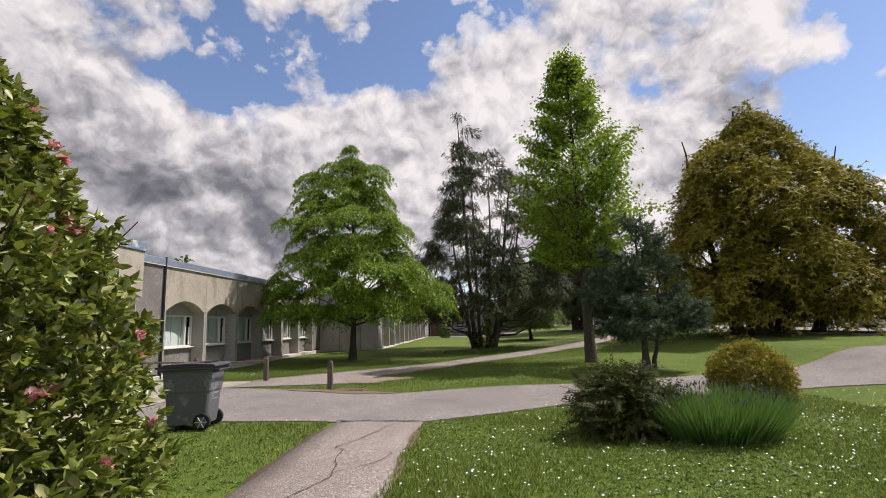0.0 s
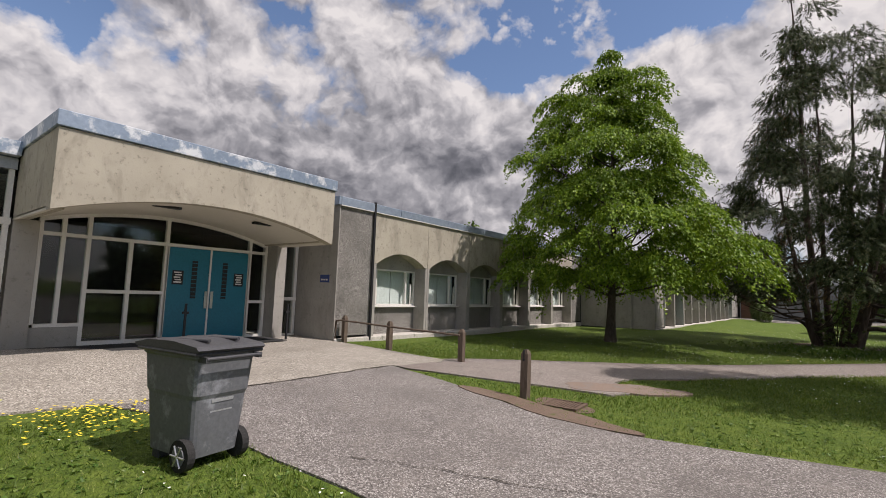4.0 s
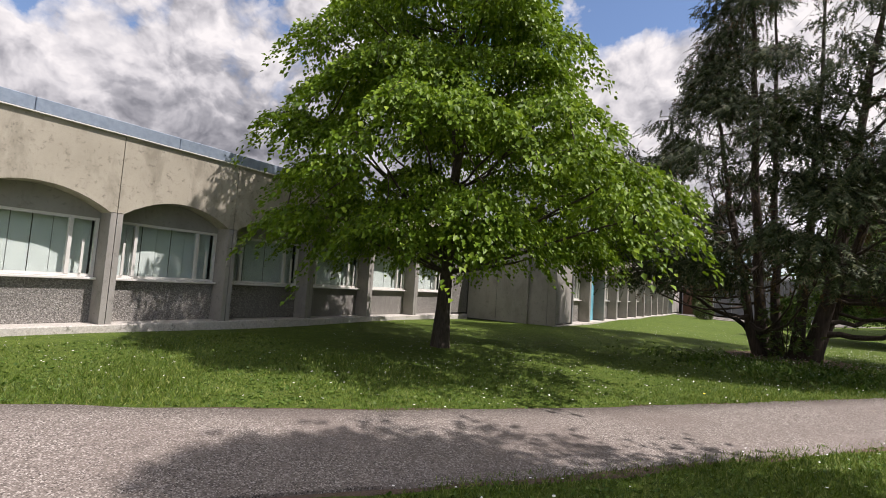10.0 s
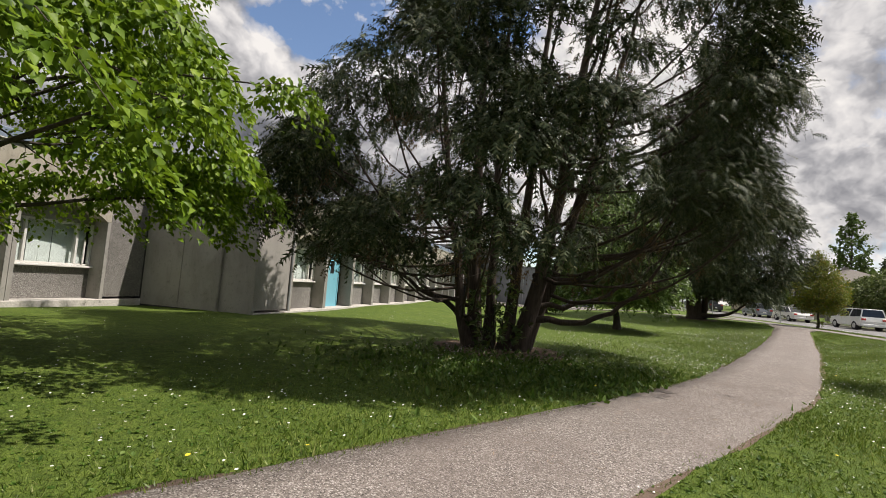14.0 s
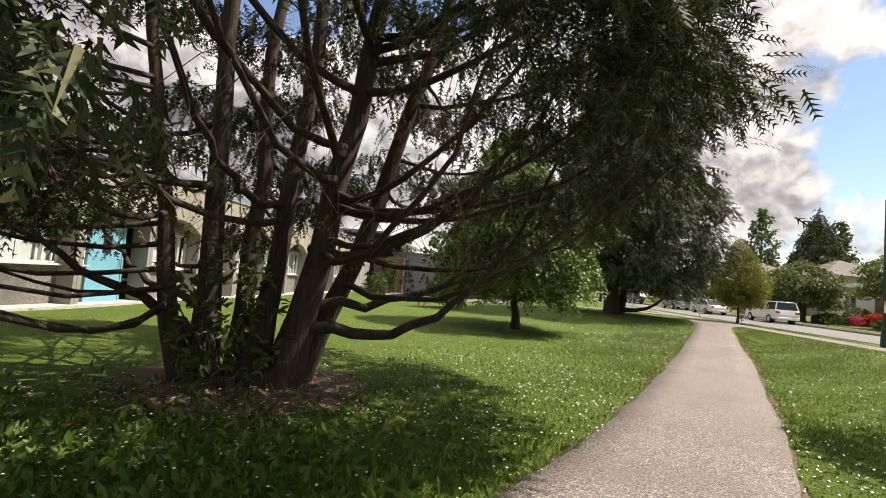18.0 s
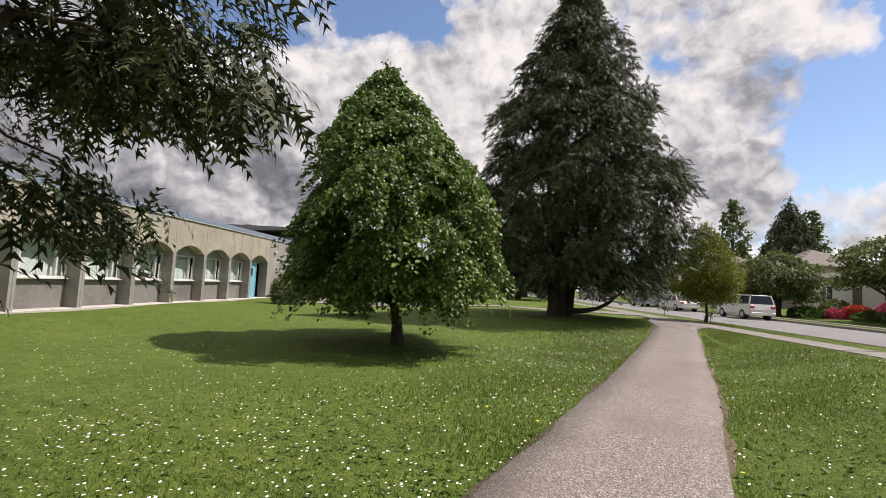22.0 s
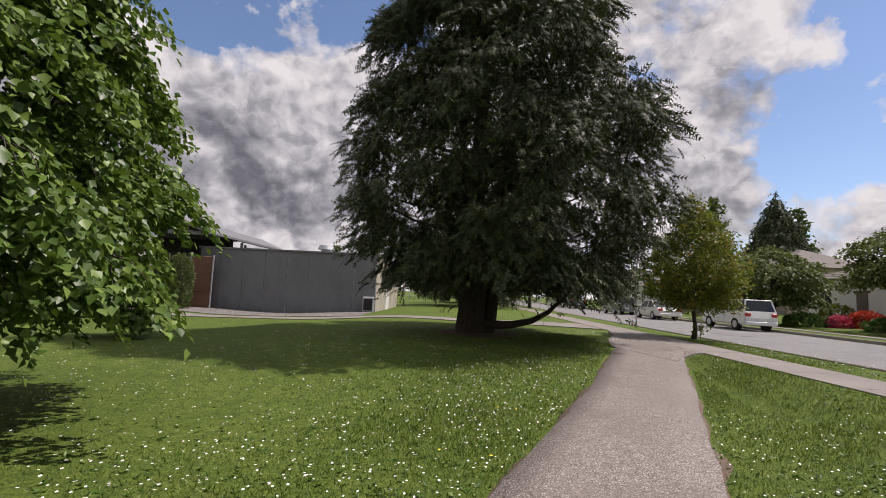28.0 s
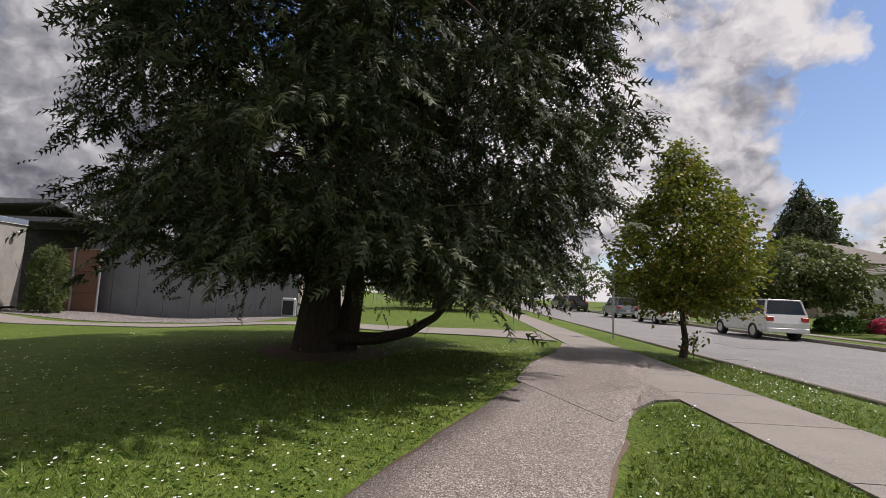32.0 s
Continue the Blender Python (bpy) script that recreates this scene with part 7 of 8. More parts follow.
def car(name, x, y, rz, label, body_c, lower, cabin, width=1.76, wheel_r=0.32, axles=(-1.3, 1.3), group="", bed=None, category="car"):
    """A car along +x (front): lower and cabin are side outlines of (x, z)."""
    ob = thing(name, x, y, road_z, rz, label, category, group)
    pm = paint("paint_" + name + "_" + str(len(bpy.data.materials)), body_c)
    w = width / 2
    bm = bmesh.new()
    prism(bm, lower, "y", -w, w)
    bmesh.ops.bevel(bm, geom=[e for e in bm.edges if abs(e.verts[0].co.y - e.verts[1].co.y) < 0.01], offset=0.07, segments=2, affect="EDGES")
    part("body", bm, pm, ob, smooth=False)
    bm = bmesh.new()
    n = len(cabin)
    lo_z = min(p[1] for p in cabin)
    hi_z = max(p[1] for p in cabin)
    rows = {}
    for s in (-1, 1):
        rows[s] = [bm.verts.new((cx, s * (w - 0.06 - 0.17 * (cz - lo_z) / (hi_z - lo_z)), cz)) for cx, cz in cabin]
    bm.faces.new(rows[-1][::-1]), bm.faces.new(rows[1])
    for k in range(n):
        bm.faces.new((rows[-1][k], rows[-1][(k + 1) % n], rows[1][(k + 1) % n], rows[1][k]))
    bmesh.ops.recalc_face_normals(bm, faces=bm.faces)
    part("glasshouse", bm, M_CARGLASS, ob, "dark tinted windows")
    # roof skin and pillars
    tops = sorted([p for p in cabin if p[1] > lo_z + (hi_z - lo_z) * 0.6])
    rx0, rx1 = tops[0][0], tops[-1][0]
    part("roof", boxed(rx0 - 0.03, rx1 + 0.03, -w + 0.2, w - 0.2, hi_z - 0.02, hi_z + 0.035, bevel=0.015), pm, ob)
    bots = sorted([p for p in cabin if p[1] <= lo_z + 0.08])
    bx0, bx1 = bots[0][0], bots[-1][0]
    for s in (-1, 1):
        for (ax, az), (cx, cz) in (((bx0, lo_z), (rx0, hi_z)), ((bx1, lo_z), (rx1, hi_z)), (((bx0 + bx1) / 2 - 0.05, lo_z), ((rx0 + rx1) / 2 - 0.05, hi_z))):
            part("pillar", rod(bmesh.new(), (ax, s * (w - 0.055), az), (cx, s * (w - 0.215), cz), 0.045, 0.04, 6), pm, ob)
        part("mirror", boxed(bx1 - 0.45, bx1 - 0.25, s * (w + 0.03) - 0.09, s * (w + 0.03) + 0.09, lo_z + 0.02, lo_z + 0.16, bevel=0.03), pm, ob)
    x0, x1 = min(p[0] for p in lower), max(p[0] for p in lower)
    zm = lo_z - 0.22
    for s in (-1, 1):
        part("tail_light", boxed(x0 - 0.012, x0 + 0.1, s * (w - 0.2) - 0.14, s * (w - 0.2) + 0.14, zm, zm + 0.18, bevel=0.02), M_LAMP_RED, ob, "red tail light")
        part("headlight", boxed(x1 - 0.16, x1 - 0.02, s * (w - 0.22) - 0.16, s * (w - 0.22) + 0.16, zm - 0.06, zm + 0.08, bevel=0.03), M_LAMP_CLEAR, ob, "clear headlight")
        for ax in axles:
            t = part("wheel", rod(bmesh.new(), (ax, s * (w - 0.2), wheel_r), (ax, s * (w + 0.012), wheel_r), wheel_r, None, 20), M_RUBBER, ob, "black tyre")
            part("rim", rod(bmesh.new(), (ax, s * (w + 0.0), wheel_r), (ax, s * (w + 0.022), wheel_r), wheel_r * 0.62, wheel_r * 0.58, 14), M_STEEL, t, "silver rim")
    part("rear_bumper", boxed(x0 - 0.05, x0 + 0.1, -w + 0.06, w - 0.06, 0.32, 0.52, bevel=0.03), M_BLACK if bed else pm, ob)
    part("number_plate", boxed(x0 - 0.06, x0 - 0.052, -0.16, 0.16, 0.56, 0.68), M_WHITE, ob, "number plate")
    if bed:
        part("bed_floor", boxed(bed[0], bed[1], -w + 0.12, w - 0.12, lo_z - 0.05, lo_z + 0.015), M_BLACK, ob, "dark load bed")
    return ob


SEDAN_L = [(-2.3, 0.3), (2.25, 0.28), (2.35, 0.55), (2.2, 0.72), (1.1, 0.9), (-1.5, 0.95), (-2.2, 0.93), (-2.38, 0.7)]
SEDAN_C = [(-1.75, 0.93), (1.2, 0.9), (0.35, 1.38), (-0.85, 1.42)]
WAGON_L = [(-2.1, 0.32), (2.05, 0.3), (2.12, 0.6), (1.95, 0.92), (1.0, 1.02), (-2.05, 1.06), (-2.16, 0.7)]
WAGON_C = [(-2.02, 1.04), (1.05, 1.0), (0.55, 1.6), (-1.9, 1.63)]
TRUCK_L = [(-2.9, 0.5), (2.75, 0.48), (2.85, 0.8), (2.7, 1.12), (1.4, 1.18), (-2.88, 1.2), (-2.95, 0.8)]
TRUCK_C = [(-0.9, 1.19), (1.35, 1.17), (0.7, 1.82), (-0.75, 1.84)]
VAN_L = [(-2.4, 0.35), (2.4, 0.33), (2.5, 0.7), (2.2, 1.05), (1.7, 1.12), (-2.42, 1.2), (-2.5, 0.8)]
VAN_C = [(-2.4, 1.16), (1.85, 1.1), (1.0, 1.9), (-2.3, 1.95)]
car("station_wagon", 25.75, 63.2, 90, "boxy silver station wagon driving up the street", (0.6, 0.6, 0.58), WAGON_L, WAGON_C, 1.76, 0.33, (-1.28, 1.3), "cars in the street")
car("sedan_car", 25.6, 73.5, 90, "white sedan on the far side of the street", (0.6, 0.59, 0.56), SEDAN_L, SEDAN_C, 1.78, 0.32, (-1.35, 1.35), "cars in the street")
car("hatchback_car", 25.6, 82.0, 90, "grey parked hatchback across the street", (0.16, 0.18, 0.2), WAGON_L, WAGON_C, 1.76, 0.32, (-1.28, 1.3), "cars in the street")
car("pickup_truck", 25.5, 99.0, 90, "black pickup truck with an open bed in the street", (0.02, 0.022, 0.025), TRUCK_L, TRUCK_C, 1.95, 0.4, (-1.8, 1.8), "cars in the street", (-2.85, -1.0))
car("pickup_truck", 25.5, 107.0, 90, "dark pickup truck farther down the street", (0.035, 0.04, 0.045), TRUCK_L, TRUCK_C, 1.95, 0.4, (-1.8, 1.8), "cars in the street", (-2.85, -1.0))
car("parked_van", 25.2, 39.3, 90, "white parked van beyond the cypress", (0.62, 0.62, 0.62), VAN_L, VAN_C, 1.95, 0.34, (-1.5, 1.5), "cars in the street", category="van")
car("sedan_car", 25.3, 32.8, 90, "white parked sedan beyond the cypress", (0.62, 0.62, 0.61), SEDAN_L, SEDAN_C, 1.78, 0.32, (-1.35, 1.35), "cars in the street")


# ---- houses across the street ----
M_STUCCO = mat("white_stucco", (0.62, 0.61, 0.58), (0.68, 0.67, 0.64), 0.8, 40, 0.85, bump=0.15, fine_mix=0.08)
M_TAN = mat("tan_stucco", (0.33, 0.28, 0.22), (0.39, 0.33, 0.265), 0.8, 40, 0.85, bump=0.15, fine_mix=0.1)
M_BROWN = mat("brown_siding", (0.13, 0.105, 0.085), (0.17, 0.14, 0.115), 1.0, 30, 0.85, bump=0.2)
M_SHINGLE = mat("grey_shingles", (0.15, 0.135, 0.12), (0.21, 0.19, 0.17), 1.5, 30, 0.9, bump=0.6)
M_STONEWALL = stone_chip_mat("garden_stone", (0.22, 0.20, 0.18), [(0.17, 0.15, 0.135), (0.27, 0.245, 0.22), (0.36, 0.33, 0.3)], 6.0)


def house(x, y, w, d, h, roof_h, wall, label, seed, storeys=1, porch=False, hip=True):
    """A house whose front faces the street (-x): walls, hipped roof with courses, windows, door, porch."""
    z = hz(x + 2, y)
    ob = thing("house", x, y, z, label=label, category="house", group="houses across the street")
    part("wall", boxed(0, d, -w / 2, w / 2, -0.8, h), wall, ob)
    o = 0.45
    bm = bmesh.new()
    in_ = min(d, w) / 2 * 0.92 if hip else 0.05
    low = [bm.verts.new(p) for p in ((-o, -w / 2 - o, h), (d + o, -w / 2 - o, h), (d + o, w / 2 + o, h), (-o, w / 2 + o, h))]
    r0, r1 = bm.verts.new((d / 2, -w / 2 + in_, h + roof_h)), bm.verts.new((d / 2, w / 2 - in_, h + roof_h))
    for f in ((low[0], low[1], r0), (low[1], low[2], r1, r0), (low[2], low[3], r1), (low[3], low[0], r0, r1), low[::-1]):
        bm.faces.new(f)
    bmesh.ops.recalc_face_normals(bm, faces=bm.faces)
    roof = part("roof", bm, M_SHINGLE, ob)
    for k in range(1, 9):
        f = k / 9
        part("shingle_course", boxed(-o + (d / 2 + o) * f - 0.02, -o + (d / 2 + o) * f + 0.03, (-w / 2 - o) * (1 - f) + (-w / 2 + in_) * f, (w / 2 + o) * (1 - f) + (w / 2 - in_) * f, h + roof_h * f - 0.01, h + roof_h * f + 0.03), M_SHINGLE, roof)
    part("gutter", boxed(-o - 0.06, -o, -w / 2 - o, w / 2 + o, h - 0.06, h + 0.05), M_WHITE, ob)
    for st in range(storeys):
        zc = 1.0 + st * 2.7
        n = max(2, int(w / 3.2))
        for k in range(n):
            yy = -w / 2 + (k + 0.5) * w / n
            if st == 0 and k == n // 2:
                dr = part("front_door", boxed(-0.05, 0.0, yy - 0.5, yy + 0.5, 0.05, 2.1), M_BROWN, ob)
                part("door_knob", boxed(-0.09, -0.05, yy + 0.38, yy + 0.43, 1.0, 1.06), M_STEEL, dr)
                continue
            wi = part("window", boxed(-0.03, 0.0, yy - 0.8, yy + 0.8, zc, zc + 1.2), M_CARGLASS, ob, "dark reflecting window")
            part("frame", boxed(-0.06, -0.0, yy - 0.88, yy - 0.8, zc - 0.08, zc + 1.28), M_WHITE, wi)
            part("frame", boxed(-0.06, -0.0, yy + 0.8, yy + 0.88, zc - 0.08, zc + 1.28), M_WHITE, wi)
            part("frame", boxed(-0.055, -0.0, yy - 0.8, yy + 0.8, zc + 1.2, zc + 1.28), M_WHITE, wi)
            part("sill", boxed(-0.09, -0.0, yy - 0.8, yy + 0.8, zc - 0.08, zc), M_WHITE, wi)
            part("glazing_bar", boxed(-0.045, -0.031, yy - 0.03, yy + 0.03, zc, zc + 1.2), M_WHITE, wi)
    if porch:
        part("porch_floor", boxed(-2.2, -0.0, -w / 2 + 0.3, w / 2 - 0.5, -0.6, 0.15), M_STONEWALL, ob)
        part("porch_roof", boxed(-2.4, -0.0, -w / 2 + 0.2, w / 2 - 0.4, 2.55, 2.75), M_WHITE, ob)
        for k in range(4):
            yy = -w / 2 + 0.6 + k * (w - 1.6) / 3
            part("column", rod(bmesh.new(), (-2.1, yy, 0.15), (-2.1, yy, 2.55), 0.13, 0.11), M_WHITE, ob)
        part("railing", boxed(-2.15, -2.08, -w / 2 + 0.4, w / 2 - 0.6, 0.95, 1.0), M_BLACK, ob)
        k = -w / 2 + 0.5
        while k < w / 2 - 0.6:
            part("baluster", boxed(-2.13, -2.1, k, k + 0.03, 0.15, 0.95), M_BLACK, ob)
            k += 0.35
    part("chimney", boxed(d * 0.55, d * 0.55 + 0.6, w * 0.2, w * 0.2 + 0.6, h, h + roof_h + 0.5), M_STONEWALL, ob)
    return ob


house(40.8, 72.6, 11.0, 9.0, 3.1, 1.7, M_STUCCO, "white single-storey bungalow with a low grey roof", 1)
house(45.0, 92.0, 10.5, 10.0, 5.0, 2.4, M_TAN, "tan two-storey house with a porch and grey hipped roof", 2, 2, True)
house(42.0, 105.0, 10.5, 10.0, 5.0, 2.4, M_BROWN, "brown two-storey house behind street trees", 3, 2, True)
house(41.0, 118.0, 10.5, 10.0, 3.2, 2.2, M_STUCCO, "pale house farther along the street", 4, 1)
house(41.0, 131.0, 11.0, 10.0, 5.0, 2.2, M_TAN, "tan house far along the street", 5, 2)
house(40.5, 58.0, 10.5, 9.0, 3.0, 1.8, M_STUCCO, "pale bungalow behind a cherry tree", 6, 1)
# garden walls with pillars, and the far pavement
band("pavement", 28.3, 29.7, -8, 200, 0.03, M_WALKWAY, "concrete pavement on the far side of the street", "pavement")
for y0, y1 in ((78.5, 88.5), (91.5, 102.0)):
    gwl = thing("garden_wall", 36.2, (y0 + y1) / 2, hz(36.2, (y0 + y1) / 2), label="low brown stone garden wall with capped pillars", category="wall", group="garden walls")
    ln = (y1 - y0) / 2
    part("wall", boxed(-0.12, 0.12, -ln, ln, -0.3, 0.75), M_STONEWALL, gwl)
    part("coping", boxed(-0.17, 0.17, -ln, ln, 0.752, 0.83), M_WALKWAY, gwl)
    for k in range(4):
        yy = -ln + k * 2 * ln / 3
        pl = part("pillar", boxed(-0.26, 0.26, yy - 0.26, yy + 0.26, -0.3, 1.3), M_STONEWALL, gwl)
        part("pillar_cap", boxed(-0.32, 0.32, yy - 0.32, yy + 0.32, 1.302, 1.42), M_WALKWAY, pl)
    for k in range(20):
        yy = -ln + 0.35 + k * (2 * ln - 0.7) / 19
        part("iron_bar", boxed(-0.012, 0.012, yy - 0.012, yy + 0.012, 0.83, 1.25), M_BLACK, gwl)
SMALL = template_leaf(0.4, 0.1, 0.1)
shrub("clipped_bush", 39.2, 73.0, "round yellow-green clipped bush by the white house", [(0.05, 0.9), (0.6, 1.15), (1.2, 0.95), (1.6, 0.2)], L_STREET, 61, 700, SMALL, 0.12, 5, 0.1, 0.06, group="garden bushes")
shrub("azalea_bush", 36.9, 69.9, "bright magenta azalea in the front garden", [(0.05, 0.7), (0.4, 0.8), (0.75, 0.6), (0.95, 0.15)], L_MAGENTA, 62, 600, SMALL, 0.11, 5, 0.1, 0.08, group="garden bushes")
shrub("azalea_bush", 38.3, 69.4, "large red azalea in the front garden", [(0.05, 0.95), (0.5, 1.05), (1.0, 0.85), (1.3, 0.2)], L_RED, 63, 900, SMALL, 0.12, 5, 0.1, 0.08, group="garden bushes")
shrub("azalea_bush", 39.3, 67.0, "dark red azalea in the front garden", [(0.05, 1.2), (0.6, 1.3), (1.2, 1.0), (1.5, 0.2)], L_MAGENTA, 64, 700, SMALL, 0.12, 5, 0.1, 0.08, group="garden bushes")
shrub("garden_shrub", 35.6, 71.4, "low spreading green shrub in the front garden", [(0.05, 1.2), (0.4, 1.4), (0.8, 0.9), (1.0, 0.2)], L_LAV, 65, 800, SMALL, 0.13, 5, 0.1, 0.2, group="garden bushes")
shrub("garden_shrub", 32.8, 75.0, "small green shrub beside the cherry tree", [(0.05, 0.7), (0.4, 0.8), (0.8, 0.3)], L_HEDGE, 66, 350, SMALL, 0.12, 5, 0.1, 0.2, group="garden bushes")
shrub("garden_shrub", 37.2, 66.4, "low green shrub in the front garden", [(0.05, 1.1), (0.4, 1.2), (0.9, 0.5)], L_LAV, 67, 600, SMALL, 0.13, 5, 0.1, 0.2, group="garden bushes")

# ---- trees across the street and far off ----
CH = dict(group="street trees")
pad_tree("cherry_tree", 33.4, 72.2, "spreading old cherry tree with a thick trunk", [(0, 0, 0.5, -0.3, 4.6, 0.4)], [(2.0, 2.0), (2.5, 3.9), (3.4, 4.3), (4.6, 3.4), (5.6, 1.4), (6.0, 0.3)], 90, (0.6, 1.1), 70, LEAF_OVATE, 0.24, L_CHERRY, M_BARK, 71,
         limbs=30, rise=0.5, bow=-0.08, inner=0.25, droop=0.4, tilt=0.3, thick=0.15, hang=0.4, lumps=0.22, limb_r=0.5, low=(1.4,), group="street trees", near=False)
pad_tree("cherry_tree", 37.0, 63.2, "spreading cherry tree arching over the front lawn", [(0, 0, -0.4, 0.5, 5.2, 0.4)], [(3.3, 2.0), (3.7, 3.8), (4.6, 4.2), (5.6, 3.4), (6.6, 1.4), (7.0, 0.3)], 90, (0.6, 1.1), 70, LEAF_OVATE, 0.24, L_CHERRY, M_BARK, 72,
         limbs=30, rise=0.5, bow=-0.08, inner=0.25, droop=0.4, tilt=0.3, thick=0.15, hang=0.4, lumps=0.22, limb_r=0.5, low=(1.6,), group="street trees", near=False)
for k, (x, y, h, sd) in enumerate(((30.5, 84, 6.5, 73), (31, 99, 7.5, 74), (30.8, 116, 8, 75), (30.5, 135, 9, 76), (17.3, 84, 6, 77), (17.2, 104, 7, 78), (31, 158, 10, 79))):
    crown_tree("street_tree", x, y, "leafy green street tree along the road", (h * 0.8, 0.16), [(h * 0.28, h * 0.24), (h * 0.45, h * 0.36), (h * 0.65, h * 0.33), (h * 0.85, h * 0.2), (h, h * 0.05)], 32, LEAF, L_CHERRY if k % 2 else L_FAR, M_BARK, sd, 0.5, -0.1, 0.1, 6, 9, 0.3, 0.4, clump=0.5, start=0.25, **CH)
pad_tree("spruce_tree", 50.3, 96.2, "tall dark spruce behind the houses", [(0, 0, 0, 0, 15.2, 0.3)], [(3.5, 3.4), (5.0, 4.4), (8.0, 3.5), (10.5, 2.5), (13.0, 1.3), (15.4, 0.15)], 150, (0.6, 1.2), 26, SPRAY_SMALL, 0.6, L_CEDAR, M_BARK, 81,
         limbs=60, rise=0.05, bow=0.1, inner=0.15, droop=0.5, tilt=0.35, thick=0.15, hang=0.7, lumps=0.12, tier=0.9, group="far trees", near=False)
for x, y, h, sd in ((49.2, 108.5, 17.0, 82), (57.8, 102.8, 14.6, 83), (61.0, 108, 13.0, 84)):
    crown_tree("poplar_tree", x, y, "tall fresh green poplar behind the houses", (h * 0.95, 0.25), [(h * 0.2, h * 0.10), (h * 0.45, h * 0.18), (h * 0.7, h * 0.15), (h * 0.9, h * 0.07), (h, 0.2)], 46, LEAF, L_FAR, M_BARK, sd, 1.0, -0.2, 0.3, 6, 9, 0.42, 0.3, clump=0.6, group="far trees")
conifer("cedar_tree", 10.6, 78.0, "dark spreading cedar on the far lawn", [(0, 0, 0, 0, 13.0, 0.4), (0.5, 0.3, 1.0, 0.4, 10.0, 0.25)], [(1.8, 4.6), (4.0, 5.2), (7.0, 4.2), (10.0, 2.6), (13.0, 0.3)], 120, 85, L_CEDAR, per_m=3.4, dense=6, spread=1.1, size=0.6, hang=0.6, group="far trees")
conifer("cedar_tree", 13.2, 92.0, "dark spreading cedar on the far lawn", [(0, 0, 0, 0, 14.0, 0.4)], [(1.8, 4.6), (4.0, 5.2), (7.0, 4.2), (10.0, 2.6), (14.0, 0.3)], 90, 86, L_CEDAR, per_m=3.0, dense=5, spread=1.2, size=0.7, hang=0.6, group="far trees")
r_b = np.random.default_rng(90)
far_spots = [(-30 + 9.5 * k + r_b.uniform(-3, 3), 150 + r_b.uniform(-15, 25)) for k in range(7)] + [(70 + r_b.uniform(-6, 10), 20 + 20 * k) for k in range(7)] + [(-40, 100), (-46, 70), (-38, 118)]
for k, (x, y) in enumerate(far_spots):
    h = r_b.uniform(9, 14)
    crown_tree("park_tree", x, y, "distant leafy tree beyond the grounds", (h * 0.8, 0.3), [(h * 0.15, h * 0.28), (h * 0.4, h * 0.40), (h * 0.65, h * 0.34), (h * 0.88, h * 0.18), (h, h * 0.04)], 30, LEAF, L_FAR, M_BARK, 91 + k, 0.4, -0.1, 0.1, 5, 5, 0.75, 0.3, clump=0.8, start=0.1, group="far trees", z=hz(min(x, 60), min(y, 120)))
# field fence beyond the store
fence = thing("field_fence", 10, 96, hz(10, 96), label="low grey rail fence along the far field", category="fence")
for k in range(9):
    part("post", rod(bmesh.new(), (-8 + k * 2, 0, 0), (-8 + k * 2, 0, 1.1), 0.05), M_GALV, fence)
for z in (0.5, 1.05):
    part("rail", rod(bmesh.new(), (-8, 0, z), (8, 0, z), 0.035), M_GALV, fence)

# ---- grass, flowers, cracks ----
def inside(x, y, outline):
    hit = np.zeros(np.shape(x), bool)
    for (x0, y0), (x1, y1) in zip(outline, outline[1:] + outline[:1]):
        hit ^= ((y0 > y) != (y1 > y)) & (x < (x1 - x0) * (y - y0) / (y1 - y0 + 1e-9) + x0)
    return hit


def paved(x, y):
    """True where drive, forecourt or paths lie."""
    p = np.abs(x - path_x(y)) < 0.93
    p &= (y > 13.4)
    p |= inside(x, y, APRON)
    p |= (np.abs(x + 1.65) < 0.72) & (y < 8.0)
    low = np.interp(x, [-6.5, -5.2, -0.95, 2.0, 6.0, 18], [7.3, 7.75, 7.7, 9.1, 9.8, 11.6])
    high = np.interp(x, [-6.4, -4.7, -3.5, -2.1, 0.4, 2.7, 7.6, 11.5, 18], [11.75, 11.4, 11.05, 10.9, 11.4, 11.8, 13.25, 14.45, 15.9])
    p |= (x > -6.5) & (y > low - 0.03) & (y < high + 0.03)
    p |= (x < -6.3) & (y > 2.8) & (y < 13.2)
    p |= (x < -6.9 + 0.0) & (y < 7.4)
    a = np.array([(-6.4, 12.55), (-5.6, 12.95), (-4.9, 13.7), (-3.1, 15.9)])
    for (x0, y0), (x1, y1) in zip(a, a[1:]):
        t = np.clip(((x - x0) * (x1 - x0) + (y - y0) * (y1 - y0)) / ((x1 - x0) ** 2 + (y1 - y0) ** 2), 0, 1)
        p |= np.hypot(x - x0 - t * (x1 - x0), y - y0 - t * (y1 - y0)) < 0.95
    p |= (np.hypot(x + 3.07, y - 11.72) < 0.28)
    p |= (x > 15.4) & (x < 16.72) | (x > 14.3) & (x < 15.6) & (y > 46.7) & (y < 53.6) | (x > 18.1) & (x < 26.9)
    p |= (x < -9.8) & (y > 13) & (y < 29.4) | (x < -6.15) & (y > 29.2)
    p |= (y > 54.4) & (y < 62.2) & (x < 15.5)
    return p


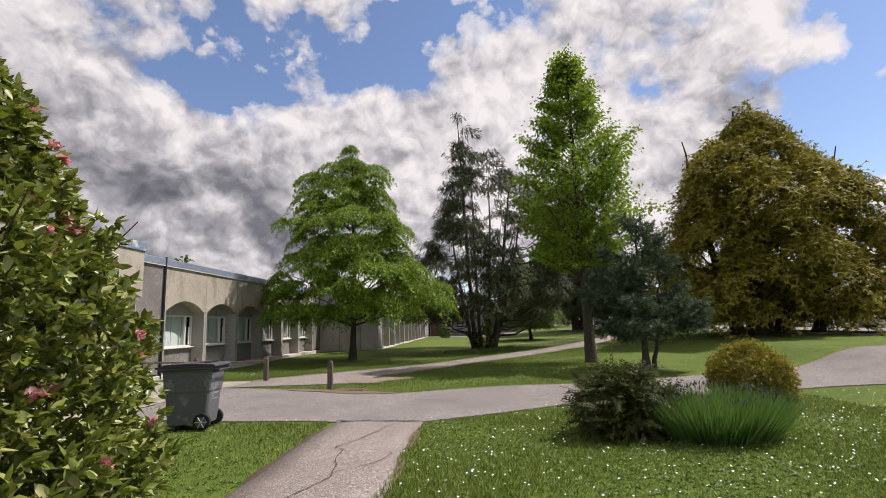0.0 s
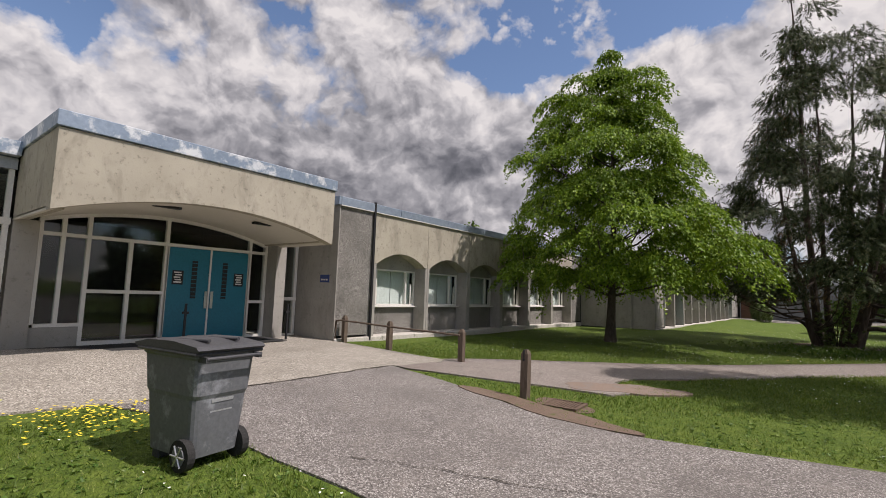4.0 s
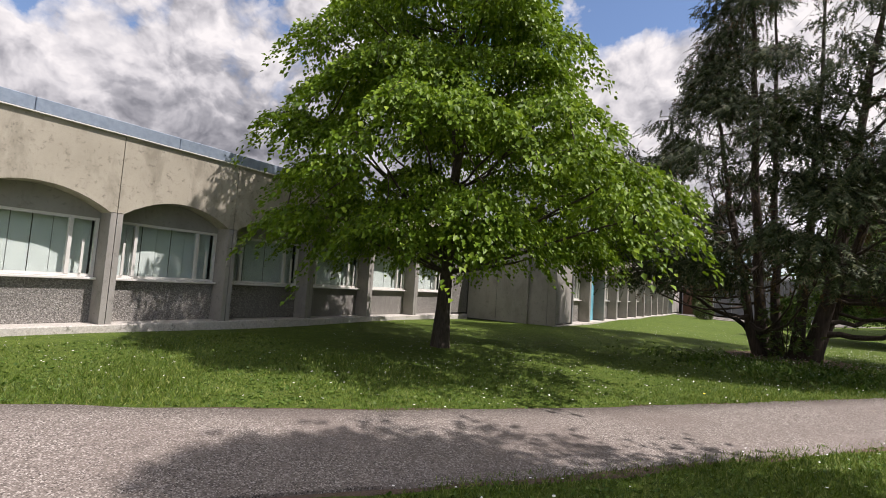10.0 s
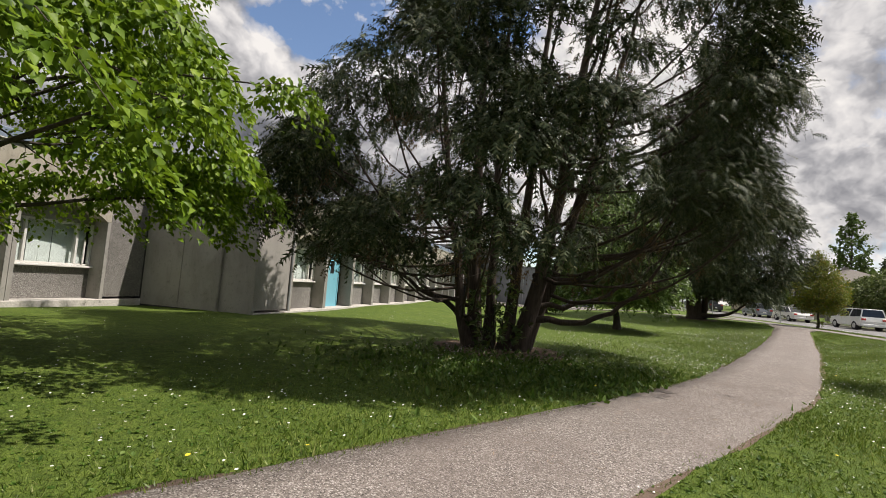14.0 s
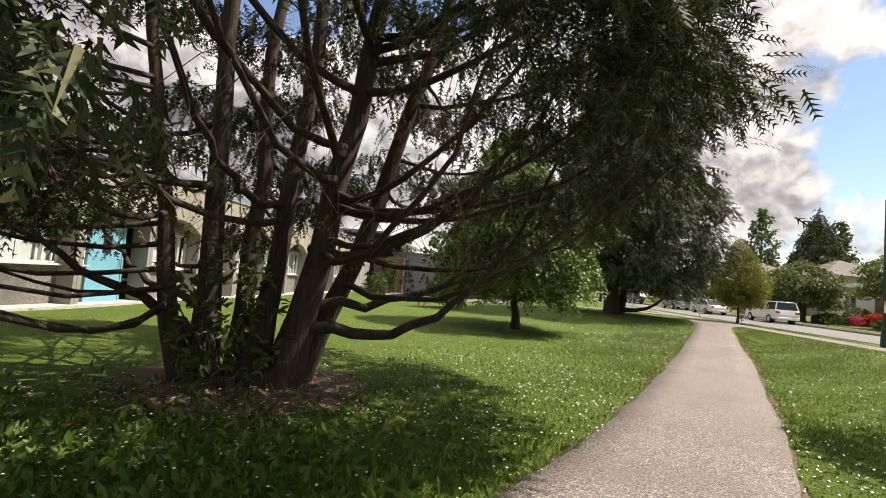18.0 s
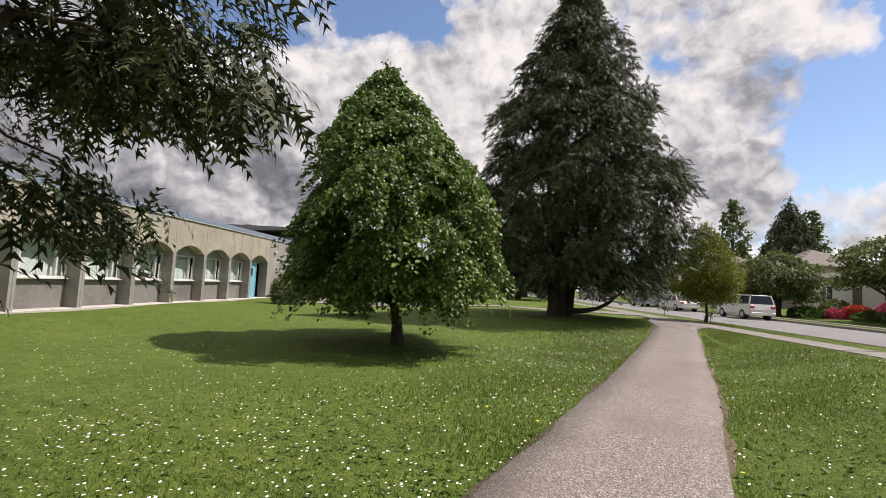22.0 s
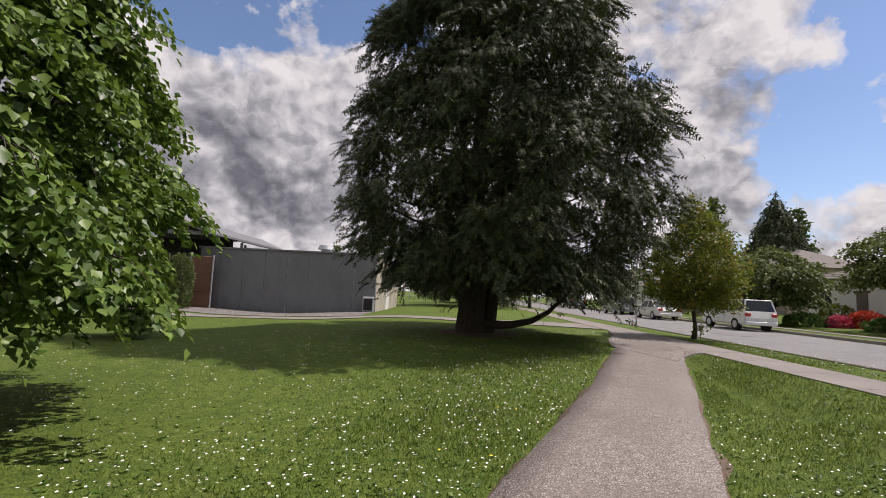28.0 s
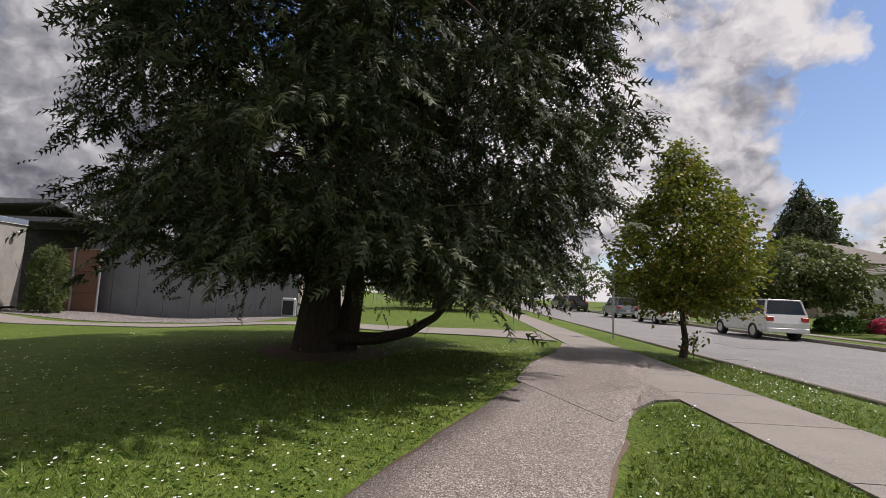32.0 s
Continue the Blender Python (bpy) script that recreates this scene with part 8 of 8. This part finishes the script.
def lawn_points(n, seed):
    """Random lawn places, densest beside the path and the drive."""
    r = np.random.default_rng(seed)
    out = []
    s = r.uniform(13.5, 51.0, n)
    off = r.choice([-1, 1], n) * (0.9 + np.abs(r.normal(0, 2.1, n)))
    out.append(np.c_[path_x(s) + off, s])
    k = n // 3
    out.append(np.c_[r.uniform(-6.9, 6.5, k), 2.2 + 5.8 * r.beta(1.1, 1.0, k)])
    out.append(np.c_[r.uniform(-1.0, 6.0, k), r.uniform(2.2, 9.3, k)])
    out.append(np.c_[r.uniform(-9.0, 4.0, k), r.uniform(11.0, 19.0, k)])
    p = np.concatenate(out)
    return p[~paved(p[:, 0], p[:, 1])], r


def grass():
    p, r = lawn_points(270000, 5)
    n = len(p)
    tall = 0.55 + 0.5 * np.sin(p[:, 0] * 1.3 + np.sin(p[:, 1] * 0.8) * 2) * np.sin(p[:, 1] * 1.1) + r.normal(0, 0.25, n)
    h = np.clip(0.026 + 0.034 * tall, 0.018, 0.1) * r.uniform(0.7, 1.3, n)
    P = np.c_[p, height(p[:, 0], p[:, 1]) - 0.004]
    D = r.normal(0, 0.55, (n, 3)) * np.array([1, 1, 0]) + np.array([0, 0, 1.0])
    blade = (np.array([(-0.09, 0, 0), (0.09, 0, 0), (0.02, 1, 0.12)]), np.array([(0, 1, 2)]))
    V, F = scatter(blade, P, frames_for(D, r), h)
    tagged(raw("grass", V, F, M_BLADE), "short uneven green grass blades", "grass", kind="stuff")
    # broad weeds and clover
    p, r = lawn_points(17000, 6)
    n = len(p)
    c = np.repeat(np.arange(n), 4)
    P = np.c_[p, height(p[:, 0], p[:, 1])][c]
    D = r.normal(0, 1, (len(c), 3)) * np.array([1, 1, 0.1]) + np.array([0, 0, 0.45])
    V, F = scatter(LEAF_OVATE, P, frames_for(D, r, flat=0.6), 0.018 + 0.05 * r.beta(1.2, 3.0, len(c)))
    tagged(raw("lawn_weeds", V, F, leaf_mat("weed_leaves", (0.05, 0.11, 0.014), (0.115, 0.195, 0.03), 0.25, 0.45, (0.24, 0.31, 0.08), 1.0, gloss=0.35)), "clover and dandelion leaves in the lawn", "weeds", kind="stuff")
    # taller weeds in the cedar's shade
    r = np.random.default_rng(8)
    n = 4600
    P = np.c_[r.normal(1.0, 1.5, n), 26.4 + r.normal(0, 1.1, n), np.zeros(n)]
    P = P[~paved(P[:, 0], P[:, 1])]
    P[:, 2] = height(P[:, 0], P[:, 1])
    D = r.normal(0, 0.6, P.shape) + np.array([0, 0, 0.9])
    V, F = scatter(template_leaf(0.22, 0.12, 0.3), P, frames_for(D, r, flat=0.4), r.uniform(0.045, 0.13, len(P)))
    tagged(raw("shade_weeds", V, F, MATS["weed_leaves"]), "broad-leaved weeds in the cedar's shade", "weeds", kind="stuff")


def daisies():
    r = np.random.default_rng(9)
    n = 22000
    y = r.uniform(15, 52, n)
    x = path_x(y) + np.where(r.uniform(0, 1, n) < 0.72, -0.95 - np.abs(r.normal(0, 4.6, n)), 0.95 + np.abs(r.normal(0, 2.6, n)))
    drift = np.sin(x * 0.8 + 2) * np.sin(y * 0.55) + 0.6 * np.sin(x * 0.31 + y * 0.43)
    keep = (r.uniform(-1.4, 1.3, n) < drift) & ((y > 26) | (r.uniform(0, 1, n) < 0.35))
    p = np.c_[x, y][keep]
    q = np.c_[r.uniform(-6, 7, 2600), r.uniform(2.5, 9.4, 2600)]
    q = q[(q[:, 0] > -0.8) & (r.uniform(0, 1, 2600) < 0.7) | (r.uniform(0, 1, 2600) < 0.12)]
    p = np.concatenate([p, q])
    p = p[~paved(p[:, 0], p[:, 1])]
    n = len(p)
    P = np.c_[p, height(p[:, 0], p[:, 1]) + r.uniform(0.05, 0.09, n)]
    a = np.arange(6) * math.pi / 3
    disc = (np.c_[np.cos(a), np.sin(a) , np.where(np.arange(6) % 2, 0.15, 0.0)], np.array([(0, 1, 2, 3), (0, 3, 4, 5)]))
    T = frames_for(np.tile([[0.0, 1.0, 0.0]], (n, 1)) + r.normal(0, 0.25, (n, 3)), r, flat=0.97)
    V, F = scatter(disc, P, T, r.uniform(0.008, 0.0135, n))
    tagged(raw("daisies", V, F, M_DAISY), "small white daisies scattered over the lawn", "daisies", kind="stuff")
    m = 240
    p = np.c_[r.normal(-6.05, 0.45, m), r.normal(7.0, 0.35, m)]
    p = p[(p[:, 0] > -6.7)]
    s = r.uniform(20, 44, 26)
    p = np.concatenate([p, np.c_[path_x(s) + r.choice([-1, 1], 26) * r.uniform(1.0, 2.2, 26), s]])
    P = np.c_[p, height(p[:, 0], p[:, 1]) + 0.08]
    V, F = scatter(disc, P, frames_for(np.tile([[0.0, 1.0, 0.0]], (len(p), 1)) + r.normal(0, 0.2, (len(p), 3)), r, flat=0.97), r.uniform(0.012, 0.022, len(p)))
    tagged(raw("buttercups", V, F, M_YELLOW), "yellow buttercups and dandelions in the grass", "flowers", kind="stuff")


def crack(points, seed, width=0.014, lift=0.03):
    line = np.array(rough_line(points, seed, 0.09, 0.07))
    t = np.gradient(line, axis=0)
    t /= np.linalg.norm(t, axis=1, keepdims=True) + 1e-9
    nn = np.c_[-t[:, 1], t[:, 0]]
    r = np.random.default_rng(seed)
    w = width * r.uniform(0.3, 1.0, len(line))[:, None]
    A, B = line + nn * w, line - nn * w
    z = height(line[:, 0], line[:, 1]) + lift
    V = np.stack([np.c_[A, z], np.c_[B, z]], 1).reshape(-1, 3)
    i = np.arange(len(line) - 1) * 2
    tagged(raw("crack", V, np.c_[i, i + 1, i + 3, i + 2], mat("crack_soil", (0.045, 0.04, 0.033), (0.075, 0.065, 0.05), 6, 60, 0.95)), "dark crack in the paving", "crack", kind="structure")


grass()
daisies()
crack([(-1.9, 4.0), (-1.5, 5.0), (-1.75, 6.2), (-1.3, 7.6)], 1, 0.01)
crack([(-1.55, 5.1), (-1.2, 5.4), (-1.05, 5.9)], 6, 0.007)
crack([(-2.3, 7.78), (-1.5, 7.74), (-0.95, 7.76)], 2, 0.03)
crack([(-6.5, 7.6), (-6.5, 9.5), (-6.5, 11.7)], 3, 0.025)
crack([(-6.3, 12.2), (-5.2, 13.0), (-4.2, 13.5), (-3.6, 14.3)], 4, 0.015)
crack([(-3.5, 8.2), (-1.5, 9.1), (0.5, 9.6), (3.5, 10.4)], 5, 0.008)
# fallen twigs and leaves by the path under the cedar
r_t = np.random.default_rng(21)
n = 260
s = r_t.uniform(22, 31, n)
P = np.c_[path_x(s) + r_t.uniform(-1.0, 0.8, n), s, np.zeros(n)]
P[:, 2] = height(P[:, 0], P[:, 1]) + 0.03
V, F = scatter(template_leaf(0.06, 0, 0.02), P, frames_for(r_t.normal(0, 1, (n, 3)) * np.array([1, 1, 0.02]), r_t, flat=0.95), r_t.uniform(0.03, 0.12, n))
tagged(raw("leaf_litter", V, F, MATS["bark_chip"]), "brown twigs and needles fallen on the path", "litter", kind="stuff")
